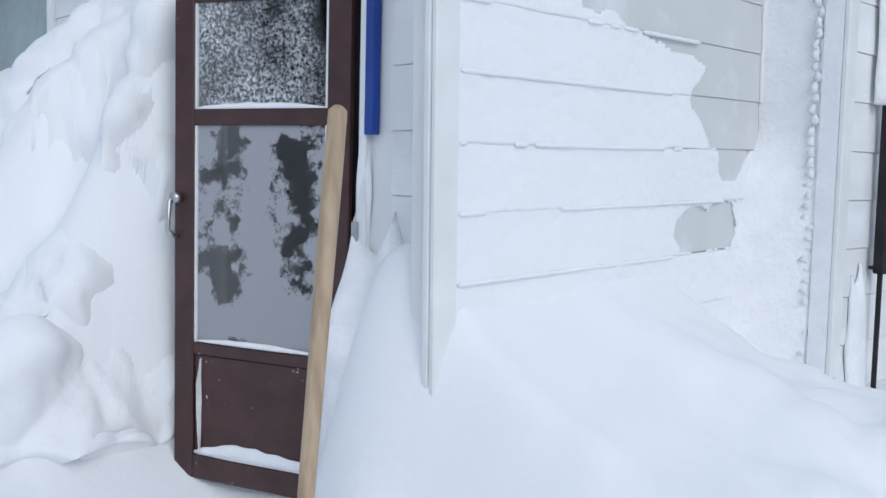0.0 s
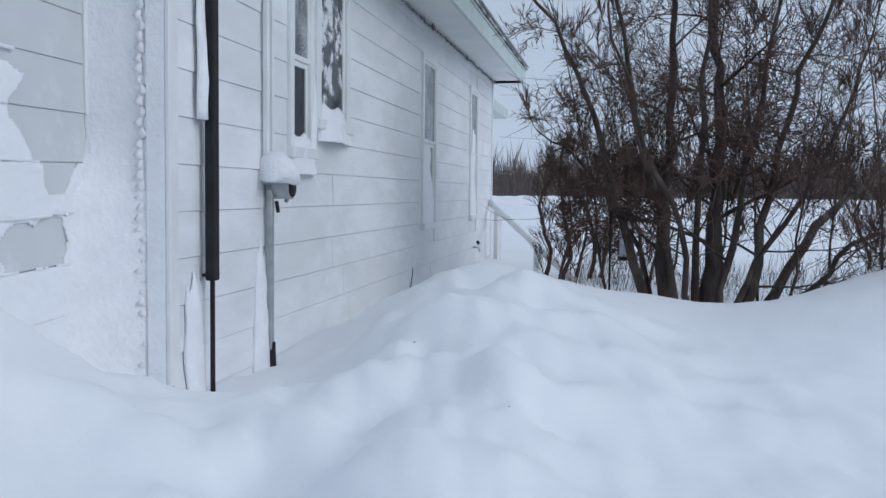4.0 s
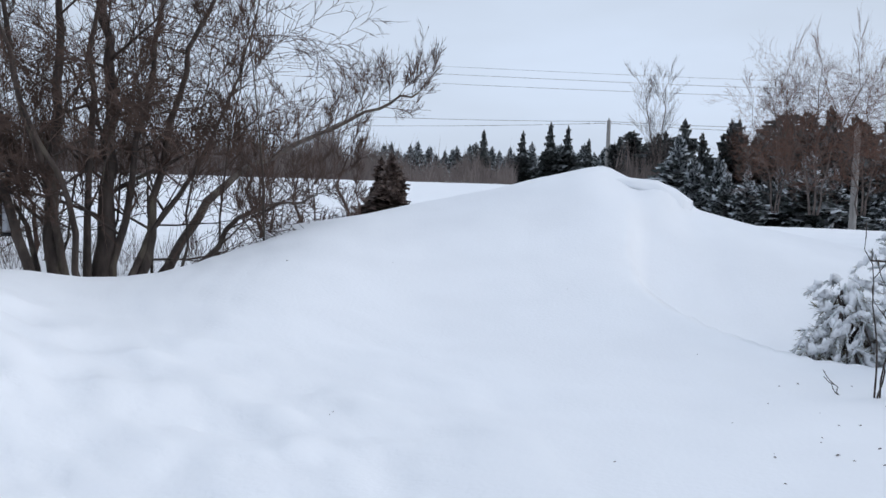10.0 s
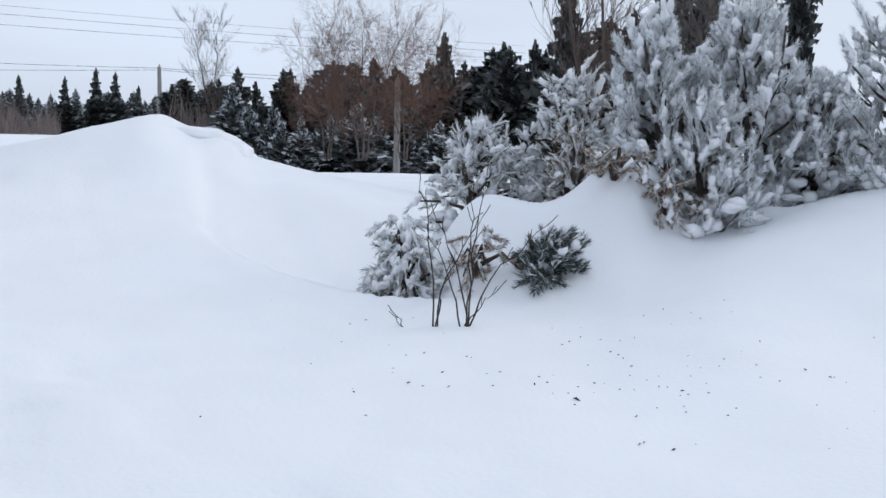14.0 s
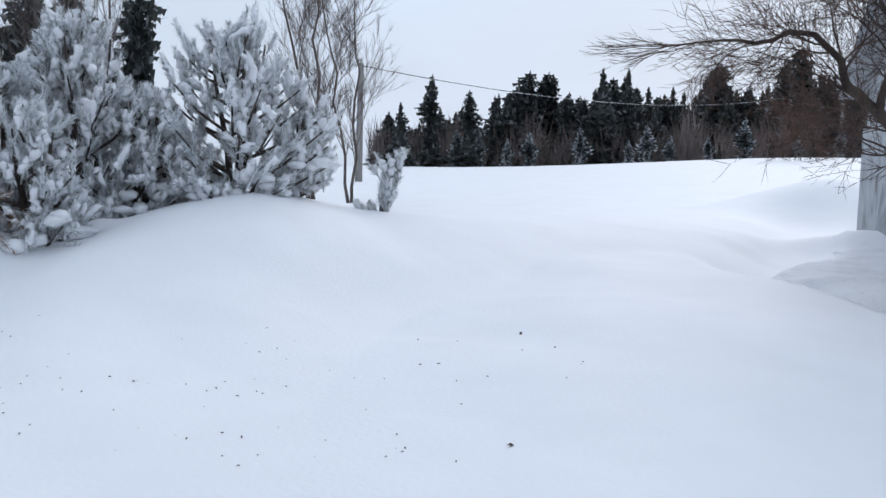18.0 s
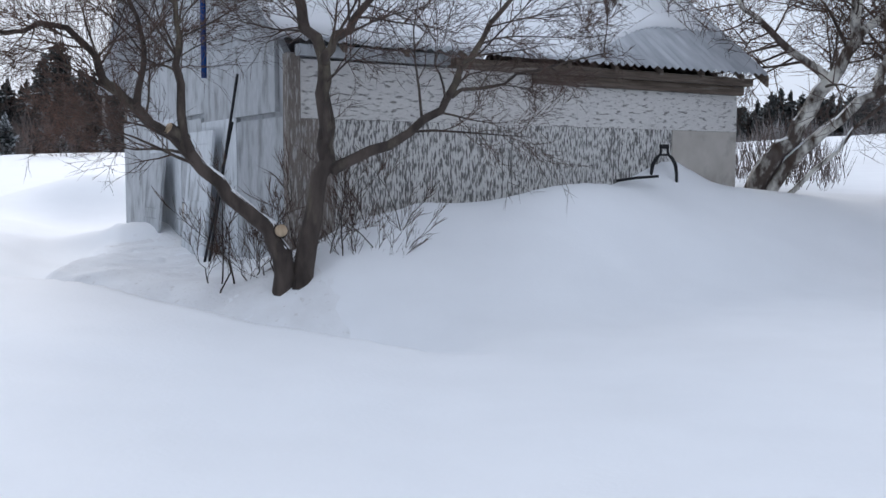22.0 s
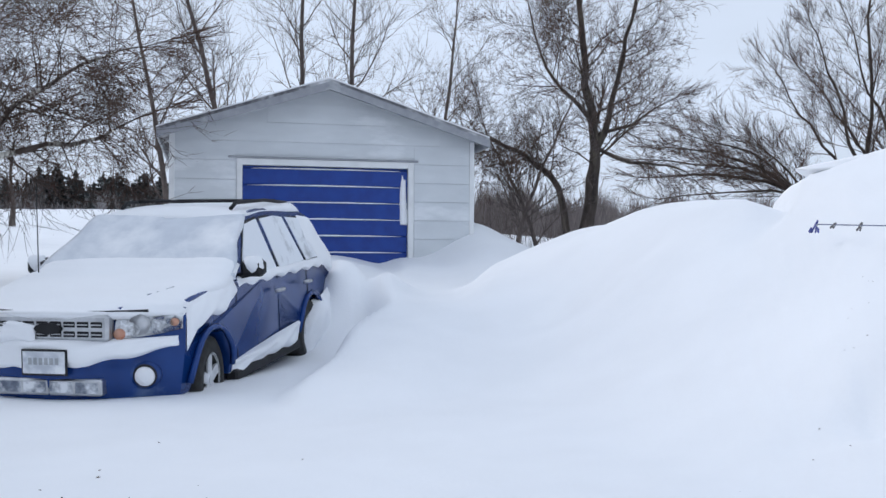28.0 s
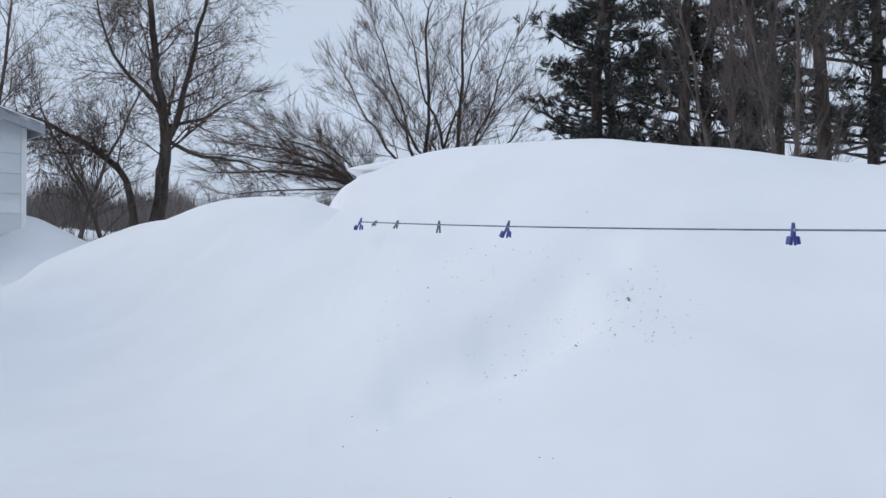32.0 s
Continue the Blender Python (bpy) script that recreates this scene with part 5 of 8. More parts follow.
# ---------------------------------------------------------------- garage
M_GSIDE = mixed("pale_garage_siding", (0.66, 0.69, 0.71), (0.84, 0.86, 0.88), 0.8, 0.52, 0.66, bump=0.15, bump_scale=30, stretch=(0.5, 1, 1.5))
M_GFASC = mixed("grey_rimed_fascia", (0.30, 0.31, 0.335), (0.42, 0.43, 0.45), 2.2, 0.56, 0.70, bump=0.2)
G_L, G_R = Vector((-7.68, -13.633, 0)), Vector((-11.78, -11.12, 0))
GAR = frame_of(G_L, G_R.x - G_L.x, G_R.y - G_L.y)
GW, GD, GE, GP = 4.81, 6.4, 3.36, 4.17
garage = empty("garage", GAR)
tagged(garage, "white gabled garage with a blue overhead door, drifted in", "garage")
D0, D1, DZ = 1.095, 3.71, 2.88
part("front_wall", box(0, 0.0, 0.3, D0 - 0.09, 0.12, DZ + 0.1), M_GSIDE, garage)
part("front_wall", box(D1 + 0.09, 0.0, 0.3, GW, 0.12, DZ + 0.1), M_GSIDE, garage)
part("front_gable", prism([(0, DZ + 0.1), (GW, DZ + 0.1), (GW, GE), (GW / 2, GP - 0.06), (0, GE)], 0.0, 0.12, "y"), M_GSIDE, garage)
rng_g = random.Random(3)
z_ = 0.55
while z_ < GP - 0.12:
    h_ = 0.30
    lim = 0.0 if z_ + h_ < GE else (z_ + h_ - GE) / (GP - GE) * GW / 2
    x0, x1 = lim + 0.02, GW - lim - 0.02
    segs = [(x0, x1)] if z_ >= DZ + 0.08 else [(x0, D0 - 0.10), (D1 + 0.10, x1)]
    for a, b in segs:
        if b - a > 0.1:
            part("siding_board", prism([(-0.001, z_ + h_ - 0.004), (-0.008, z_ + h_ - 0.004), (-0.024, z_ + 0.006), (-0.022, z_), (-0.001, z_)], a, b, "x"), M_GSIDE, garage)
    z_ += h_
part("side_wall", box(0.0, 0.12, 0.3, 0.12, GD, GE), M_GSIDE, garage)
part("side_wall", box(GW - 0.12, 0.12, 0.3, GW, GD, GE), M_GSIDE, garage)
part("back_wall", box(0.12, GD - 0.12, 0.3, GW - 0.12, GD, GE), M_GSIDE, garage)
part("floor_slab", box(0.12, 0.13, 0.6, GW - 0.12, GD - 0.12, 0.7), M_ROOM, garage)
for sgn, xa in ((-1, 0.0), (1, GW)):
    x_e = xa + sgn * 0.17
    z_e = GE - 0.17 * (GP - GE) / (GW / 2) + 0.03
    part("roof_slope", prism([(x_e, z_e), (x_e, z_e + 0.05), (GW / 2, GP + 0.05), (GW / 2, GP)], -0.34, GD + 0.3, "y"), M_ROOF, garage)
    part("fascia", prism([(x_e, z_e - 0.11), (x_e, z_e - 0.002), (GW / 2, GP - 0.002), (GW / 2, GP - 0.125)], -0.375, -0.342, "y"), M_GFASC, garage)
    part("soffit", prism([(x_e, z_e - 0.03), (x_e, z_e - 0.012), (GW / 2, GP - 0.012), (GW / 2, GP - 0.03)], -0.34, -0.026, "y"), M_GFASC, garage)
    part("eave_board", box(min(x_e, x_e - sgn * 0.03), -0.34, z_e - 0.11, max(x_e, x_e - sgn * 0.03), GD + 0.3, z_e - 0.003), M_GFASC, garage)
    part("roof_snow", prism([(x_e + sgn * 0.01, z_e + 0.052), (x_e, z_e + 0.07), (GW / 2, GP + 0.075), (GW / 2, GP + 0.052)], -0.33, GD + 0.3, "y"), M_SNOW, garage)
    part("corner_board", box(min(xa, xa - sgn * 0.08), -0.03, 0.3, max(xa, xa - sgn * 0.08), -0.002, GE - 0.03, 0.004), M_TRIM, garage)
for nm, q in (("door_jamb", (D0 - 0.09, -0.035, 0.4, D0, 0.14, DZ + 0.10)), ("door_jamb", (D1, -0.035, 0.4, D1 + 0.09, 0.14, DZ + 0.10)), ("door_head", (D0, -0.035, DZ, D1, 0.14, DZ + 0.10))):
    part(nm, box(*q, 0.005), M_TRIM, garage)
part("head_trim", box(D0 - 0.22, -0.05, DZ + 0.102, D1 + 0.16, -0.025, DZ + 0.135, 0.004), M_GFASC, garage)
gdoor = part("overhead_door", box(D0 + 0.002, 0.075, 0.7, D1 - 0.002, 0.10, DZ - 0.002), M_BLUE, garage, "royal blue overhead door of horizontal boards")
z_ = 0.74
k = 0
while z_ < DZ - 0.03:
    top_ = min(z_ + 0.262, DZ - 0.004)
    part("door_board", box(D0 + 0.004, 0.035, z_ + 0.012, D1 - 0.004, 0.074, top_ - 0.004, 0.008), M_BLUE, gdoor)
    sl = snow_pad("ledge_snow", [(D0 + 0.03 + (D1 - D0 - 0.06) * (0.02 * (k % 3) + (0.97 - 0.02 * (k % 3)) * i / 14), 0.028, z_ - 0.004) for i in range(15)], 0.022, 0.035, None, "", gdoor, 60 + k)
    z_ += 0.262
    k += 1
jamb_snow = snow_plaster("packed_snow", D1 - 0.13, D1 + 0.0, 1.98, DZ - 0.06, 0.03, 0.05, GAR, "snow packed along the garage door's edge", 21)

# ---------------------------------------------------------------- car
M_CARGLASS = glass_material("rimed_car_glass", (0.35, 0.38, 0.4), frost=(0.16, 0.44, 1.6), rime_col=(0.80, 0.825, 0.86))
M_LAMP = glass_material("headlamp_glass", (0.88, 0.90, 0.92), 0.08, (0.42, 0.62, 7))
M_AMBER = material("amber_lens", ((0.50, 0.20, 0.12), (0.62, 0.34, 0.24)), 0.25, scale=12)
M_ALLOY = material("silver_alloy", ((0.55, 0.56, 0.58), (0.68, 0.69, 0.71)), 0.4, metal=0.3, scale=9, second=((0.8, 0.82, 0.84), 9, 0.58, 0.7))
M_PLATE = material("white_plate", ((0.50, 0.53, 0.58), (0.62, 0.65, 0.7)), 0.5, scale=12, second=((0.82, 0.84, 0.86), 6, 0.45, 0.6))
CAR = frame_of((-3.20, -7.26, 0.09), math.sin(radians(53.9)), math.cos(radians(53.9))) @ Matrix.Rotation(radians(3.6), 4, 'Y') @ Matrix.Diagonal((1, 1.03, 1, 1))   # x forwards, y to the car's left
car = empty("car", CAR)
tagged(car, "dark blue compact SUV buried to its bumper in snow", "car")
AX_F, AX_R, WR = -0.74, -3.44, 0.355


def arc(cx, cz, r, a0, a1, n):
    return [(cx + r * math.cos(radians(a0 + (a1 - a0) * i / n)), cz + r * math.sin(radians(a0 + (a1 - a0) * i / n))) for i in range(n + 1)]


def nose(x, y):
    """Where a point of the front stands once the nose is bowed in plan."""
    w = min(1.0, max(0.0, (x + 0.33) / 0.33))
    return x + w * (0.08 - 0.38 * min(1.0, abs(y) / 0.895) ** 2.4)


def slab(outline, fractions, half_at, inset):
    """Joins slices of an outline (x, z) across the car; half_at(x, z) gives the half width, inset draws the outer slices in."""
    bm = bmesh.new()
    cx = sum(p[0] for p in outline) / len(outline)
    cz = sum(p[1] for p in outline) / len(outline)
    rows = []
    for fr, ins in zip(fractions, inset):
        row = []
        for x, z in outline:
            dx, dz = x - cx, z - cz
            q = math.hypot(dx, dz)
            xx, zz = x - dx / q * ins, z - dz / q * ins
            row.append(bm.verts.new((nose(xx, fr * half_at(xx, zz)), fr * half_at(xx, zz), zz)))
        rows.append(row)
    n = len(outline)
    for a, b in zip(rows[:-1], rows[1:]):
        for i in range(n):
            bm.faces.new((a[i], a[(i + 1) % n], b[(i + 1) % n], b[i]))
    bm.faces.new(rows[0][::-1])
    bm.faces.new(rows[-1])
    bmesh.ops.recalc_face_normals(bm, faces=bm.faces[:])
    return bm


def nose_round(x):
    """Plan shape of the front and the tail."""
    f = max(0.0, (x + 0.42) / 0.42)
    r = max(0.0, (-4.0 - x) / 0.44)
    return 1 - 0.05 * f * f - 0.10 * r * r


LOWER = [(-0.03, 0.33), (0.0, 0.46), (0.01, 0.60), (-0.03, 0.70), (-0.05, 0.90), (-0.12, 1.00), (-0.35, 1.05), (-0.8, 1.09), (-1.25, 1.12), (-2.2, 1.11), (-3.4, 1.13), (-4.30, 1.14), (-4.43, 0.95), (-4.44, 0.62), (-4.36, 0.40)]
LOWER += [(AX_R - 0.42, 0.36)] + arc(AX_R, 0.37, 0.415, 175, 5, 10) + [(AX_R + 0.42, 0.34), (AX_F - 0.42, 0.34)] + arc(AX_F, 0.37, 0.415, 175, 5, 10) + [(AX_F + 0.43, 0.36)]


def half_low(x, z):
    belly = 1 - 0.05 * max(0, (0.55 - z) / 0.25) - 0.10 * max(0, (z - 0.92) / 0.22) ** 2
    return 0.895 * nose_round(x) * belly


body = shade(part("body", slab(LOWER, (-1, -0.985, -0.93, -0.85, -0.72, -0.55, -0.3, 0, 0.3, 0.55, 0.72, 0.85, 0.93, 0.985, 1), half_low, (0.03, 0.01, 0, 0, 0, 0, 0, 0, 0, 0, 0, 0, 0, 0.01, 0.03)), M_CARBLUE, car))
body.data.set_sharp_from_angle(angle=radians(38))
CABIN = [(-1.18, 1.09), (-1.60, 1.38), (-1.98, 1.61), (-2.15, 1.665), (-2.6, 1.70), (-3.2, 1.70), (-3.85, 1.665), (-4.05, 1.60), (-4.24, 1.36), (-4.38, 1.09)]


def half_cab(x, z):
    return 0.845 - 0.36 * max(0, z - 1.10) * (1 if z < 1.6 else 1.06)


cabin = shade(part("cabin", slab(CABIN, (-1, -0.97, -0.8, -0.4, 0, 0.4, 0.8, 0.97, 1), half_cab, (0.035, 0.01, 0, 0, 0, 0, 0, 0.01, 0.035)), M_CARBLUE, car))
cabin.data.set_sharp_from_angle(angle=radians(38))


def side_panel(name, outline, mat, parent, proud, sgn, label=""):
    """A pane or trim lying on the cabin's side."""
    bm = bmesh.new()
    lo = [bm.verts.new((x, sgn * (half_cab(x, z) + proud - 0.015), z)) for x, z in outline]
    hi = [bm.verts.new((x, sgn * (half_cab(x, z) + proud), z)) for x, z in outline]
    n = len(outline)
    bm.faces.new(lo)
    bm.faces.new(hi[::-1])
    for i in range(n):
        bm.faces.new((lo[i], hi[i], hi[(i + 1) % n], lo[(i + 1) % n]))
    bmesh.ops.recalc_face_normals(bm, faces=bm.faces[:])
    return part(name, bm, mat, parent, label)


SIDE_W = [[(-1.62, 1.13), (-1.66, 1.24), (-2.02, 1.56), (-2.40, 1.60), (-2.46, 1.13)], [(-2.56, 1.13), (-2.51, 1.60), (-2.95, 1.62), (-3.18, 1.60), (-3.36, 1.14)], [(-3.46, 1.14), (-3.28, 1.60), (-3.78, 1.57), (-3.98, 1.48), (-4.10, 1.16)]]
for sgn in (1, -1):
    for w in SIDE_W:
        cx_, cz_ = sum(p[0] for p in w) / len(w), sum(p[1] for p in w) / len(w)
        fr = side_panel("window_frame", [(cx_ + (x - cx_) * 1.10, cz_ + (z - cz_) * 1.10) for x, z in w], M_BLACK, car, 0.004, sgn)
        side_panel("side_window", w, M_CARGLASS, fr, 0.012, sgn, "side window fogged with rime")
    # doors: seams, handles
    for xs in ([(-1.32, 0.42), (-1.36, 1.08)], [(-2.46, 0.40), (-2.47, 1.09)], [(-3.10, 0.62), (-3.30, 0.80), (-3.40, 1.09)]):
        pts = [(x, sgn * (half_low(x, z) + 0.001), z) for x, z in xs]
        tube("door_seam", pts, 0.006, 4, M_BLACK, car)
    for x in (-2.32, -3.22):
        tube("door_handle", [(x + 0.09, sgn * (half_low(x, 0.93) + 0.005), 0.93), (x + 0.07, sgn * (half_low(x, 0.93) + 0.04), 0.935), (x - 0.07, sgn * (half_low(x, 0.93) + 0.04), 0.935), (x - 0.09, sgn * (half_low(x, 0.93) + 0.005), 0.93)], 0.019, 6, M_CHROME, car, "chrome door handle edged with snow")
    part("side_skirt", box(AX_R + 0.45, sgn * 0.86 - 0.05, 0.27, AX_F - 0.45, sgn * 0.86 + 0.05, 0.37, 0.02), M_BLACK, car)
    # mirror
    my = sgn * 0.86
    mirror = part("wing_mirror", box(-1.56, min(my, my + sgn * 0.20), 1.13, -1.42, max(my, my + sgn * 0.20), 1.28, 0.035), M_BLACK, car, "black wing mirror with a snow cap")
    tube("mirror_arm", [(-1.50, my - sgn * 0.07, 1.12), (-1.49, my + sgn * 0.06, 1.15)], 0.03, 6, M_BLACK, mirror)
    v, f = [], []
    lump(v, f, Vector((-1.46, my + sgn * 0.11, 1.235)), 0.062, 0.10, 0.075, random.Random(5), 5, 10)
    from_arrays("mirror_snow", v, f, M_SNOW, mirror, "", True)
    # headlamp with its amber lamps, wrapped round the corner
    v, f = [], []
    ys = [0.45 + 0.40 * i / 10 for i in range(11)]
    for i, y in enumerate(ys):
        top, bot = 0.975 - 0.02 * (i / 10), 0.80 + 0.05 * (i / 10) ** 2
        for k in range(7):
            z = bot + (top - bot) * k / 6
            v.append((nose(-0.035 - 0.05 * (k / 6) ** 2, y) + 0.018 * math.sin(math.pi * k / 6) * math.sin(math.pi * i / 10), sgn * y, z))
    for i in range(10):
        for k in range(6):
            f.append((i * 7 + k, i * 7 + k + 1, (i + 1) * 7 + k + 1, (i + 1) * 7 + k))
    hous = from_arrays("headlight", v, f, M_LAMP, car, "clear wrap-round headlight edged with snow", True)
    so_ = hous.modifiers.new("thick", 'SOLIDIFY')
    so_.thickness = 0.012
    for yy, zz, rr_, mt_, nm_ in ((0.60, 0.895, 0.078, M_CHROME, "reflector"), (0.475, 0.83, 0.042, M_AMBER, "turn_lamp"), (0.80, 0.90, 0.03, M_AMBER, "marker_lamp")):
        x_ = nose(-0.03, yy)
        tube(nm_, [(x_ - 0.05, sgn * yy, zz), (x_ + 0.012, sgn * (yy + 0.012), zz)], [rr_ * 0.7, rr_], 18, mt_, hous, "amber lamp" if mt_ is M_AMBER else "")
    # fog lamp
    fy = 0.64
    fx = nose(-0.01, fy)
    tube("fog_lamp_ring", [(fx - 0.08, sgn * (fy - 0.01), 0.525), (fx + 0.035, sgn * (fy + 0.012), 0.525)], [0.108, 0.100], 22, M_CARBLUE, car)
    tube("fog_lamp_bezel", [(fx + 0.0355, sgn * (fy + 0.012), 0.525), (fx + 0.041, sgn * (fy + 0.013), 0.525)], [0.086, 0.083], 22, M_BLACK, car)
    tube("fog_lamp", [(fx + 0.0415, sgn * (fy + 0.013), 0.522), (fx + 0.052, sgn * (fy + 0.015), 0.522)], [0.072, 0.066], 20, M_SNOW_CRUST, car, "round fog lamp packed with snow")
    # wheels
    for ax in (AX_F, AX_R):
        wheel = empty("wheel", None)
        wheel.parent = car
        wheel.location = (ax, sgn * 0.765, 0.37)
        wheel.rotation_euler = (0, 0, radians(5) if ax == AX_F else 0)
        prof = [(0.205, -0.11), (0.30, -0.115), (0.345, -0.09), (0.357, -0.05), (0.357, 0.05), (0.345, 0.09), (0.30, 0.115), (0.205, 0.105)]
        v, f = [], []
        N = 36
        for i in range(N):
            a = 2 * math.pi * i / N
            for r, y in prof:
                v.append((r * math.cos(a), y * sgn, r * math.sin(a)))
        m_ = len(prof)
        for i in range(N):
            for k in range(m_):
                f.append((i * m_ + k, i * m_ + (k + 1) % m_, ((i + 1) % N) * m_ + (k + 1) % m_, ((i + 1) % N) * m_ + k))
        from_arrays("tyre", v, f, M_RUBBER, wheel, "", True)
        v, f = [], []
        tube_arrays([(0, sgn * 0.02, 0), (0, sgn * 0.05, 0)], [0.20, 0.203], 28, v, f)
        from_arrays("brake_disc", v, f, M_BLACK, wheel)
        bm = bmesh.new()
        for k in range(5):
            box(-0.042, 0.07, 0.03, 0.042, 0.10, 0.205, 0.008, Matrix.Rotation(2 * math.pi * k / 5, 4, 'Y') @ Matrix.Diagonal((1, sgn, 1, 1)), bm)
        part("rim_spoke_set", bm, M_ALLOY, wheel).name = "rim"
        v, f = [], []
        tube_arrays([(0, sgn * 0.05, 0), (0, sgn * 0.105, 0)], [0.05, 0.045], 14, v, f)
        from_arrays("hub_cap", v, f, M_ALLOY, wheel)
        v, f = [], []
        for i in range(33):
            a = 2 * math.pi * i / 32
            v += [(0.2 * math.cos(a), sgn * 0.10, 0.2 * math.sin(a)), (0.215 * math.cos(a), sgn * 0.108, 0.215 * math.sin(a))]
        f = [(2 * i, 2 * i + 1, 2 * i + 3, 2 * i + 2) for i in range(32)]
        from_arrays("rim_lip", v, f, M_ALLOY, wheel)
        well = part("wheel_well", box(ax - 0.40, sgn * 0.52 - 0.02, 0.33, ax + 0.40, sgn * 0.52 + 0.02, 0.86), M_BLACK, car)
        flare = []
        for x, z in arc(ax, 0.37, 0.43, 8, 172, 14):
            flare.append((x, sgn * (half_low(x, z) + 0.008), z))
        tube("arch_flare", flare, 0.026, 6, M_CARBLUE, car)
    # roof rail
    rail_pts = [(-2.15, sgn * 0.52, 1.70), (-2.25, sgn * 0.53, 1.755), (-3.0, sgn * 0.545, 1.775), (-3.75, sgn * 0.53, 1.745), (-3.85, sgn * 0.52, 1.69)]
    rr_ = tube("roof_rail", rail_pts, 0.019, 6, M_BLACK, car, "black roof rail")
for x in (-2.5, -3.4):
    tube("cross_bar", [(x, -0.53, 1.77), (x, 0.53, 1.77)], 0.016, 6, M_BLACK, car)
M_GRILLE_LOW = material("snow_dusted_mesh", ((0.10, 0.12, 0.17), (0.22, 0.25, 0.30)), 0.6, scale=20, second=((0.8, 0.82, 0.85), 7, 0.45, 0.6))
# front face
part("grille_surround", box(-0.06, -0.44, 0.785, 0.055, 0.44, 0.975, 0.02), M_CHROME, car, "chrome grille clogged with snow")
for zz in (0.815, 0.885):
    for k in range(8):
        y0 = -0.40 + k * 0.102
        slot = part("grille_slot", box(0.052, y0, zz, 0.060, y0 + 0.086, zz + 0.042, 0.004), M_BLACK, car)
        part("grille_slat", box(0.058, y0 + 0.004, zz + 0.016, 0.066, y0 + 0.082, zz + 0.024, 0.002), M_CHROME, slot)
v, f = [], []
tube_arrays([(0.05, 0, 0.875), (0.078, 0, 0.875)], [0.105, 0.10], 22, v, f)
badge = from_arrays("badge", [(x, y, 0.875 + (z - 0.875) * 0.42) for x, y, z in v], f, M_BLACK, car, "oval badge, plain")
plate = part("plate_frame", box(0.115, -0.172, 0.545, 0.130, 0.172, 0.735, 0.006), M_BLACK, car, "black plate frame")
part("number_plate", box(0.129, -0.158, 0.560, 0.136, 0.158, 0.720, 0.004), M_PLATE, plate, "snow-dusted plate with unreadable marks")
for k in range(6):
    part("plate_bar", box(0.1355, -0.115 + k * 0.040, 0.625, 0.1375, -0.088 + k * 0.040, 0.675), M_GALV, plate)
part("plate_bracket", box(0.03, -0.10, 0.58, 0.116, 0.10, 0.70), M_BLACK, car)
for sgn in (-1, 1):
    low_grille = part("lower_grille", box(-0.02, min(0, sgn * 0.40), 0.395, 0.088, max(0, sgn * 0.40), 0.515, 0.014), M_CHROME, car)
    for k in range(2):
        part("lower_grille_slot", box(0.084, sgn * (0.10 + 0.19 * k) - 0.085, 0.415, 0.094, sgn * (0.10 + 0.19 * k) + 0.085, 0.495, 0.004), M_GRILLE_LOW, low_grille)
hood_line = [(nose(-0.045, y) + 0.012, y, 0.992) for y in [-0.66 + 0.11 * i for i in range(13)]]
tube("hood_edge", hood_line, 0.011, 6, M_BLACK, car)
crease = [(nose(-0.06, 0.47) , 0.47, 1.0), (-0.35, 0.56, 1.075), (-0.75, 0.62, 1.115)]
tube("hood_crease", crease, [0.02, 0.016, 0.006], 6, M_CARBLUE, car)
tube("antenna", [(-1.05, -0.72, 1.08), (-1.05, -0.72, 1.95)], [0.006, 0.003], 5, M_BLACK, car)
wiper = tube("wiper", [(-1.22, 0.45, 1.15), (-1.5, 0.05, 1.33)], 0.01, 4, M_BLACK, car)


def car_top(x):
    xs = [-4.4, -4.2, -4.0, -3.85, -3.2, -2.6, -2.15, -1.98, -1.60, -1.25, -1.10, -0.8, -0.35, -0.12, -0.04]
    zs = [1.12, 1.38, 1.62, 1.665, 1.70, 1.70, 1.665, 1.61, 1.38, 1.15, 1.11, 1.09, 1.05, 1.0, 0.97]
    return float(np.interp(x, xs, zs))


def snow_sheet(name, x0, x1, half, thick, seed, label, nx=46, ny=31, surface=car_top, fall_by=0.03, mat=None):
    """A blanket of snow over the car between two stations, thin at its edges."""
    rng = random.Random(seed)
    v, f = [], []
    ph = rng.uniform(0, 6)
    for i in range(nx + 1):
        u = i / nx
        x = x0 + (x1 - x0) * u
        for j in range(ny + 1):
            w = -1 + 2 * j / ny
            e = min(1.0, (1 - abs(w)) * 9 + 0.05) * min(1.0, min(u, 1 - u) * 12 + 0.12)
            y = w * half(x) * (1 + 0.02 * math.sin(9 * u + ph))
            fall = fall_by * abs(w) ** 3
            v.append((nose(x, y), y, surface(x) - fall + thick(x) * e ** 0.6 * (1 + 0.22 * math.sin(5 * u + 2.2 * w + ph) + 0.12 * math.sin(13 * u - 5 * w)) + rng.uniform(-0.002, 0.002)))
    for i in range(nx):
        for j in range(ny):
            a = i * (ny + 1) + j
            f.append((a, a + 1, a + ny + 2, a + ny + 1))
    ob = from_arrays(name, v, f, mat or M_SNOW, None, label, True)
    s_ = ob.modifiers.new("thick", 'SOLIDIFY')
    s_.thickness = 0.05
    s_.offset = -1
    ob.matrix_world = CAR
    return tagged(ob, category="snow")


M_THIN_SNOW = mixed("thin_snow_on_glass", (0.60, 0.64, 0.70), (0.85, 0.865, 0.89), 1.3, 0.42, 0.66, bump=0.1, bump_scale=30)


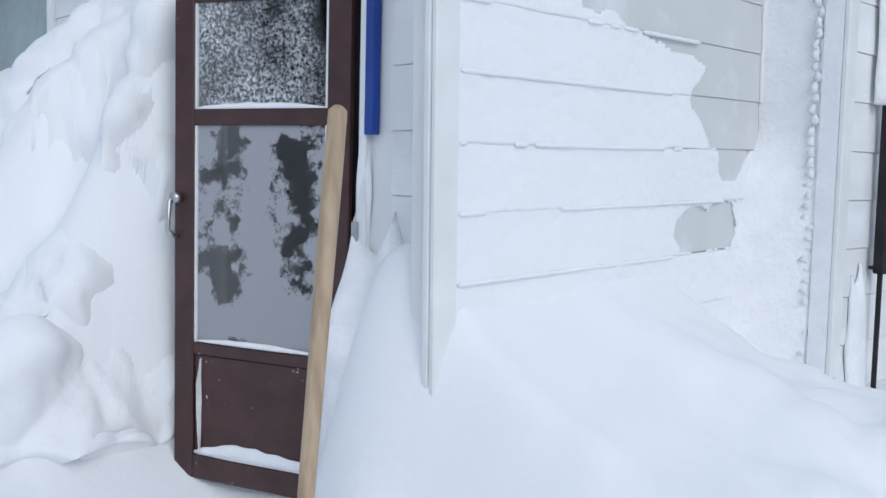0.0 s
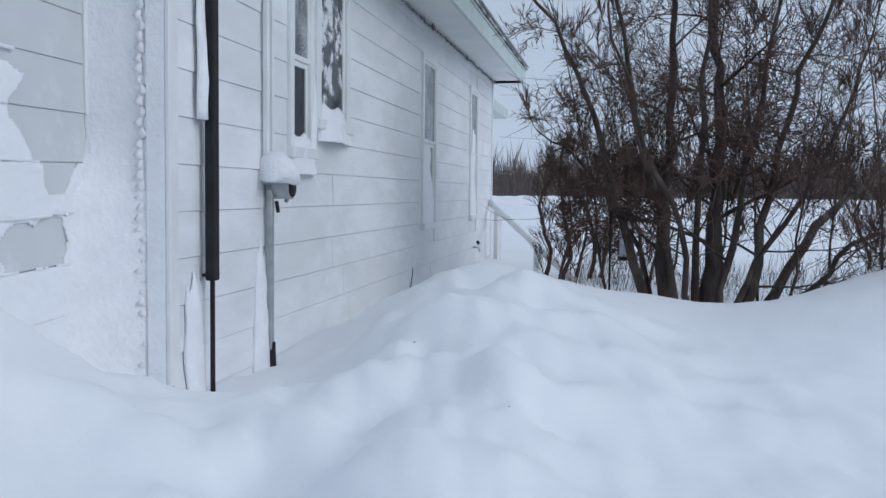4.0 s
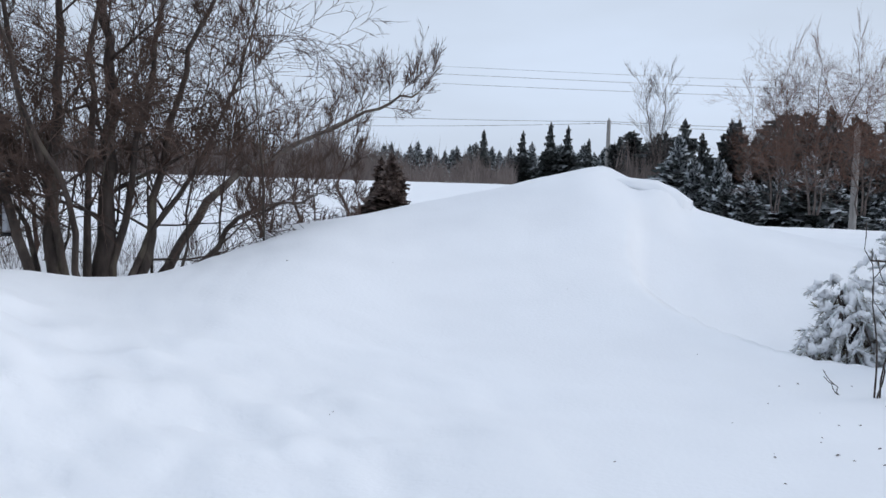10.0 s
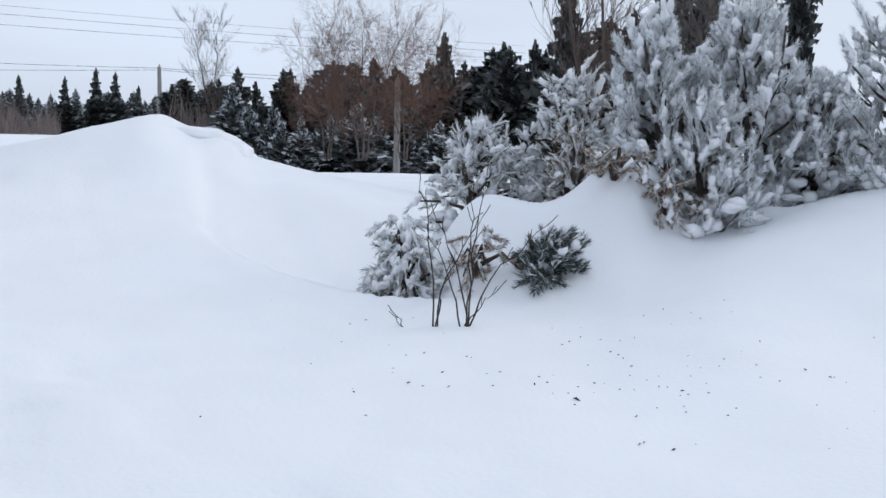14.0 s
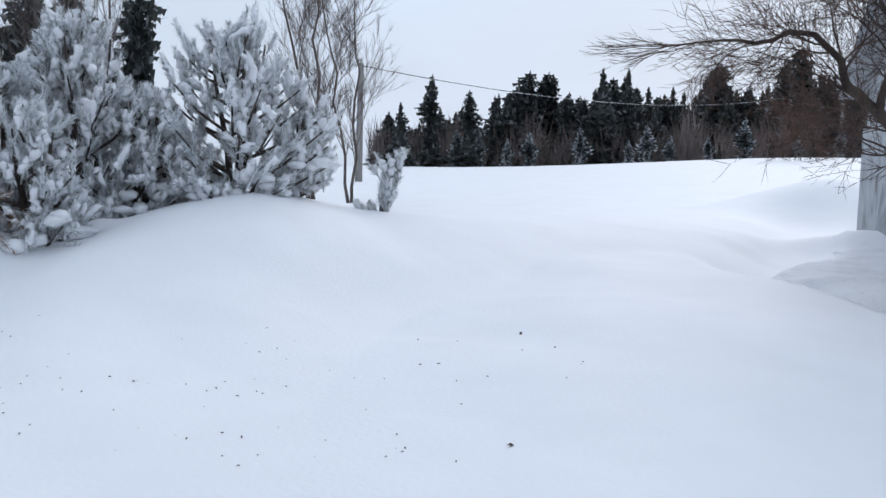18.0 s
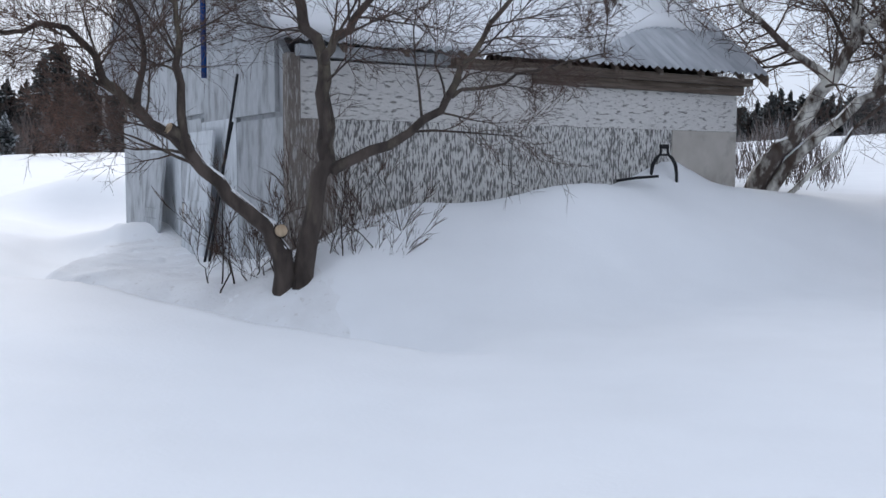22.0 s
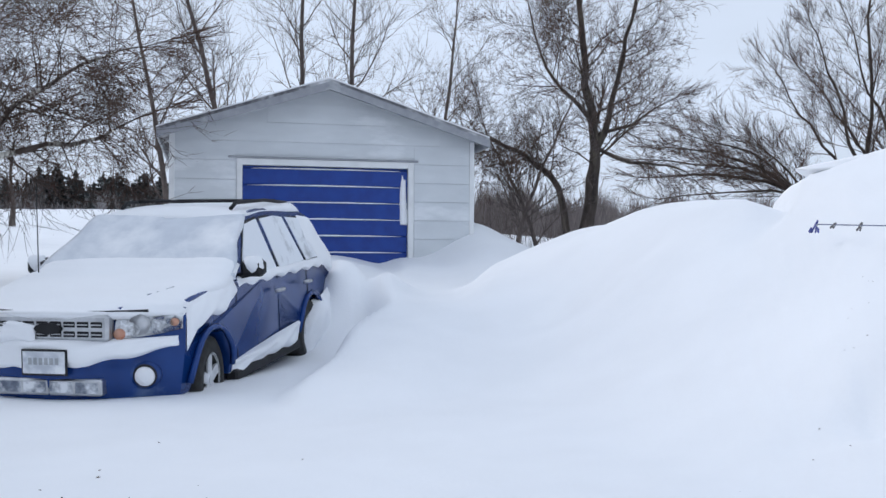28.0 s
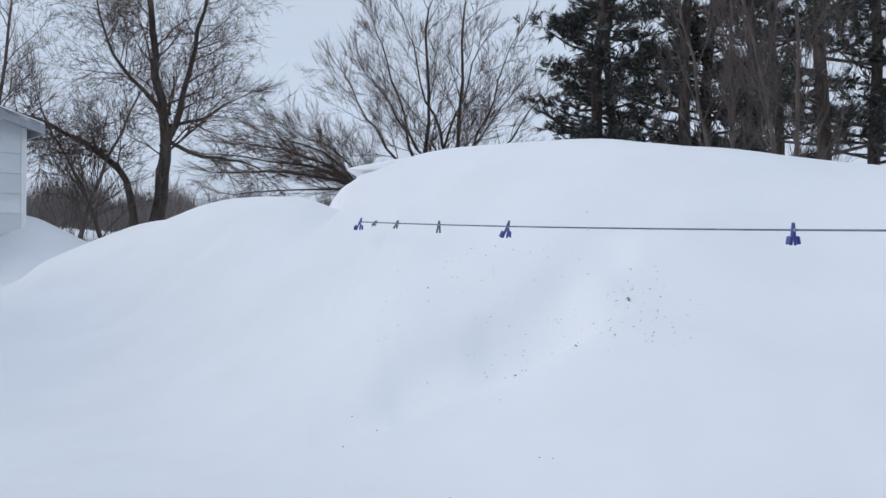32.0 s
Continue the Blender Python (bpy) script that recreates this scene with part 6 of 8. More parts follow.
def snow_patch(name, label, place, nu, nv, thick, seed):
    """Snow stuck to a panel: place(u, v) gives a point and the way out of the panel; its edges sink into the panel."""
    rng = random.Random(seed)
    v, f = [], []
    ph = rng.uniform(0, 6)
    for i in range(nu + 1):
        for j in range(nv + 1):
            u, w = i / nu, j / nv
            p, n = place(u, w)
            e = min(1.0, 5 * min(u, 1 - u), 4 * min(w, 1 - w))
            t = thick * (e ** 0.5) * (1 + 0.3 * math.sin(7 * u + 4 * w + ph) + 0.15 * math.sin(17 * u - 9 * w + ph)) - 0.012 * (e < 0.02) + rng.uniform(-0.0015, 0.0015)
            v.append(tuple(Vector(p) + Vector(n) * t))
    for i in range(nu):
        for j in range(nv):
            a = i * (nv + 1) + j
            f.append((a, a + 1, a + nv + 2, a + nv + 1))
    ob = from_arrays(name, v, f, M_SNOW, None, label, True)
    ob.matrix_world = CAR
    return tagged(ob, category="snow")


def on_front(y0, y1, low, high, x0=0.0):
    def place(u, w):
        y = y0 + (y1 - y0) * u
        z = float(np.interp(y, *low)) * (1 - w) + float(np.interp(y, *high)) * w + 0.012 * math.sin(19 * y) * (1 - w)
        k = 0.9 * abs(y) ** 1.4
        return (nose(float(np.interp(z, (0.46, 0.60, 0.70, 0.90, 1.0), (0.0, 0.01, -0.03, -0.05, -0.12))), y) + x0, y, z), Vector((1, math.copysign(k, y), 0.25)).normalized()
    return place


def on_side(x0, x1, low, high, sgn, half, sink=0.0):
    def place(u, w):
        x = x0 + (x1 - x0) * u
        z = float(np.interp(-x, *low)) * (1 - w) + float(np.interp(-x, *high)) * w + 0.015 * math.sin(15 * x) * (1 - w)
        return (x, sgn * (half(x, z) - sink), z), (0, sgn, 0.2)
    return place


def half_top(x):
    return half_cab(x, car_top(x)) + 0.01 if x < -1.25 else (0.87 if x < -0.5 else 0.86 - 0.16 * ((x + 0.5) / 0.47) ** 2)


snow_sheet("hood_snow", 0.0, -1.42, lambda x: 0.875 if x < -0.3 else 0.875 - 0.03 * (x + 0.3) / 0.3, lambda x: 0.05 + 0.06 * max(0, (-x - 0.6)), 1, "smooth snow blanket over the car's hood")
snow_sheet("windscreen_snow", -1.22, -2.04, lambda x: half_top(x) + 0.03, lambda x: 0.028, 2, "thin snow over the windscreen", fall_by=-0.02, mat=M_THIN_SNOW)
snow_sheet("car_roof_snow", -1.96, -4.06, lambda x: 0.645, lambda x: 0.05 + 0.02 * math.sin(x * 3), 3, "snow blanket on the car's roof")
snow_patch("bumper_snow", "packed snow lying along the bumper", on_front(-0.87, 0.84, ((-0.87, -0.5, -0.2, 0.2, 0.45, 0.84), (0.60, 0.59, 0.575, 0.60, 0.64, 0.72)), ((-0.87, 0.84), (0.80, 0.80))), 60, 12, 0.055, 4)
snow_patch("grille_snow", "snow packed over half of the grille", on_front(-0.86, -0.10, ((-0.86, -0.1), (0.76, 0.78)), ((-0.86, -0.4, -0.1), (0.99, 0.965, 0.90)), 0.05), 36, 14, 0.035, 5)
for sgn in (1, -1):
    snow_patch("fender_snow", "snow clinging along the car's front fender", on_side(-0.30, -1.36, ((0.30, 0.42, 0.56, 0.74, 1.0, 1.2, 1.36), (0.66, 0.80, 0.855, 0.875, 0.885, 0.95, 1.06)), ((0.3, 1.36), (1.03, 1.15)), sgn, half_low, 0.012), 40, 12, 0.04, 6)
    snow_patch("sill_snow", "snow ledge along the car's sill", on_side(AX_F - 0.44, AX_R + 0.42, ((1, 4), (0.33, 0.33)), ((1.1, 1.6, 2.3, 3.1), (0.43, 0.47, 0.52, 0.56)), sgn, half_low), 40, 10, 0.075, 7)
    snow_patch("quarter_snow", "snow plastered over the car's rear corner", on_side(-3.66, -4.40, ((3.66, 4.0, 4.4), (1.30, 1.05, 0.95)), ((3.66, 4.0, 4.4), (1.62, 1.60, 1.12)), sgn, lambda x, z: half_cab(x, z) + 0.005), 24, 14, 0.03, 8)
    snow_patch("tail_snow", "snow packed against the car's rear wheel", on_side(-3.30, -4.46, ((3, 5), (0.1, 0.1)), ((3.3, 3.6, 4.0, 4.46), (0.45, 0.70, 0.72, 0.85)), sgn, lambda x, z: 0.86), 30, 12, 0.10, 9)
    snow_patch("belt_snow", "thin snow along the car's window ledge", on_side(-1.40, -4.1, ((1, 5), (1.045, 1.045)), ((1, 5), (1.135, 1.145)), sgn, lambda x, z: 0.86 - 0.2 * max(0, z - 1.05)), 50, 6, 0.018, 10)

# ---------------------------------------------------------------- bare trees
def twig_arrays(pts, rad, v, f):
    """A thin three-sided twig, pointed at its end."""
    d = pts[-1] - pts[0]
    a = d.orthogonal().normalized()
    b = d.cross(a).normalized()
    ring = (a, a * -0.5 + b * 0.866, a * -0.5 - b * 0.866)
    n0 = len(v)
    for p, r in zip(pts[:-1], rad):
        v += [tuple(p + o * r) for o in ring]
    v.append(tuple(pts[-1]))
    m = len(pts) - 1
    for i in range(m - 1):
        for k in range(3):
            q, k2 = n0 + 3 * i, (k + 1) % 3
            f.append((q + k, q + k2, q + 3 + k2, q + 3 + k))
    q = n0 + 3 * (m - 1)
    f += [(q, q + 1, q + 3), (q + 1, q + 2, q + 3), (q + 2, q, q + 3)]


class Limbs:
    """Collects the branches of one tree: stems, branches and twigs as lists of (points, radii)."""

    def __init__(self, seed, girth=1.0, fine=0.0034):
        self.rng = random.Random(seed)
        self.girth, self.fine = girth, fine
        self.stems, self.branches, self.twigs = [], [], []

    def curve(self, pts, steps=3):
        """A rounder line through the points."""
        p = [Vector(q) for q in pts]
        out = [p[0]]
        for i in range(len(p) - 1):
            a, b, c, d = p[max(i - 1, 0)], p[i], p[i + 1], p[min(i + 2, len(p) - 1)]
            for k in range(1, steps + 1):
                t = k / steps
                out.append(0.5 * ((2 * b) + (c - a) * t + (2 * a - 5 * b + 4 * c - d) * t * t + (3 * b - a - 3 * c + d) * t ** 3))
        return out

    def stem(self, r0, pts, tip=0.25, kids=10, length=1.2, spread=55, up=0.25, deep=3, start=0.25, wiggle=0.02):
        line = self.curve(pts)
        n = len(line)
        r0 *= self.girth
        line = [line[0]] + [p + Vector([self.rng.gauss(0, wiggle) for _ in range(3)]) for p in line[1:]]
        rad = [r0 * (1 - (1 - tip) * (i / (n - 1)) ** 0.8) * self.rng.uniform(0.94, 1.08) for i in range(n)]
        rad[0] *= 1.15
        self.stems.append((line, rad))
        for k in range(kids):
            f = start + (1 - start) * (k + self.rng.random()) / kids
            i = min(int(f * (n - 1)), n - 2)
            p = line[i].lerp(line[i + 1], f * (n - 1) - i)
            self.shoot(p, (line[i + 1] - line[i]).normalized(), length * (1.15 - 0.5 * f) * self.rng.uniform(0.6, 1.25), rad[i] * 0.36, spread, up, deep, 1)
        self.shoot(line[-1], (line[-1] - line[-2]).normalized(), length * 0.7, rad[-1], 12, up, deep, 1)
        return self

    def shoot(self, p, along, length, r, spread, up, deep, level):
        rng = self.rng
        side = along.orthogonal().normalized()
        side.rotate(Matrix.Rotation(rng.uniform(0, 2 * math.pi), 3, along))
        d = (along * math.cos(radians(spread)) + side * math.sin(radians(spread) * rng.uniform(0.7, 1.2))).normalized()
        d = (d + Vector((0, 0, up * rng.uniform(0.3, 1.3)))).normalized()
        r = max(min(r, length * 0.016), self.fine)
        n = 5 if level == 1 else (4 if level == 2 else 2)
        pts, rad = [Vector(p)], [r]
        for i in range(n):
            d = (d + Vector([rng.gauss(0, 0.11) for _ in range(3)]) + Vector((0, 0, up * 0.12))).normalized()
            pts.append(pts[-1] + d * length / n)
            rad.append(max(r * (1 - 0.8 * (i + 1) / n), self.fine * 0.75))
        (self.branches if level == 1 else self.twigs).append((pts, rad))
        if level >= deep:
            return
        for k in range(10 if level == 1 else (7 if level == 2 else 2)):
            f = rng.uniform(0.22, 1.0)
            i = min(int(f * n), n - 1)
            self.shoot(pts[i].lerp(pts[i + 1], f * n - i), (pts[i + 1] - pts[i]).normalized(), length * rng.uniform(0.36, 0.72), rad[i] * 0.6, spread * 0.85, up, deep, level + 1)

    def build(self, name, label, bark, twig, group="", crown=None):
        root = empty(name)
        base = self.stems[0][0][0]
        root.location = base
        inv = Matrix.Translation(-base)
        tagged(root, label, "tree", group)
        for line, rad in self.stems:
            v, f = [], []
            tube_arrays([inv @ p for p in line], rad, 9 if rad[0] > 0.05 else 6, v, f)
            from_arrays("trunk" if rad[0] > 0.09 else "limb", v, f, bark, root, "", True)
        v, f = [], []
        for line, rad in self.branches:
            tube_arrays([inv @ p for p in line], rad, 5, v, f, False)
        tagged(from_arrays("limb_crown", v, f, crown or bark, root, "", True), kind="stuff")
        if self.twigs:
            v, f = [], []
            for line, rad in self.twigs:
                twig_arrays([p - base for p in line], rad, v, f)
            tw = from_arrays("twig_crown", v, f, twig, root, "fine bare twigs")
            tagged(tw, kind="stuff")
        return root

    def snow_on(self, root, which, width=0.6, start=0.0, end=1.0, lift=0.55):
        """Snow lying along the upper side of some stems."""
        base = root.location
        for k in which:
            line, rad = self.stems[k]
            a, b = int(start * (len(line) - 1)), int(end * (len(line) - 1))
            v, f = [], []
            tube_arrays([p - base + Vector((0, 0, r * lift)) for p, r in zip(line[a:b + 1], rad[a:b + 1])], [r * width * self.rng.uniform(0.75, 1.1) for r in rad[a:b + 1]], 7, v, f)
            from_arrays("limb_snow", v, f, M_SNOW_CRUST, root, "snow along the limb", True)


M_BARK_S = mixed("snow_plastered_bark", (0.085, 0.065, 0.055), (0.68, 0.66, 0.60), 2.6, 0.44, 0.54, rough=(0.9, 0.8), bump=0.8, bump_scale=24, stretch=(1, 1, 0.5), a_var=0.03)
# willow clump past the house
t1 = Limbs(11, 0.5, 0.0033)
W_ = dict(kids=13, length=1.2, spread=62, up=0.06, deep=4, start=0.12)
t1.stem(0.19, [(7.50, 6.00, 0.40), (7.60, 6.02, 1.11), (7.70, 6.06, 1.77), (7.76, 6.14, 2.49), (7.80, 6.26, 3.21), (7.74, 6.33, 4.8)], **W_)
t1.stem(0.15, [(7.03, 6.09, 0.42), (7.08, 6.18, 1.12), (7.24, 6.30, 1.75), (7.43, 6.40, 2.47), (7.55, 6.55, 3.31), (7.49, 6.62, 4.6)], **W_)
t1.stem(0.10, [(6.83, 6.16, 0.45), (6.71, 6.30, 1.12), (6.67, 6.48, 1.63), (6.65, 6.64, 2.25), (6.45, 6.84, 2.84), (6.19, 7.07, 3.4)], **{**W_, "length": 0.5, "kids": 11})
t1.stem(0.11, [(7.86, 5.69, 0.40), (8.64, 5.79, 1.04), (9.80, 6.01, 1.49), (11.24, 6.12, 1.86), (12.65, 6.00, 2.30), (13.42, 5.74, 2.59), (13.95, 5.52, 2.79)], kids=18, length=0.72, spread=50, up=0.35, deep=4, start=0.35)
t1.stem(0.10, [(7.66, 5.78, 0.40), (7.95, 5.73, 1.23), (8.17, 5.77, 1.96), (8.45, 5.71, 2.71), (8.77, 5.59, 3.43), (8.92, 5.35, 4.2)], **W_)
t1.stem(0.08, [(7.55, 5.77, 0.40), (7.81, 5.76, 0.90), (8.30, 5.58, 1.51), (8.73, 5.46, 2.27), (9.02, 5.38, 2.93)], **W_)
t1.stem(0.07, [(7.08, 5.87, 0.42), (6.86, 5.83, 1.24), (6.60, 5.98, 1.93), (6.37, 6.07, 2.59), (6.27, 6.18, 3.25)], **{**W_, "length": 0.5, "kids": 13})
t1.stem(0.07, [(7.85, 5.52, 0.40), (8.35, 5.32, 0.82), (8.78, 5.19, 1.12), (9.36, 4.97, 1.24), (9.80, 5.00, 1.36)], kids=9, length=0.8, spread=55, up=0.2, deep=3)
t1.stem(0.06, [(7.03, 6.24, 0.42), (7.00, 6.42, 1.01), (6.96, 6.61, 1.32), (6.70, 6.87, 1.79), (6.40, 7.15, 2.09)], **{**W_, "length": 0.4, "kids": 9})
for dx, dy, tx, ty, h_ in ((-0.05, 0.10, 0.35, 0.15, 4.4), (0.10, -0.05, 0.75, -0.20, 4.0), (-0.28, 0.12, -0.60, 0.45, 3.8)):
    b0 = Vector((7.42 + dx, 5.95 + dy, 0.40))
    lean = Vector((tx, ty, 0))
    t1.stem(0.085, [b0, b0 + lean * 0.25 + Vector((0, 0, h_ * 0.25)), b0 + lean * 0.55 + Vector((0, 0, h_ * 0.5)), b0 + lean * 0.8 + Vector((0, 0, h_ * 0.75)), b0 + lean + Vector((0, 0, h_))], **{**W_, "kids": 7, "length": 0.95, "deep": 3})
for i in range(9):
    a = 45 + i * 1.9
    b0 = polar(a + t1.rng.uniform(-1, 1), 9.6 + t1.rng.uniform(-0.3, 0.8), 0.4)
    lean = Vector((t1.rng.uniform(-0.5, 0.5), t1.rng.uniform(-0.4, 0.4), 0))
    t1.stem(0.035, [b0, b0 + lean * 0.3 + Vector((0, 0, 0.7)), b0 + lean + Vector((0, 0, 1.6)), b0 + lean * 2 + Vector((0, 0, 2.6))], kids=7, length=0.6, spread=42, up=0.4, deep=3)
t1.build("willow_tree", "large bare many-stemmed willow tree in deep snow", M_BARK, M_TWIG)

# thin saplings beside the house's far end
for i, (az_, d_, h_) in enumerate(((42.4, 12.0, 1.5), (43.4, 12.5, 2.0), (44.9, 13.0, 1.7), (47.5, 12.2, 1.6), (59.5, 12.5, 1.4), (62, 13, 1.3), (64.5, 14, 1.5))):
    t2 = Limbs(40 + i)
    b0 = polar(az_, d_, 0.3)
    t2.stem(0.035, [b0, b0 + Vector((0.1, 0.0, h_ * 0.35)), b0 + Vector((0.05, 0.15, h_ * 0.7)), b0 + Vector((0.2, 0.1, h_))], kids=9, length=0.45, spread=45, up=0.35, deep=3, start=0.1)
    t2.stem(0.028, [b0 + Vector((0.15, 0, 0)), b0 + Vector((0.4, 0.0, h_ * 0.35)), b0 + Vector((0.45, 0.1, h_ * 0.8))], kids=7, length=0.4, spread=45, up=0.3, deep=3, start=0.1)
    t2.build("bare_shrub", "thin bare brown shrub standing in snow", M_TWIG, M_TWIG, "shrubs beyond the yard")

# apple tree in front of the shed
t3 = Limbs(23, 0.66, 0.0020)
A_ = dict(kids=14, length=1.05, spread=50, up=0.0, deep=4, start=0.2)
t3.stem(0.135, [(2.36, -7.54, 0.45), (2.41, -7.52, 0.86), (2.51, -7.49, 1.06), (2.77, -7.40, 1.33), (3.04, -7.29, 1.66), (3.38, -7.14, 1.97), (3.57, -7.05, 2.19), (3.70, -6.98, 2.43), (4.05, -6.78, 2.55), (4.34, -6.60, 2.50)], tip=0.12, kids=20, length=0.88, spread=50, up=0.05, deep=4, start=0.4)
t3.stem(0.13, [(2.25, -7.57, 0.52), (2.17, -7.60, 1.17), (2.06, -7.63, 1.57), (2.08, -7.62, 1.96), (2.08, -7.62, 2.35), (2.23, -7.58, 2.74), (2.43, -7.52, 3.09), (2.56, -7.47, 3.5)], tip=0.35, **{**A_, "start": 0.5})
t3.stem(0.06, [(3.04, -7.29, 1.66), (3.09, -7.27, 2.15), (3.11, -7.26, 2.54), (3.21, -7.22, 2.88), (3.25, -7.20, 3.4)], **A_)
t3.stem(0.045, [(3.38, -7.14, 1.97), (3.31, -7.17, 2.41), (3.41, -7.13, 2.75), (3.56, -7.05, 3.3)], **A_)
t3.stem(0.07, [(2.04, -7.64, 1.52), (1.60, -7.74, 1.74), (1.22, -7.80, 1.99), (1.02, -7.83, 2.28), (0.90, -7.85, 2.53), (0.58, -7.88, 2.93), (0.31, -7.89, 3.3)], **A_)
t3.stem(0.07, [(2.08, -7.62, 2.35), (1.98, -7.65, 2.52), (1.77, -7.70, 2.78), (1.54, -7.75, 3.07), (1.35, -7.78, 3.5)], **A_)
t3.stem(0.03, [(1.12, -7.82, 2.09), (0.73, -7.87, 2.17), (0.30, -7.89, 2.34), (-0.08, -7.90, 2.44)], **{**A_, "kids": 7, "length": 0.5})
t3.stem(0.06, [(2.08, -7.62, 1.60), (2.02, -7.58, 1.85), (2.05, -7.60, 2.05)], tip=0.7, kids=2, length=0.3, deep=2)
apple = t3.build("apple_tree", "old bare apple tree with sawn limb ends", M_BARK, M_TWIG)
t3.snow_on(apple, (0,), 0.7, 0.1, 0.55)
for c, n_ in (((2.40, -7.50, 1.05), (-0.35, 0.9, 0.15)), ((3.13, -7.22, 1.80), (0.5, 0.7, 0.5))):
    c, n_ = Vector(c), Vector(n_).normalized()
    st = tube("sawn_stub", [c - n_ * 0.12 - apple.location, c + n_ * 0.05 - apple.location], [0.055, 0.052], 10, M_BARK, apple)
    cut = tube("sawn_face", [c + n_ * 0.0505 - apple.location, c + n_ * 0.056 - apple.location], [0.049, 0.048], 12, M_WOODP, apple, "pale freshly sawn wood")
# suckers and dry stalks round its foot
for i in range(26):
    t4 = Limbs(70 + i, 1.0, 0.0022)
    a = polar(158.5 + i * 0.42 + t4.rng.uniform(-0.5, 0.5), 8.1 + 0.6 * t4.rng.random(), 0.5)
    h_ = t4.rng.uniform(0.3, 1.0)
    t4.stem(0.009, [a, a + Vector((t4.rng.uniform(-0.1, 0.1), 0.02, h_ * 0.5)), a + Vector((t4.rng.uniform(-0.25, 0.25), 0.0, h_))], kids=5, length=0.35, spread=40, up=0.3, deep=2)
    t4.build("dry_sapling", "thin dark leafless sapling at the apple tree's foot", M_BARK, M_TWIG, "saplings by the shed")

# big leaning tree past the shed
t5 = Limbs(31, 0.60)
B_ = dict(kids=20, length=1.4, spread=62, up=0.0, deep=4, start=0.15)
t5.stem(0.23, [(-1.89, -12.46, 1.1), (-2.18, -12.41, 1.65), (-2.50, -12.35, 2.07), (-2.79, -12.29, 2.59), (-3.02, -12.23, 3.04), (-3.09, -12.22, 3.73), (-3.02, -12.23, 4.8)], **{**B_, "start": 0.45})
t5.stem(0.16, [(-2.08, -12.43, 1.1), (-2.37, -12.37, 1.62), (-2.76, -12.29, 2.01), (-3.29, -12.16, 2.43), (-4.08, -11.92, 2.52), (-4.93, -11.60, 2.73), (-5.63, -11.27, 2.97)], tip=0.2, **{**B_, "start": 0.5, "length": 1.2})
t5.stem(0.065, [(-2.24, -12.40, 1.1), (-2.89, -12.26, 1.77), (-3.45, -12.12, 2.44), (-3.68, -12.05, 2.79)], kids=5, length=0.8, spread=50, up=0.2, deep=3, start=0.6)
t5.stem(0.10, [(-3.02, -12.23, 3.04), (-3.48, -12.11, 3.41), (-4.07, -11.92, 3.85), (-4.59, -11.73, 4.49)], **B_)
t5.stem(0.10, [(-2.79, -12.29, 2.59), (-2.37, -12.37, 2.95), (-1.99, -12.44, 3.33), (-1.55, -12.50, 3.77), (-1.24, -12.54, 4.27)], **B_)
t5.stem(0.09, [(-3.29, -12.16, 2.43), (-3.48, -12.11, 3.13), (-3.68, -12.05, 3.76), (-3.94, -11.97, 4.47)], **B_)
t5.stem(0.08, [(-4.08, -11.92, 2.52), (-4.60, -11.73, 3.16), (-5.12, -11.51, 3.60), (-5.62, -11.27, 3.96)], **{**B_, "length": 1.2})
leaning = t5.build("leaning_tree", "gnarled leaning bare tree with snow plastered along its trunk", M_BARK_S, M_TWIG, crown=M_BARK)
t5.snow_on(leaning, (0, 1, 2), 0.75, 0.0, 0.5, 0.45)

# small field trees behind the car, hazed by distance
for az_, d_, h_ in ((197.2, 30, 2.6), (201.3, 42, 2.6)):
    t6 = Limbs(int(az_))
    b0 = polar(az_, d_, float(snow_height(np.array(polar(az_, d_).x), np.array(polar(az_, d_).y))) - 0.1)
    t6.stem(0.13, [b0, b0 + Vector((0, 0, h_ * 0.4)), b0 + Vector((0.1, 0, h_ * 0.8)), b0 + Vector((0, 0.1, h_ * 1.3))], kids=16, length=1.9, spread=75, up=0.0, deep=3, start=0.35)
    ft = t6.build("field_tree", "small bare tree alone in the snowy field", M_BARKG, M_TWIGG, "trees in the field")
    t6.snow_on(ft, (0,), 0.8, 0.0, 0.6, 0.3)

# trees right of the garage
t7 = Limbs(52, 0.62)
C_ = dict(kids=16, length=1.55, spread=58, up=0.1, deep=4)
t7.stem(0.28, [(-16.78, -12.63, 1.6), (-16.89, -12.47, 3.08), (-16.92, -12.44, 3.80), (-16.82, -12.58, 5.12), (-16.74, -12.68, 6.44), (-16.65, -12.80, 8.4)], tip=0.2, **{**C_, "kids": 22})
t7.stem(0.14, [(-16.89, -12.47, 3.60), (-17.09, -12.21, 4.40), (-17.22, -12.01, 5.36), (-17.36, -11.82, 6.44), (-17.55, -11.53, 7.63)], **C_)
t7.stem(0.15, [(-16.63, -12.82, 1.6), (-16.46, -13.05, 2.95), (-16.06, -13.53, 3.53), (-15.50, -14.16, 4.02), (-14.76, -14.94, 4.30)], **{**C_, "up": -0.15, "length": 1.6})
t7.stem(0.09, [(-16.86, -12.52, 4.40), (-16.51, -12.98, 5.00), (-16.21, -13.35, 5.83), (-16.05, -13.54, 6.91)], **C_)
t7.stem(0.08, [(-16.92, -12.44, 3.80), (-17.37, -11.81, 3.44), (-17.76, -11.21, 3.38), (-18.01, -10.80, 3.19)], kids=9, length=1.0, spread=50, up=-0.1, deep=3)
t7.stem(0.08, [(-16.92, -12.44, 4.04), (-17.36, -11.81, 4.28), (-17.69, -11.31, 4.63)], kids=9, length=1.2, spread=50, up=0.0, deep=3)
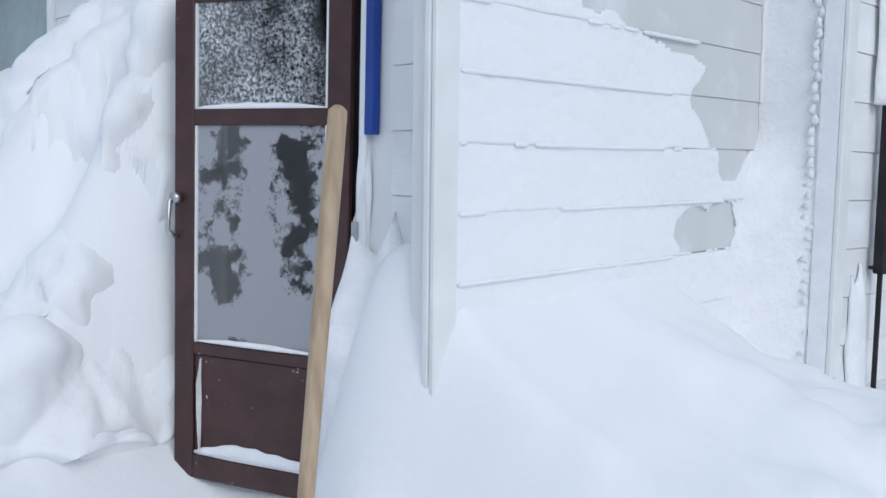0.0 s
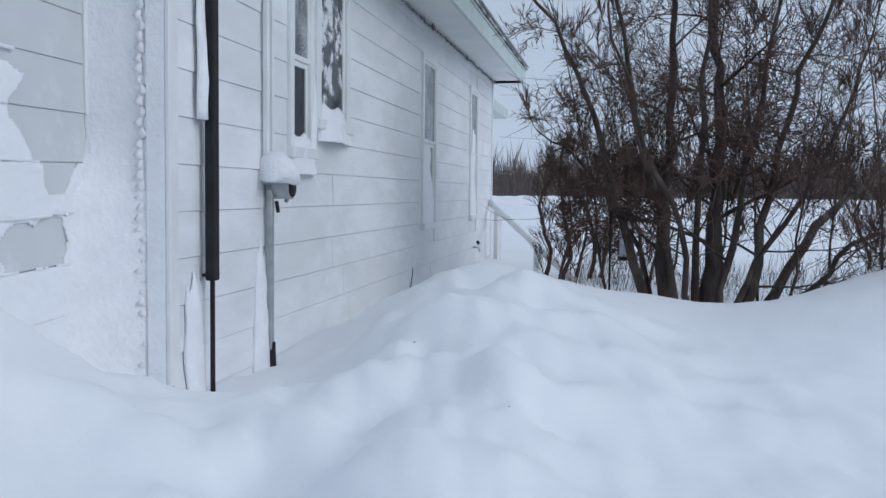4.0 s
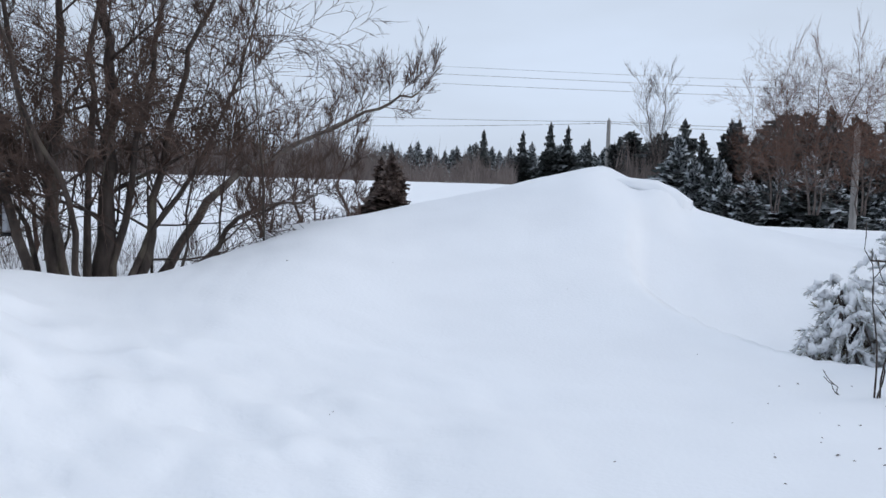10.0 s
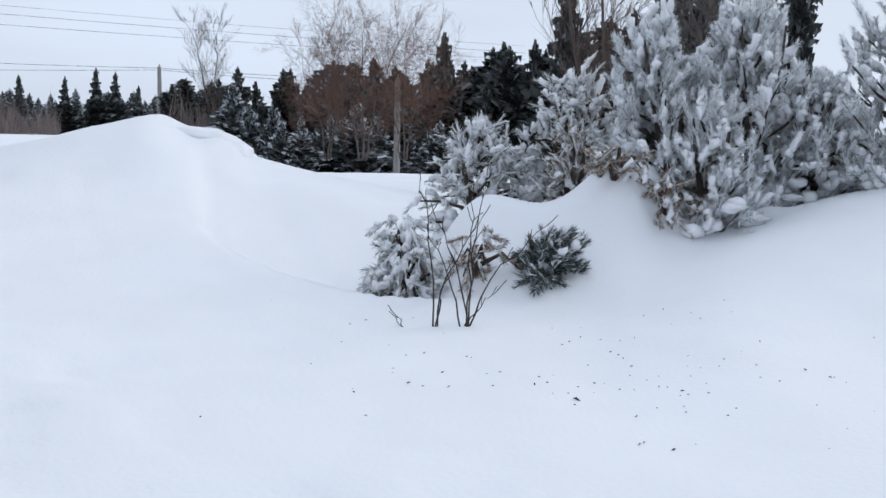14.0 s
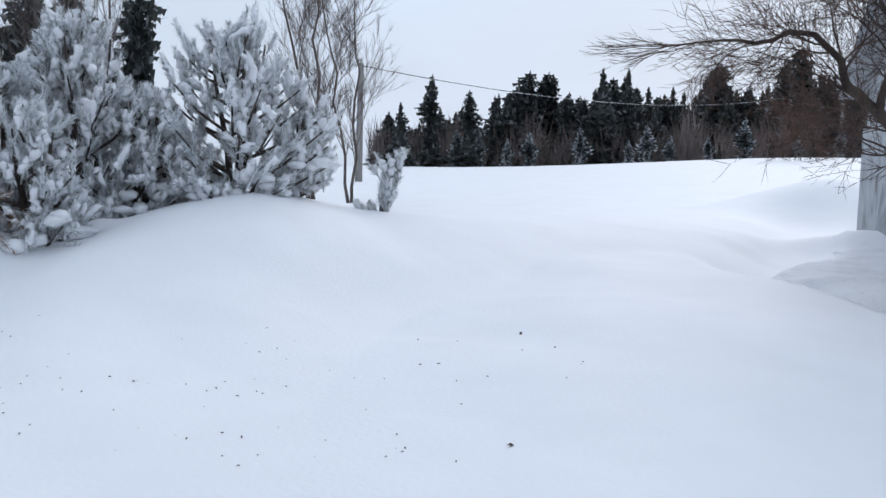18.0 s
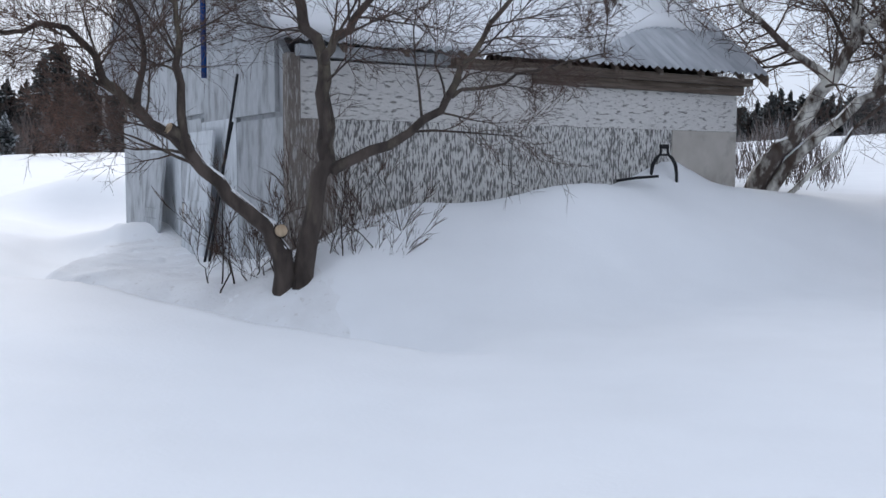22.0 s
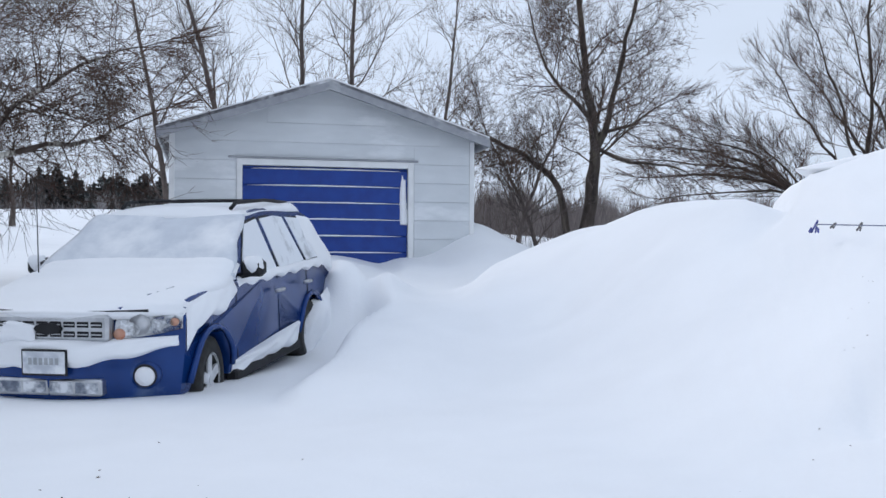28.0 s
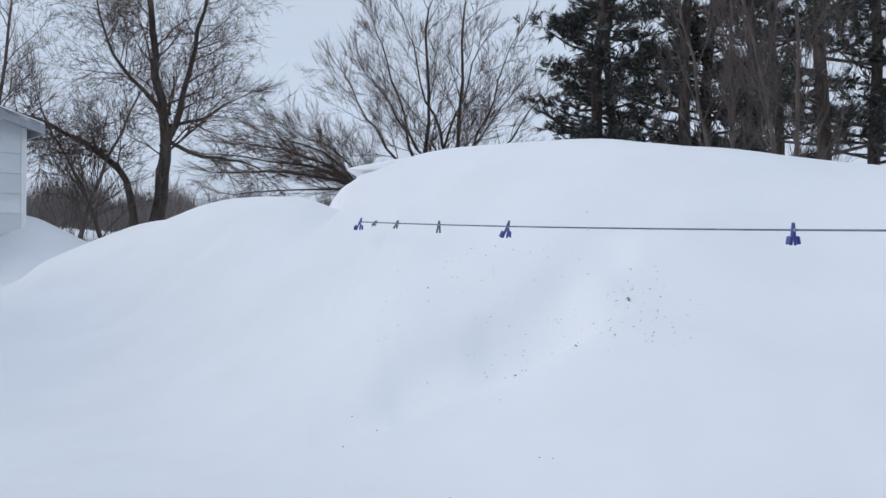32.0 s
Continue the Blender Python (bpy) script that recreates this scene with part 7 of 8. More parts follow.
t7.build("old_apple_tree", "dark bare spreading tree beyond the garage", M_BARK, M_TWIG)
t8 = Limbs(58)
c8, side8 = polar(246.6, 26.0, 1.7), polar(338.0, 1.0)
for ang, len_, r_ in ((-84, 4.3, 0.05), (-76, 4.9, 0.07), (-67, 5.0, 0.06), (-58, 4.8, 0.07), (-48, 4.4, 0.05), (-36, 3.8, 0.05)):
    w8 = side8 * math.sin(radians(ang))
    up8 = Vector((0, 0, math.cos(radians(ang))))
    b8 = c8 + polar(248, t8.rng.uniform(-0.6, 0.6))
    t8.stem(r_, [b8, b8 + (w8 * 0.22 + Vector((0, 0, 0.30))) * len_, b8 + (w8 * 0.58 + up8 * 0.35 + Vector((0, 0, 0.30))) * len_, b8 + (w8 + up8 * 0.6 + Vector((0, 0, 0.24))) * len_], kids=18, length=1.25, spread=36, up=0.10, deep=3, start=0.25, wiggle=0.03)
t8.build("willow_tree", "wind-bent bare willow fan behind a snow bank", M_BARK, M_TWIG)
for off, seed8, h8 in ((0.75, 61, 6.3), (1.55, 62, 6.4)):
    t8 = Limbs(seed8, 0.75)
    b8 = c8 + side8 * off
    t8.stem(0.15, [b8, b8 + Vector((0, 0, 1.4)), b8 + side8 * 0.15 + Vector((0, 0, 3.2)), b8 + side8 * off * 0.2 + Vector((0, 0, h8))], tip=0.2, kids=16, length=1.7, spread=46, up=0.25, deep=3, start=0.3, wiggle=0.05)
    for ang, z8, l8 in ((-38, 1.3, 3.4), (-20, 1.8, 3.6), (24, 1.4, 3.6), (42, 1.0, 3.2)):
        a8 = b8 + Vector((0, 0, z8))
        d8 = side8 * math.sin(radians(ang)) + Vector((0, 0, math.cos(radians(ang))))
        t8.stem(0.07, [a8, a8 + d8 * l8 * 0.35, a8 + d8 * l8 * 0.7 + Vector((0, 0, 0.15)), a8 + d8 * l8 + Vector((0, 0, 0.45))], kids=12, length=1.35, spread=42, up=0.2, deep=3, start=0.25, wiggle=0.05)
    t8.build("bare_tree", "bare upright tree behind a snow bank", M_BARK, M_TWIG, "bare trees round the yard")
# tall thin trees behind the garage
for i, (az_, d_, h_, lean_) in enumerate(((213.2, 25, 9, -0.16), (216.5, 26, 10, 0.02), (219.3, 26, 10, 0.03), (209.5, 27, 8, -0.1), (224.5, 28, 7, 0.05), (229.0, 20, 3.4, 0.1), (230.6, 21, 3.0, -0.1))):
    t9 = Limbs(90 + i)
    b0 = polar(az_, d_, 1.2)
    side = polar(az_ + 90, 1.0)
    t9.stem(0.11 if h_ > 5 else 0.06, [b0, b0 + Vector((0, 0, h_ * 0.3)) + side * lean_ * 2, b0 + Vector((0, 0, h_ * 0.6)) + side * lean_ * 6, b0 + Vector((0, 0, h_)) + side * lean_ * 12], kids=20, length=2.4 if h_ > 5 else 1.3, spread=52, up=0.22, deep=3, start=0.2)
    t9.build("bare_tree", "tall bare grey tree behind the garage" if h_ > 5 else "bare brown shrub by the garage wall", M_BARKG, M_TWIGG, "trees behind the garage")
# tree tops past the pines, and brown trees before the spruces
for i, (az_, d_, h_, mt, lab) in enumerate(((90.6, 38, 4.9, M_TWIGR, "bare reddish-brown tree before dark spruces"), (93.0, 40, 4.3, M_TWIGR, "bare reddish-brown tree before dark spruces"), (88.6, 39, 3.6, M_TWIGR, "bare reddish-brown tree before dark spruces"), (82.3, 55, 6.2, M_TWIGG, "pale bare tree before dark spruces"), (89.2, 52, 5.4, M_TWIGG, "pale bare tree before dark spruces"), (110.5, 22, 6.2, M_TWIGG, "bare grey tree behind the frosted pines"), (112.5, 24, 6.6, M_TWIGG, "bare grey tree behind the frosted pines"), (123.8, 22, 6.0, M_TWIGG, "bare grey tree behind the frosted pines"), (126.0, 23, 5.0, M_TWIGG, "bare grey tree behind the frosted pines"), (103.5, 14, 4.6, M_TWIG, "bare crooked tree behind the frosted shrubs"), (151.3, 60, 4.8, M_TWIGR, "small bare tree by the far spruces"), (265.5, 20, 8, M_TWIGG, "bare crooked tree before dark pines"), (269, 19, 8, M_TWIGG, "bare crooked tree before dark pines"))):
    t10 = Limbs(130 + i)
    b0 = polar(az_, d_, 0.6)
    for k in range(3 if mt is M_TWIGR else 2):
        s_ = polar(az_ + 90, 1.0) * (k - 1) * (0.26 if mt is M_TWIGR else 0.16) * h_
        t10.stem(0.012 + 0.006 * h_, [b0 + s_ * 0.1, b0 + s_ * 0.3 + Vector((0, 0, h_ * 0.35)), b0 + s_ * 0.7 + Vector((0, 0, h_ * 0.7)), b0 + s_ * 1.1 + Vector((0, 0, h_))], kids=18, length=(0.42 if mt is M_TWIGR else 0.26) * h_, spread=62 if mt is M_TWIGR else 36, up=0.12 if mt is M_TWIGR else 0.3, deep=3, start=0.15, wiggle=0.05)
    t10.build("bare_tree", lab, M_BARKG, mt, "bare trees round the yard")
# dead stalks standing in the snow by the shrubs
for i, (b_, tops) in enumerate((((5.89, -0.39), ((-0.03, 0.10, 0.95), (0.02, -0.28, 0.75), (0.0, -0.1, 0.45))), ((5.87, -0.585), ((0.02, -0.02, 0.9), (0.0, -0.45, 0.7), (0.03, 0.2, 0.75), (-0.02, -0.08, 0.98))), ((5.87, -0.54), ((0.0, -0.2, 0.3), (0.0, 0.18, 0.62))), ((5.9, -0.24), ((0.0, 0.06, 0.16),)))):
    t11 = Limbs(160 + i)
    b0 = Vector((b_[0], b_[1], 0.30))
    for tx, ty, tz in tops:
        e = b0 + Vector((tx, ty, tz))
        t11.stem(0.0065, [b0, b0 + Vector((tx * 0.1, ty * 0.15, tz * 0.4)), b0 + Vector((tx * 0.6, ty * 0.6, tz * 0.75)), e], kids=2, length=0.13, spread=45, up=0.3, deep=1, start=0.5, wiggle=0.008)
    t11.build("dead_stalk", "dark leafless dead stalk poking from the snow", M_BARK, M_TWIG, "dead stalks in the yard")

# ---------------------------------------------------------------- conifers
def needle_material(name, dark, light, frost, share):
    """Needles: each clump between two greens, some white with rime."""
    m = bpy.data.materials.new(name)
    m.use_nodes = True
    nd, ln = m.node_tree.nodes, m.node_tree.links
    bsdf = nd["Principled BSDF"]
    bsdf.inputs["Roughness"].default_value = 0.75
    ge = nd.new("ShaderNodeNewGeometry")
    rp = nd.new("ShaderNodeValToRGB")
    e = rp.color_ramp.elements
    e[0].position, e[0].color = 0.0, (*dark, 1)
    e[1].position, e[1].color = 1.0, (*frost, 1)
    k = e.new(max(0.02, 1 - share - 0.12))
    k.color = (*light, 1)
    k2 = e.new(1 - share)
    k2.color = (*frost, 1)
    ln.new(ge.outputs["Random Per Island"], rp.inputs[0])
    co = nd.new("ShaderNodeTexCoord")
    nz = nd.new("ShaderNodeTexNoise")
    nz.inputs["Scale"].default_value = 3
    nz.inputs["Detail"].default_value = 4
    ln.new(co.outputs["Object"], nz.inputs["Vector"])
    hs = nd.new("ShaderNodeHueSaturation")
    mr = nd.new("ShaderNodeMapRange")
    mr.inputs[1].default_value, mr.inputs[2].default_value, mr.inputs[3].default_value, mr.inputs[4].default_value = 0.3, 0.7, 0.7, 1.25
    ln.new(nz.outputs[0], mr.inputs[0])
    ln.new(mr.outputs[0], hs.inputs["Value"])
    ln.new(rp.outputs[0], hs.inputs["Color"])
    ln.new(hs.outputs[0], bsdf.inputs["Base Color"])
    return m


M_NEEDLE_F = needle_material("rimed_pine_needles", (0.12, 0.14, 0.135), (0.38, 0.42, 0.41), (0.82, 0.84, 0.86), 0.76)
M_RIME = material("rime_on_shoots", ((0.32, 0.36, 0.355), (0.78, 0.80, 0.83)), 0.8, scale=14, bump=0.6, bump_scale=70, spread=(0.36, 0.54))
M_CEDAR = needle_material("rimed_cedar_sprays", (0.12, 0.085, 0.035), (0.22, 0.20, 0.13), (0.76, 0.78, 0.80), 0.55)
M_CEDAR_B = needle_material("browned_cedar_sprays", (0.16, 0.075, 0.025), (0.24, 0.13, 0.05), (0.70, 0.70, 0.70), 0.30)
M_NEEDLE_D = needle_material("dark_rimed_needles", (0.025, 0.035, 0.03), (0.08, 0.10, 0.09), (0.55, 0.58, 0.6), 0.18)
M_CEDAR_D = needle_material("russet_cedar_foliage", (0.045, 0.027, 0.02), (0.10, 0.065, 0.05), (0.2, 0.15, 0.13), 0.1)
M_SPRUCE = needle_material("dark_spruce_needles", (0.018, 0.022, 0.021), (0.048, 0.054, 0.050), (0.20, 0.215, 0.22), 0.08)
M_SPRUCE_F = needle_material("snow_dusted_spruce_needles", (0.015, 0.022, 0.02), (0.06, 0.07, 0.066), (0.55, 0.58, 0.61), 0.35)
M_PINE_D = needle_material("dark_pine_needles", (0.018, 0.019, 0.017), (0.055, 0.058, 0.05), (0.16, 0.17, 0.165), 0.08)


def needle_brush(v, f, p, d, length, size, count, rng, flat=0.0):
    """A shoot set round with needles, each a thin blade."""
    a = d.orthogonal().normalized()
    b = d.cross(a)
    g = np.random.default_rng(rng.randrange(1 << 30))
    t, w = g.random(count)[:, None], g.uniform(0, 2 * np.pi, count)[:, None]
    D, A, B = np.array(d), np.array(a), np.array(b)
    out = A * np.cos(w) + B * np.sin(w)
    side = -A * np.sin(w) + B * np.cos(w)
    if flat:
        out[:, 2] *= 1 - flat
    q = np.array(p) + D * t * length
    tip = q + (out * g.uniform(0.6, 1.0, (count, 1)) + D * g.uniform(0.6, 1.2, (count, 1))) * size * (1.1 - 0.45 * t)
    s = side * size * 0.075
    n = len(v)
    v.extend(np.stack((q - s, q + s, tip), axis=1).reshape(-1, 3).tolist())
    f.extend((n + 3 * k, n + 3 * k + 1, n + 3 * k + 2) for k in range(count))


def frosted_pine(name, label, base, height, width, seed, shoots, mat, snow=0.5, droop=0.0, stems=3, needle=0.075, brush=105, low=0.05, lean=(0.0, 0.0), core=M_RIME, pads=0):
    """A bushy young pine: upswept limbs carrying bottle-brush shoots thick with rime, and pads of snow lodged among them."""
    rng = random.Random(seed)
    root = empty(name)
    root.location = base
    tagged(root, label, "tree", "frosted evergreens by the yard")
    tilt = Vector((lean[0], lean[1], 0))
    for k in range(stems):
        a = 2 * math.pi * k / stems + rng.random()
        q = Vector((math.cos(a), math.sin(a), 0)) * width * 0.2
        tube("trunk", [Vector((0, 0, -0.3)), q * 0.35 + tilt * 0.2 + Vector((0, 0, height * 0.3)), q * 0.8 + tilt * 0.6 + Vector((0, 0, height * 0.62)), q + tilt * 0.85 + Vector((0, 0, height * 0.86))], [0.04, 0.03, 0.018, 0.008], 7, M_BARK, root)
    v, f, sv, sf, lv, lf, cv, cf = [], [], [], [], [], [], [], []
    limbs = max(5, shoots // 7)
    for i in range(limbs):
        h = low + (1 - low) * (i + rng.random()) / limbs
        a = i * 2.4 + rng.uniform(-0.4, 0.4)
        prof = (0.62 + 0.5 * math.sin(math.pi * min(1, h * 0.9 + 0.15))) * (1 - 0.55 * max(0, h - 0.55) / 0.45)
        reach = width / 2 * prof * rng.uniform(0.75, 1.12)
        o = Vector((math.cos(a), math.sin(a), 0))
        end = o * reach + tilt * h + Vector((0, 0, h * height * 0.90))
        start = o * reach * 0.08 + tilt * h * 0.8 + Vector((0, 0, max(0.02, h * height * 0.86 - reach * (0.5 - 0.6 * min(1, droop)))))
        mid = start.lerp(end, 0.55) + Vector((0, 0, -0.05 + 0.12 * droop))
        tube_arrays([start, mid, end], [0.018, 0.012, 0.006], 4, lv, lf, False)
        for k in range(7):
            t = 0.30 + 0.70 * (k + rng.random() * 0.8) / 7
            p = (start.lerp(mid, t / 0.5) if t < 0.5 else mid.lerp(end, (t - 0.5) / 0.5)) + Vector([rng.gauss(0, 0.045) for _ in range(3)])
            d = o * (0.55 - 0.35 * h) + Vector((0, 0, 0.8 + 0.5 * h - droop)) + Vector([rng.gauss(0, 0.42) for _ in range(3)])
            d.normalize()
            ln_ = rng.uniform(0.13, 0.25) * (0.75 + 0.25 * height / 2.2) * (1.25 if k == 6 else 1)
            needle_brush(v, f, p, d, ln_, needle, brush, rng)
            c = rng.uniform(0.30, 0.5) * needle * 0.42
            tube_arrays([p - d * 0.03, p + d * ln_ * 0.35, p + d * ln_ * 0.75, p + d * (ln_ + needle * 0.3)], [c * 0.5, c, c * 0.95, c * 0.3], 5, cv, cf)
            if rng.random() < snow:
                s = needle / 0.085
                wind = (Vector((-base.x, -base.y, 0)).normalized() + Vector((0, 0, 0.9))) * 0.035 * s
                k0, k1 = rng.uniform(-0.05, 0.25), rng.uniform(0.65, 1.0)
                n0 = len(sv)
                tube_arrays([p + d * ln_ * (k0 + (k1 - k0) * q / 6) + wind * rng.uniform(0.3, 1.3) + Vector([rng.gauss(0, 0.009) for _ in range(3)]) for q in range(7)], [s * (rng.uniform(0.016, 0.046) if 0 < q < 6 else 0.012) for q in range(7)], 7, sv, sf)
                for q in range(n0, len(sv)):
                    sv[q] = tuple(c + rng.gauss(0, 0.006) * s for c in sv[q])
        if i < pads:
            c = start.lerp(end, rng.uniform(0.55, 0.95)) + Vector((0, 0, 0.04))
            for q in range(5):
                o2 = Vector((rng.gauss(0, 0.07), rng.gauss(0, 0.07), rng.gauss(0, 0.03)))
                lump(sv, sf, c + o2, rng.uniform(0.05, 0.11), rng.uniform(0.05, 0.11), rng.uniform(0.03, 0.06), rng, 6, 9)
    tagged(from_arrays("bough", lv, lf, M_BARK, root, "", True), kind="stuff")
    tagged(from_arrays("rime", cv, cf, core, root, "rime crusted on the shoots", True), kind="stuff")
    tagged(from_arrays("crown", v, f, mat, root, "rimed needle brushes"), kind="stuff")
    if sv:
        crown_snow = from_arrays("crown_snow", sv, sf, M_SNOW_CRUST, root, "lumps of snow lodged in the branches", True)
        tagged(crown_snow, kind="stuff")
    return root


def height_at(az_, d_):
    p = polar(az_, d_)
    return float(snow_height(np.array(p.x), np.array(p.y)))


def heights_at(spots):
    """The snow's height at many (bearing, distance) spots at once."""
    ps = [polar(a, d) for a, d in spots]
    return snow_height(np.array([p.x for p in ps]), np.array([p.y for p in ps])).tolist()


def on_snow(az_, d_, sink=0.1):
    return polar(az_, d_, height_at(az_, d_) - sink)


PINES = (
    ("young_pine", "bushy young pine thick with rime and snow", 107.6, 8.9, 2.0, 1.15, 420, 0.6, (0.05, 0.22), 14),
    ("young_pine", "bushy young pine thick with rime and snow", 111.8, 9.4, 2.08, 1.40, 420, 0.7, (0.0, 0.1), 16),
    ("young_pine", "low pine boughs bent into the snow", 109.2, 8.0, 1.05, 0.75, 150, 0.5, (0, 0), 5),
    ("young_pine", "spreading young pine with rime on its upswept boughs", 119.7, 9.35, 1.72, 1.75, 430, 0.55, (0.0, 0.05), 14),
    ("young_pine", "small rimed pine beside taller ones", 114.6, 9.2, 1.25, 0.85, 150, 0.6, (0, 0), 6),
    ("young_pine", "small rimed pine beside taller ones", 116.2, 10.0, 0.95, 0.9, 100, 0.7, (0, 0), 5),
    ("young_pine", "small rimed pine bent by snow", 122.9, 9.6, 1.15, 0.7, 90, 0.75, (0.1, -0.25), 4),
)
for i, (nm, lab, az_, d_, h_, w_, n_, sn, ln_, pd) in enumerate(PINES):
    frosted_pine(nm, lab, on_snow(az_, d_, 0.1), h_, w_, 200 + i, n_, M_NEEDLE_F, sn, lean=ln_, pads=pd, low=0.10 if h_ > 1.8 else 0.03)
frosted_pine("pine_tip", "single rimed pine bough tip poking from snow", on_snow(127.9, 9.7, 0.08), 0.66, 0.22, 230, 40, M_NEEDLE_F, 0.7, stems=1, low=0.0, lean=(0.0, -0.22))
frosted_pine("pine_bough", "dark pine bough tip bent down out of the snow", on_snow(100.5, 6.9, 0.05), 0.20, 0.24, 231, 56, M_NEEDLE_D, 0.12, droop=0.9, stems=1, low=0.0)
# cedar shrubs with browned foliage
C_OPT = dict(needle=0.065, core=M_RIME, brush=30)
frosted_pine("cedar_shrub", "rimed cedar shrub with sprays browned by winter", on_snow(96.6, 8.9, 0.1), 1.15, 1.0, 240, 230, M_CEDAR, 0.55, droop=0.7, pads=8, **C_OPT)
frosted_pine("cedar_shrub", "drooping rimed cedar with sprays browned by winter", on_snow(92.3, 7.4, 0.12), 0.78, 0.66, 241, 210, M_CEDAR, 0.5, droop=1.7, low=0.02, pads=6, **C_OPT)
frosted_pine("cedar_shrub", "grey rimed cedar shrub between taller ones", on_snow(99.2, 9.4, 0.1), 1.05, 0.9, 242, 170, M_NEEDLE_F, 0.6, droop=0.8, pads=6, **C_OPT)
frosted_pine("cedar_shrub", "tall rimed cedar with orange-brown lower sprays", on_snow(101.9, 9.4, 0.2), 1.95, 1.10, 243, 330, M_CEDAR, 0.55, droop=0.8, pads=10, **C_OPT)
frosted_pine("cedar_shrub", "orange-brown cedar sprays between snow mounds", on_snow(101.9, 8.5, 0.1), 0.95, 0.50, 244, 110, M_CEDAR_B, 0.12, droop=0.9, needle=0.065, brush=26)
frosted_pine("cedar_tip", "brown cedar spray showing through the snow", on_snow(96.4, 7.0, 0.03), 0.20, 0.5, 245, 24, M_CEDAR_B, 0.2, droop=1.2, needle=0.05, stems=1, low=0.0)
frosted_pine("cedar_tip", "brown cedar spray showing through the snow", on_snow(104.2, 7.7, 0.04), 0.22, 0.4, 246, 24, M_CEDAR_B, 0.3, droop=1.2, needle=0.05, stems=1, low=0.0)
frosted_pine("cedar_tip", "brown cedar spray showing through the snow", on_snow(106.9, 7.7, 0.04), 0.24, 0.35, 247, 24, M_CEDAR_B, 0.4, droop=1.2, needle=0.05, stems=1, low=0.0)


def spruce_mesh(name, height, width, seed, mat, whorls=34, ragged=0.3, bare=0.05):
    """A spruce: a trunk and whorls of drooping, jagged boughs round a dense dark heart."""
    rng = random.Random(seed)
    root = empty(name)
    tube("trunk", [(0, 0, -0.3), (0, 0, height * 0.5), (0, 0, height)], [0.012 * height, 0.008 * height, 0.003], 6, M_BARK, root)
    v, f = [], []
    for i in range(16):                 # the heart, as ragged rings of hanging blades
        z = height * (bare + (0.93 - bare) * i / 16)
        r = width / 2 * 0.55 * (1 - i / 16) ** 0.9 + 0.04
        for k in range(9):
            a0, a1 = 2 * math.pi * k / 9, 2 * math.pi * (k + 1.3) / 9
            q = len(v)
            v += [(r * math.cos(a0), r * math.sin(a0), z - 0.1 * rng.random()), (r * math.cos(a1), r * math.sin(a1), z - 0.1 * rng.random()), (0.4 * r * math.cos(a0), 0.4 * r * math.sin(a0), z + height / 11)]
            f.append((q, q + 1, q + 2))
    for i in range(whorls):
        t = i / (whorls - 1)
        r = width / 2 * (1 - t) ** (0.8 - 0.35 * (seed % 2)) * rng.uniform(1 - ragged, 1.15) * (1 + 0.3 * math.sin(seed + 9 * t)) + 0.02 * height * (1 - 0.6 * t)
        n = 12 if t < 0.7 else 8
        for k in range(n):
            a = 2 * math.pi * (k + rng.random() * 0.8) / n
            z = height * (bare + (0.99 - bare) * t) + rng.uniform(-0.16, 0.16)
            rr = r * rng.uniform(1 - ragged, 1.2) * (1 + 0.25 * math.sin(a + seed + 5 * t))
            o = Vector((math.cos(a), math.sin(a), 0))
            s = Vector((-math.sin(a), math.cos(a), 0)) * (rr * 0.34 + 0.06)
            drop = rr * rng.uniform(0.1, 0.45) - 0.12 * t
            for m_ in range(4):
                u0 = 0.15 + 0.2 * m_
                c0 = o * rr * u0 + Vector((0, 0, z - drop * u0))
                for sg in (-1, 1):
                    q = len(v)
                    v += [tuple(c0), tuple(c0 + o * rr * 0.36 + Vector((0, 0, -drop * 0.2 + 0.05))), tuple(c0 + o * rr * 0.16 + s * sg * (1.1 - 0.2 * m_) + Vector((0, 0, -rng.uniform(0.05, 0.42))))]
                    f.append((q, q + 1, q + 2))
    from_arrays("crown", v, f, mat, root)
    return root


def far_wood(name, label, protos, places):
    """A far wood as one mesh: spruces at (bearing, distance, scale, breadth, sink)."""
    cols, faces, n = [], [], 0
    for az_, d_, s_, fat, sink in places:
        crown = next(c for c in rng_w.choice(protos).children if c.name.startswith("crown")).data
        co = np.empty(len(crown.vertices) * 3)
        crown.vertices.foreach_get("co", co)
        co = co.reshape(-1, 3)
        a, p = rng_w.uniform(0, 6.28), polar(az_, d_)
        x, y = co[:, 0] * s_ * fat, co[:, 1] * s_ * fat
        cols.append(np.stack((x * math.cos(a) - y * math.sin(a) + p.x, x * math.sin(a) + y * math.cos(a) + p.y, co[:, 2] * s_ + height_at(az_, d_) - sink), axis=1))
        faces += (np.arange(len(co)).reshape(-1, 3) + n).tolist()
        n += len(co)
    ob = from_arrays(name, np.concatenate(cols).tolist(), faces, crown.materials[0])
    return tagged(ob, label, "woods", kind="stuff")


def plant(proto, az_, d_, s, rng, sink=0.1, stretch=1.0, fat=1.0):
    p = polar(az_, d_)
    m = Matrix.Translation((p.x, p.y, height_at(az_, d_) - sink)) @ Matrix.Rotation(rng.uniform(0, 6.28), 4, 'Z') @ Matrix.Diagonal((s * fat, s * fat, s * stretch, 1))
    c = copy_thing(proto, m)
    c.matrix_basis = m
    return c


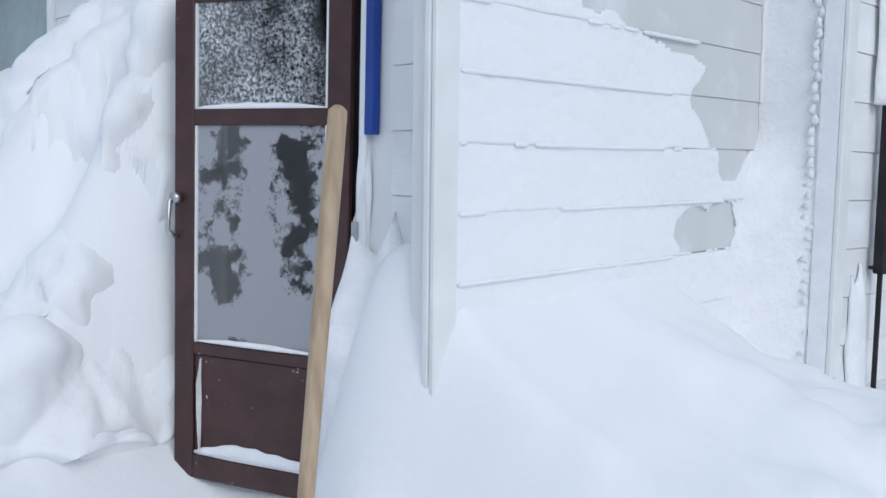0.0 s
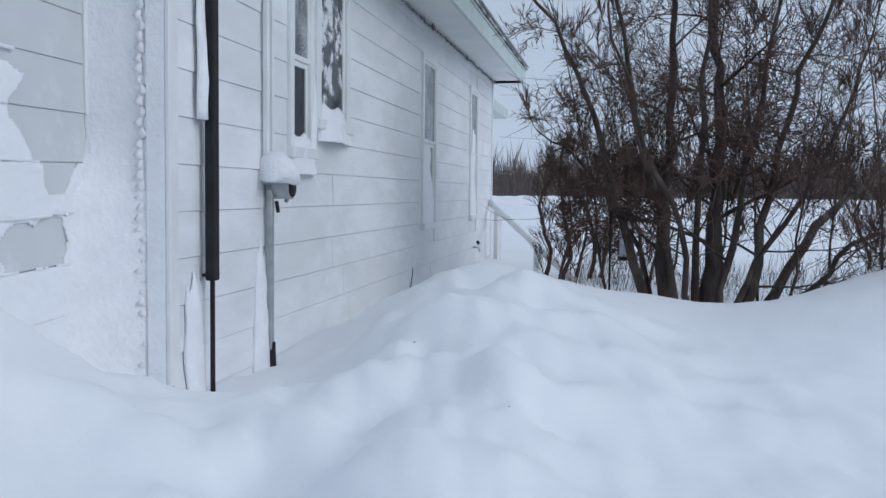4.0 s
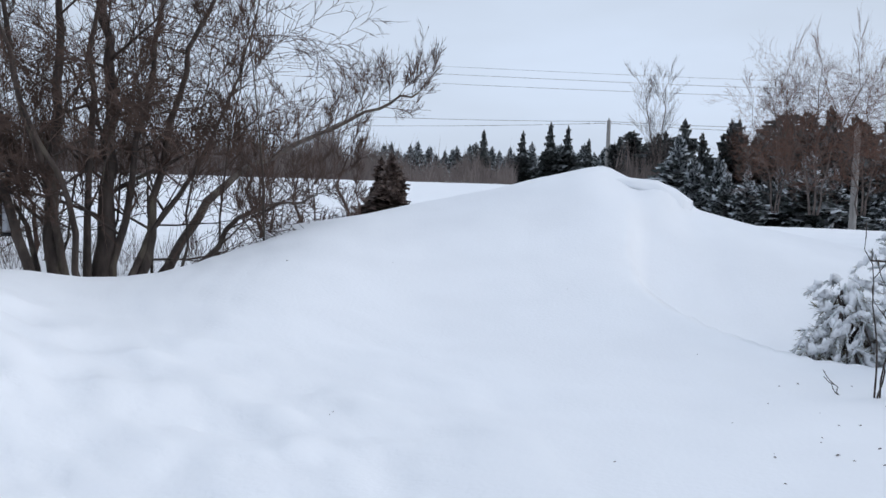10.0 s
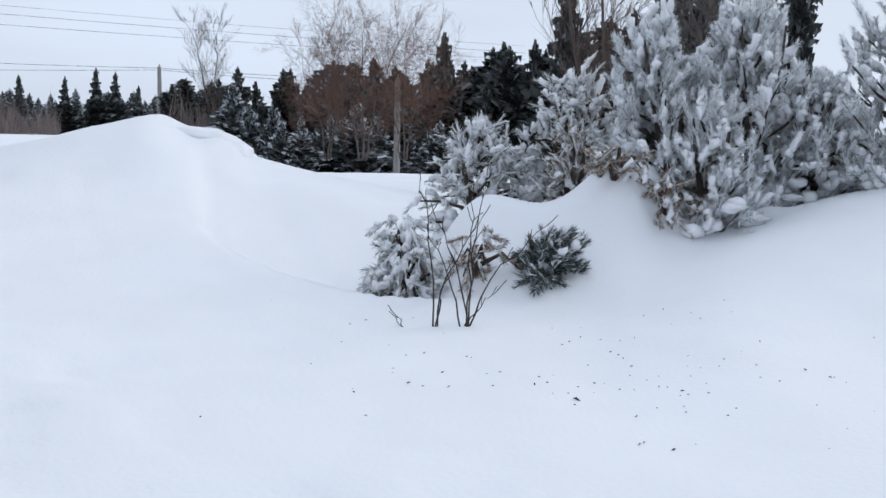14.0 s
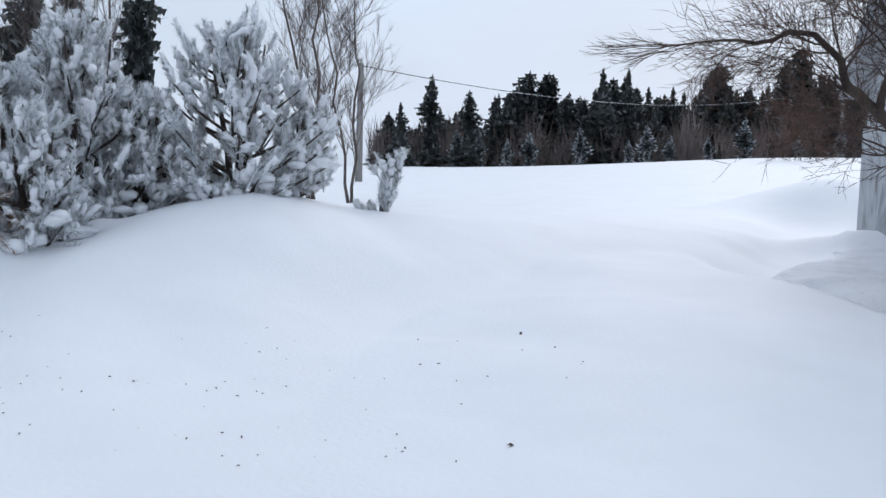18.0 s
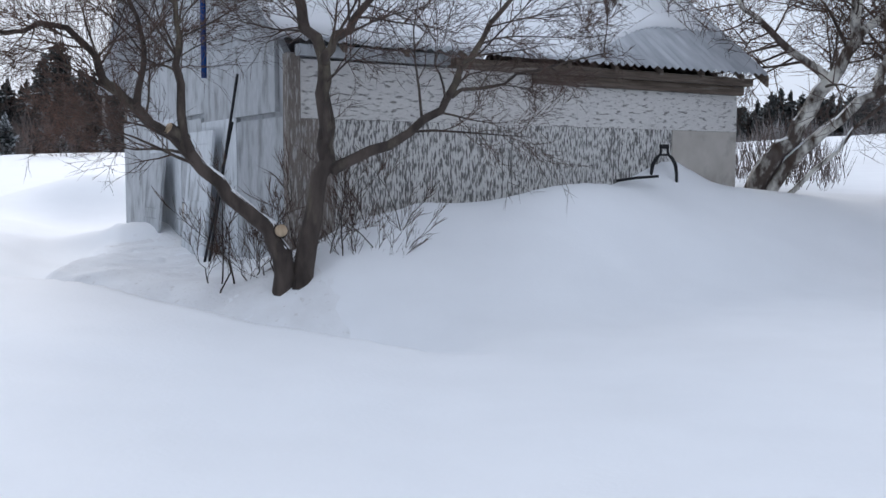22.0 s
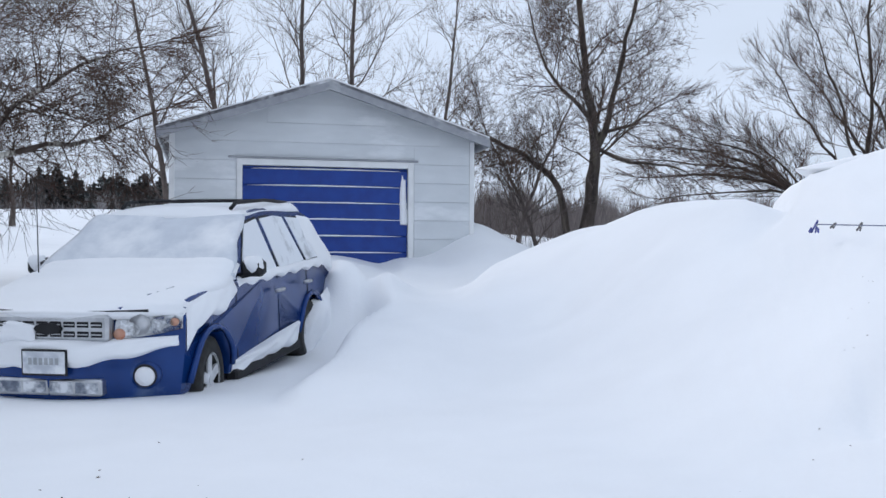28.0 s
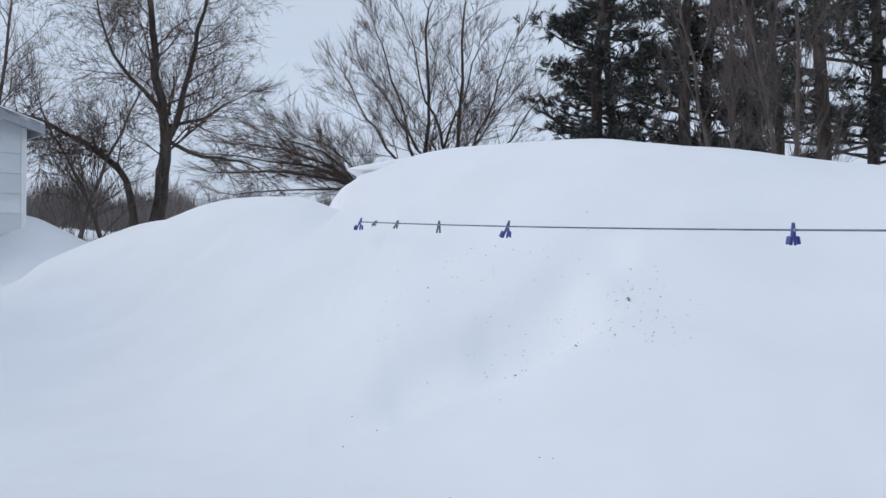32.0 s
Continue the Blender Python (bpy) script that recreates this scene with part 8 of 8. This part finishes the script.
SPR = [spruce_mesh("spruce_tree", 8.0, w_, 300 + i, M_SPRUCE, ragged=r_) for i, (w_, r_) in enumerate(((3.4, 0.55), (2.8, 0.6), (3.8, 0.6), (2.4, 0.65)))]
SPR_F = [spruce_mesh("spruce_tree", 8.0, w_, 310 + i, M_SPRUCE_F, ragged=0.4) for i, w_ in enumerate((3.4, 3.0))]
for s_ in SPR:
    tagged(s_, "dark green spruce in a far tree line", "tree", "far spruces")
for s_ in SPR_F:
    tagged(s_, "snow-dusted spruce in a far tree line", "tree", "far spruces")
SPR_B = spruce_mesh("cedar_tree", 8.0, 4.0, 320, M_CEDAR_D, ragged=0.4)
tagged(SPR_B, "russet-brown bushy cedar in a field", "tree", "russet cedars")
rng_w = random.Random(77)
# the prototypes stand in the wood too
SPR_B.matrix_basis = Matrix.Translation((*polar(65.9, 25.2).xy, height_at(65.9, 25.2) - 0.1)) @ Matrix.Diagonal((0.2, 0.2, 0.12, 1))
for i, s_ in enumerate(SPR + SPR_F):
    p = polar(140 + i * 2.1, 104)
    s_.matrix_basis = Matrix.Translation((p.x, p.y, height_at(140 + i * 2.1, 104) - 0.1))
for k in range(130):      # beyond the field
    az_ = 127.5 + 28 * (k + rng_w.random() * 0.9) / 130
    plant(rng_w.choice(SPR), az_, rng_w.uniform(88, 104), rng_w.uniform(0.7, 1.05) * (0.70 if az_ < 134 else 1.12) * (0.9 + 0.14 * math.sin(az_ * 1.3)), rng_w, fat=rng_w.uniform(1.0, 1.5))
for k in range(12):
    plant(rng_w.choice(SPR_F), 130 + 24 * k / 12 + rng_w.random() * 2, rng_w.uniform(80, 86), rng_w.uniform(0.22, 0.42), rng_w, fat=1.3)
plant(SPR[3], 130.4, 84, 0.98, rng_w, fat=1.1)
plant(SPR[3], 132.6, 84, 0.82, rng_w, fat=1.2)
plant(SPR[2], 128.6, 80, 0.66, rng_w, fat=1.1)
for k in range(105):      # nearer wood behind the shrubs
    az_ = 79.5 + 32 * (k + rng_w.random()) / 105
    top = 0.50 if az_ < 83 else (0.80 if az_ < 86 else (1.02 if az_ < 95 else 1.18))
    plant(rng_w.choice(SPR), az_, rng_w.uniform(56, 66), top * rng_w.uniform(0.70, 1.06), rng_w, fat=rng_w.uniform(1.2, 2.0))
for k in range(20):
    plant(rng_w.choice(SPR_F + SPR[:1]), 83 + 14 * (k + rng_w.random()) / 20, rng_w.uniform(44, 52), rng_w.uniform(0.36, 0.58), rng_w, fat=1.5)
plant(SPR[3], 84.4, 52, 0.62, rng_w)
plant(SPR[3], 92.3, 50, 0.72, rng_w, fat=1.4)
plant(SPR[0], 101.9, 15, 0.46, rng_w)
plant(SPR[1], 114.2, 15, 0.42, rng_w)
far_wood("snowy_wood", "low far wood of snow-dusted spruces", SPR_F, [(66 + 15.5 * (k + rng_w.random()) / 100, rng_w.uniform(150, 185), rng_w.uniform(0.55, 0.98), 1.7, 1.0) for k in range(100)])
for az_, s_ in ((72.1, 1.0), (74.4, 1.0), (76.0, 1.15), (77.0, 1.1), (78.2, 0.9)):
    plant(SPR[0], az_, 130, s_, rng_w, 1.0, fat=1.3)
far_wood("spruce_wood", "far wood of dark spruces beyond the field", SPR, [(184 + 31 * (k + rng_w.random()) / 150, rng_w.uniform(190, 230), rng_w.uniform(1.15, 1.7), 1.4, 0.1) for k in range(150)])
for az_, d_, s_ in ((205.2, 70, 0.16), (206.3, 72, 0.15), (238.9, 45, 0.26), (241.5, 40, 0.24)):
    plant(SPR[2], az_, d_, s_, rng_w)
for az_, d_, s_ in ((66.9, 24, 0.17), (66.3, 24.6, 0.16), (67.4, 24.4, 0.13)):
    plant(SPR_B, az_, d_, s_, rng_w, fat=1.9, stretch=1.25)


def tall_pine(base, height, seed, first=0.18):
    """A tall old pine: straight trunk, irregular limbs, ragged dark clumps of needles."""
    rng = random.Random(seed)
    root = empty("pine_tree")
    root.location = base
    tagged(root, "tall dark pine with ragged clumps of needles", "tree", "tall pines behind the snow bank")
    tr = [Vector((rng.uniform(-0.1, 0.1) * i, rng.uniform(-0.1, 0.1) * i, height * i / 5)) for i in range(6)]
    tube("trunk", tr, [0.17, 0.16, 0.14, 0.11, 0.08, 0.03], 9, M_BARK, root)
    lv, lf, v, f = [], [], [], []
    for i in range(58):
        h = first + (1 - first) * ((i + rng.random()) / 58) ** 1.1
        z = h * height
        a = rng.uniform(0, 6.28)
        L_ = (0.36 * height * (1 - h) ** 0.6 + 0.5) * rng.uniform(0.45, 1.05) * 0.62
        d = Vector((math.cos(a), math.sin(a), rng.uniform(-0.15, 0.35)))
        c = tr[min(4, int(h * 5))].lerp(tr[min(5, int(h * 5) + 1)], h * 5 - int(h * 5))
        pts = [c, c + d * L_ * 0.5 + Vector((0, 0, -0.05)), c + d * L_ + Vector((0, 0, 0.1 * L_))]
        tube_arrays(pts, [0.05, 0.03, 0.01], 5, lv, lf, False)
        if rng.random() < 0.30:
            continue
        for k in range(12):
            t = rng.uniform(0.35, 1.08)
            q = pts[0].lerp(pts[2], t) + Vector((rng.gauss(0, 0.16), rng.gauss(0, 0.16), rng.gauss(0, 0.09)))
            for s in range(3):
                dd = Vector([rng.gauss(0, 1) for _ in range(3)]) + Vector((0, 0, 0.5)) + d
                dd.normalize()
                needle_brush(v, f, q, dd, 0.24, 0.20, 15, rng)
    tagged(from_arrays("bough", lv, lf, M_BARK, root, "", True), kind="stuff")
    tagged(from_arrays("crown", v, f, M_PINE_D, root), kind="stuff")
    return root


for i, (az_, d_, h_) in enumerate(((258.3, 27, 10.5), (259.2, 31, 10), (263.2, 27, 12), (264.2, 29, 11), (267.0, 28, 12), (268.2, 33, 11), (270.6, 24, 12), (273.0, 28, 12), (276.5, 25, 12), (280, 28, 11))):
    tall_pine(polar(az_, d_, 2.0), h_, 400 + i, 0.14)


def brush_wood(name, label, az0, az1, d0, d1, h0, h1, count, mat, seed, sink=0.3, tri=0.02):
    """A far belt of leafless brush and trees: thousands of forked stems in one mesh."""
    rng = random.Random(seed)
    v, f = [], []
    spots = [(rng.uniform(az0, az1), rng.uniform(d0, d1)) for i in range(count)]
    for (az_, d_), z_ in zip(spots, heights_at(spots)):
        p = polar(az_, d_, z_ - sink)
        h = rng.uniform(h0, h1) * (0.80 + 0.22 * math.sin(az_ * 2.1 + seed) * math.sin(az_ * 0.77) + (0.25 if rng.random() < 0.08 else 0.0))
        sd = polar(az_ + 90, 1.0)
        for k in range(9):
            b0 = p + Vector((0, 0, h * rng.uniform(0, 0.55))) + sd * rng.uniform(-0.1, 0.1) * h
            tip = b0 + sd * rng.uniform(-0.16, 0.16) * h + Vector((0, 0, h * rng.uniform(0.25, 0.5)))
            w = sd * tri * h * rng.uniform(0.25, 0.8)
            q = len(v)
            v += [tuple(b0 - w), tuple(b0 + w), tuple(tip)]
            f.append((q, q + 1, q + 2))
    ob = from_arrays(name, v, f, mat)
    return tagged(ob, label, "woods", kind="stuff")


M_WOODS = material("far_brown_woods", ((0.11, 0.088, 0.08), (0.18, 0.145, 0.13)), 0.95, scale=0.12, island=0.4)
# brush lightened so its colour carries the blowing-snow haze
M_WOODS_H = material("haze_paled_brush", ((0.19, 0.16, 0.15), (0.27, 0.235, 0.225)), 0.95, scale=0.12, island=0.3)
# far woods: distance haze mixed into the grey base colour
M_WOODS_G = material("haze_paled_woods", ((0.20, 0.19, 0.19), (0.30, 0.285, 0.28)), 0.95, scale=0.12, island=0.3)
brush_wood("brown_woods", "belt of bare brown woods beyond snowy fields", 34, 66, 110, 150, 6.5, 10.5, 3000, M_WOODS, 501, 1.5, 0.009)
brush_wood("brown_woods", "belt of bare brown woods beyond snowy fields", 60, 74, 100, 140, 3, 6, 1100, M_WOODS, 502, 1.0, 0.012)
brush_wood("brown_brush", "bare brown brush among far spruces", 80, 104, 54, 60, 2.2, 4.6, 900, M_WOODS, 503, 0.3, 0.012)
brush_wood("brown_brush", "bare brown brush among far spruces", 127, 155, 86, 96, 2.5, 6.5, 1300, M_WOODS, 504, 0.3, 0.010)
brush_wood("grey_woods", "grey woods beyond the field, paled for haze", 184, 216, 180, 190, 6, 9.5, 1500, M_WOODS_G, 505)
brush_wood("brown_brush", "bare brown brush behind the garage, paled for haze", 226, 247, 38, 52, 2.3, 3.0, 3200, M_WOODS_H, 506, 0.3, 0.010)
brush_wood("brown_brush", "bare brown brush beside the shed", 186.5, 194, 15, 22, 0.9, 2.0, 110, M_WOODS, 507, 0.2, 0.008)
brush_wood("brown_brush", "bare brown brush beside the garage", 226.6, 233, 17, 22, 0.7, 1.7, 60, M_WOODS, 508, 0.2, 0.006)
brush_wood("brown_brush", "dark brush under tall pines", 256, 282, 30, 38, 1.2, 2.4, 300, M_WOODS, 509)
brush_wood("dry_grass", "dry weed stalks poking through snow", 44, 60, 10.5, 14, 0.3, 0.9, 260, M_TWIG, 510, 0.1, 0.006)
brush_wood("dry_grass", "dry weed stalks on the field's crest", 141, 152, 84, 87, 0.3, 0.8, 120, M_TWIG, 511, 0.1, 0.006)

# ---------------------------------------------------------------- yard things
# bird feeder on a hooked pole
fp = on_snow(45.9, 9.3, 0.1)
hook = empty("feeder_pole")
tagged(hook, "black iron shepherd's hook standing in snow", "pole")
tube("rod", [fp, fp + Vector((0, 0, 1.02)), fp + Vector((0.02, -0.02, 1.10)), fp + Vector((0.07, -0.07, 1.12)), fp + Vector((0.10, -0.10, 1.06))], 0.010, 6, M_BLACK, hook)
feeder = empty("bird_feeder")
tagged(feeder, "hanging tube bird feeder with a dark lid", "bird feeder")
fc = fp + Vector((0.09, -0.09, 0.60))
tube("seed_tube", [fc, fc + Vector((0, 0, 0.32))], [0.045, 0.045], 12, M_PLATE, feeder)
tube("lid", [fc + Vector((0, 0, 0.321)), fc + Vector((0, 0, 0.36)), fc + Vector((0, 0, 0.40))], [0.06, 0.05, 0.015], 12, M_BLACK, feeder)
tube("tray", [fc + Vector((0, 0, -0.03)), fc + Vector((0, 0, -0.001))], [0.06, 0.062], 12, M_BLACK, feeder)
tube("wire", [fc + Vector((0, 0, 0.4)), fc + Vector((0.01, -0.01, 0.47))], 0.004, 4, M_BLACK, feeder)
for k in range(3):
    tube("perch", [fc + Vector((-0.07, 0.04, 0.05 + 0.09 * k)), fc + Vector((0.07, -0.04, 0.05 + 0.09 * k))], 0.006, 4, M_BLACK, feeder)

# power line
M_POLE = material("grey_pole_wood", ((0.20, 0.19, 0.18), (0.30, 0.285, 0.27)), 0.9, scale=4, stretch=(4, 4, 0.4), bump=0.2)


def power_pole(az_, d_, top, arm=True):
    root = empty("power_pole")
    p = polar(az_, d_)
    g = height_at(az_, d_)
    tagged(root, "weathered wooden power pole beyond the yard", "power pole", "power poles")
    tube("mast", [(p.x, p.y, g - 0.5), (p.x, p.y, top)], [0.16, 0.11], 8, M_POLE, root)
    if arm:
        s = polar(az_ + 90, 0.9)
        tube("cross_arm", [(p.x - s.x, p.y - s.y, top - 0.4), (p.x + s.x, p.y + s.y, top - 0.4)], 0.06, 5, M_POLE, root)
    tube("insulator", [(p.x, p.y, top), (p.x, p.y, top + 0.15)], 0.04, 6, M_GALV, root)
    return root


def wire(a, b, sag, r=0.014):
    pts = [a.lerp(b, t) + Vector((0, 0, -sag * 4 * t * (1 - t))) for t in np.linspace(0, 1, 17)]
    w = tube("power_wire", pts, r, 4, M_CABLE)
    return tagged(w, "thin dark overhead power wire", "wire", "overhead wires")


power_pole(79.3, 60, 5.35, False)
power_pole(92.6, 42, 4.0, False)
power_pole(126.3, 40, 5.6, False)
power_pole(153.2, 82, 8.6, False)
for el_l, el_r, el_p in ((2.9, 3.2, 3.5), (4.1, 3.6, 3.6), (5.3, 4.5, None)):
    a = polar(40, 90, 1.5 + 90 * math.tan(radians(el_l + 0.4)))
    c = polar(100, 75, 1.5 + 75 * math.tan(radians(el_r + 0.1)))
    if el_p:
        b = polar(79.3, 60, 1.5 + 60 * math.tan(radians(el_p)))
        wire(a, b, 0.9)
        wire(b, c, 0.4)
    else:
        wire(a, c, 0.5)
        wire(a + Vector((0, 0, 0.9)), c + Vector((0, 0, 0.5)), 0.5)
        wire(a + Vector((0, 0, 1.5)), c + Vector((0, 0, 1.0)), 0.5, 0.010)
wire(polar(126.3, 40, 5.5), polar(150, 80, 7.6), 1.0, 0.02)

# clothes line with pegs
L_A, L_B = Vector((-6.94, -3.26, 1.735)), Vector((-1.75, 3.33, 1.56))
cl = tube("clothes_line", [L_A.lerp(L_B, t) + Vector((0, 0, -0.045 * 4 * t * (1 - t))) for t in np.linspace(0, 1, 25)], 0.0042, 5, material("blue_line", ((0.10, 0.12, 0.20), (0.16, 0.18, 0.26)), 0.6))
tagged(cl, "thin blue clothes line emerging from the snow bank", "clothes line")
M_PEG = material("blue_peg_plastic", ((0.03, 0.045, 0.22), (0.05, 0.07, 0.32)), 0.4, scale=20)
M_PEG_W = material("weathered_peg_wood", ((0.09, 0.085, 0.09), (0.16, 0.15, 0.15)), 0.8, scale=20)


def peg(t, size, mat, tilt, label):
    p = L_A.lerp(L_B, t) + Vector((0, 0, -0.045 * 4 * t * (1 - t)))
    root = empty("clothes_peg", Matrix.Translation(p) @ Matrix.Rotation(math.atan2(L_B.y - L_A.y, L_B.x - L_A.x), 4, 'Z') @ Matrix.Rotation(radians(tilt), 4, 'Y'))
    tagged(root, label, "clothes peg", "pegs on the line")
    s = size
    for sg in (-1, 1):
        part("jaw", box(-0.007, sg * 0.004 - 0.004, -s * 0.75, 0.007, sg * 0.004 + 0.004, s * 0.35, 0.002, Matrix.Rotation(radians(9 * sg), 4, 'X')), mat, root)
        if mat is M_PEG:
            part("grip", box(-0.013, sg * 0.016 - 0.004, -s * 0.75, 0.013, sg * 0.016 + 0.004, -s * 0.35, 0.003, Matrix.Rotation(radians(14 * sg), 4, 'X')), mat, root)
    tube("spring", [(-0.011, 0, 0.0), (0.011, 0, 0.0)], 0.008, 8, M_GALV, root)
    return root


span = (L_B - L_A).length
for s_, size, mt, tilt, lab in ((0.02, 0.10, M_PEG, 35, "blue plastic clothes peg hanging askew"), (0.27, 0.06, M_PEG_W, 60, "small dark wooden clothes peg"), (0.60, 0.065, M_PEG_W, 40, "small dark wooden clothes peg"), (1.17, 0.075, M_PEG_W, 8, "small dark wooden clothes peg"), (1.95, 0.10, M_PEG, 25, "blue plastic clothes peg hanging askew"), (3.96, 0.085, M_PEG, 0, "blue plastic clothes peg upright on the line")):
    peg(s_ / span, size, mt, tilt, lab)


# wind-blown bits of bark and seed on the snow
def scatter(name, label, spots, count, seed, size):
    rng = random.Random(seed)
    v, f = [], []
    for i in range(count):
        az0, az1, d0, d1 = rng.choice(spots)
        a, d = rng.uniform(az0, az1), rng.uniform(d0, d1)
        c = polar(a, d, height_at(a, d) + 0.004)
        s = size * rng.uniform(0.4, 1.3) * (2.2 if rng.random() < 0.06 else 1)
        w = rng.uniform(0, 6.28)
        u = Vector((math.cos(w), math.sin(w), rng.uniform(-0.1, 0.3))) * s
        q = Vector((-math.sin(w), math.cos(w), 0.1)) * s * 0.4
        n = len(v)
        v += [tuple(c - u - q), tuple(c + u - q), tuple(c + u * 0.8 + q), tuple(c - u + q), tuple(c + Vector((0, 0, s * 0.6)))]
        f += [(n, n + 1, n + 4), (n + 1, n + 2, n + 4), (n + 2, n + 3, n + 4), (n + 3, n, n + 4)]
    o = from_arrays(name, v, f, M_TWIG)
    return tagged(o, label, "debris", kind="stuff")


scatter("bark_bits", "dark bits of bark and seed scattered on snow", ((100, 140, 3.6, 6.0), (104, 132, 3.6, 5.0), (88, 112, 4.2, 6.2)), 150, 601, 0.007)
scatter("bark_bits", "dark bits of grass and bark blown along the snow bank", ((251, 262, 5.7, 6.3), (253, 264, 5.5, 6.1), (246, 258, 6.2, 7.0)), 200, 602, 0.005)
scatter("bark_bits", "few dark bits scattered on clean snow", ((60, 90, 4, 9), (195, 225, 4, 6), (236, 258, 3.6, 6), (20, 50, 3.4, 5)), 40, 603, 0.006)
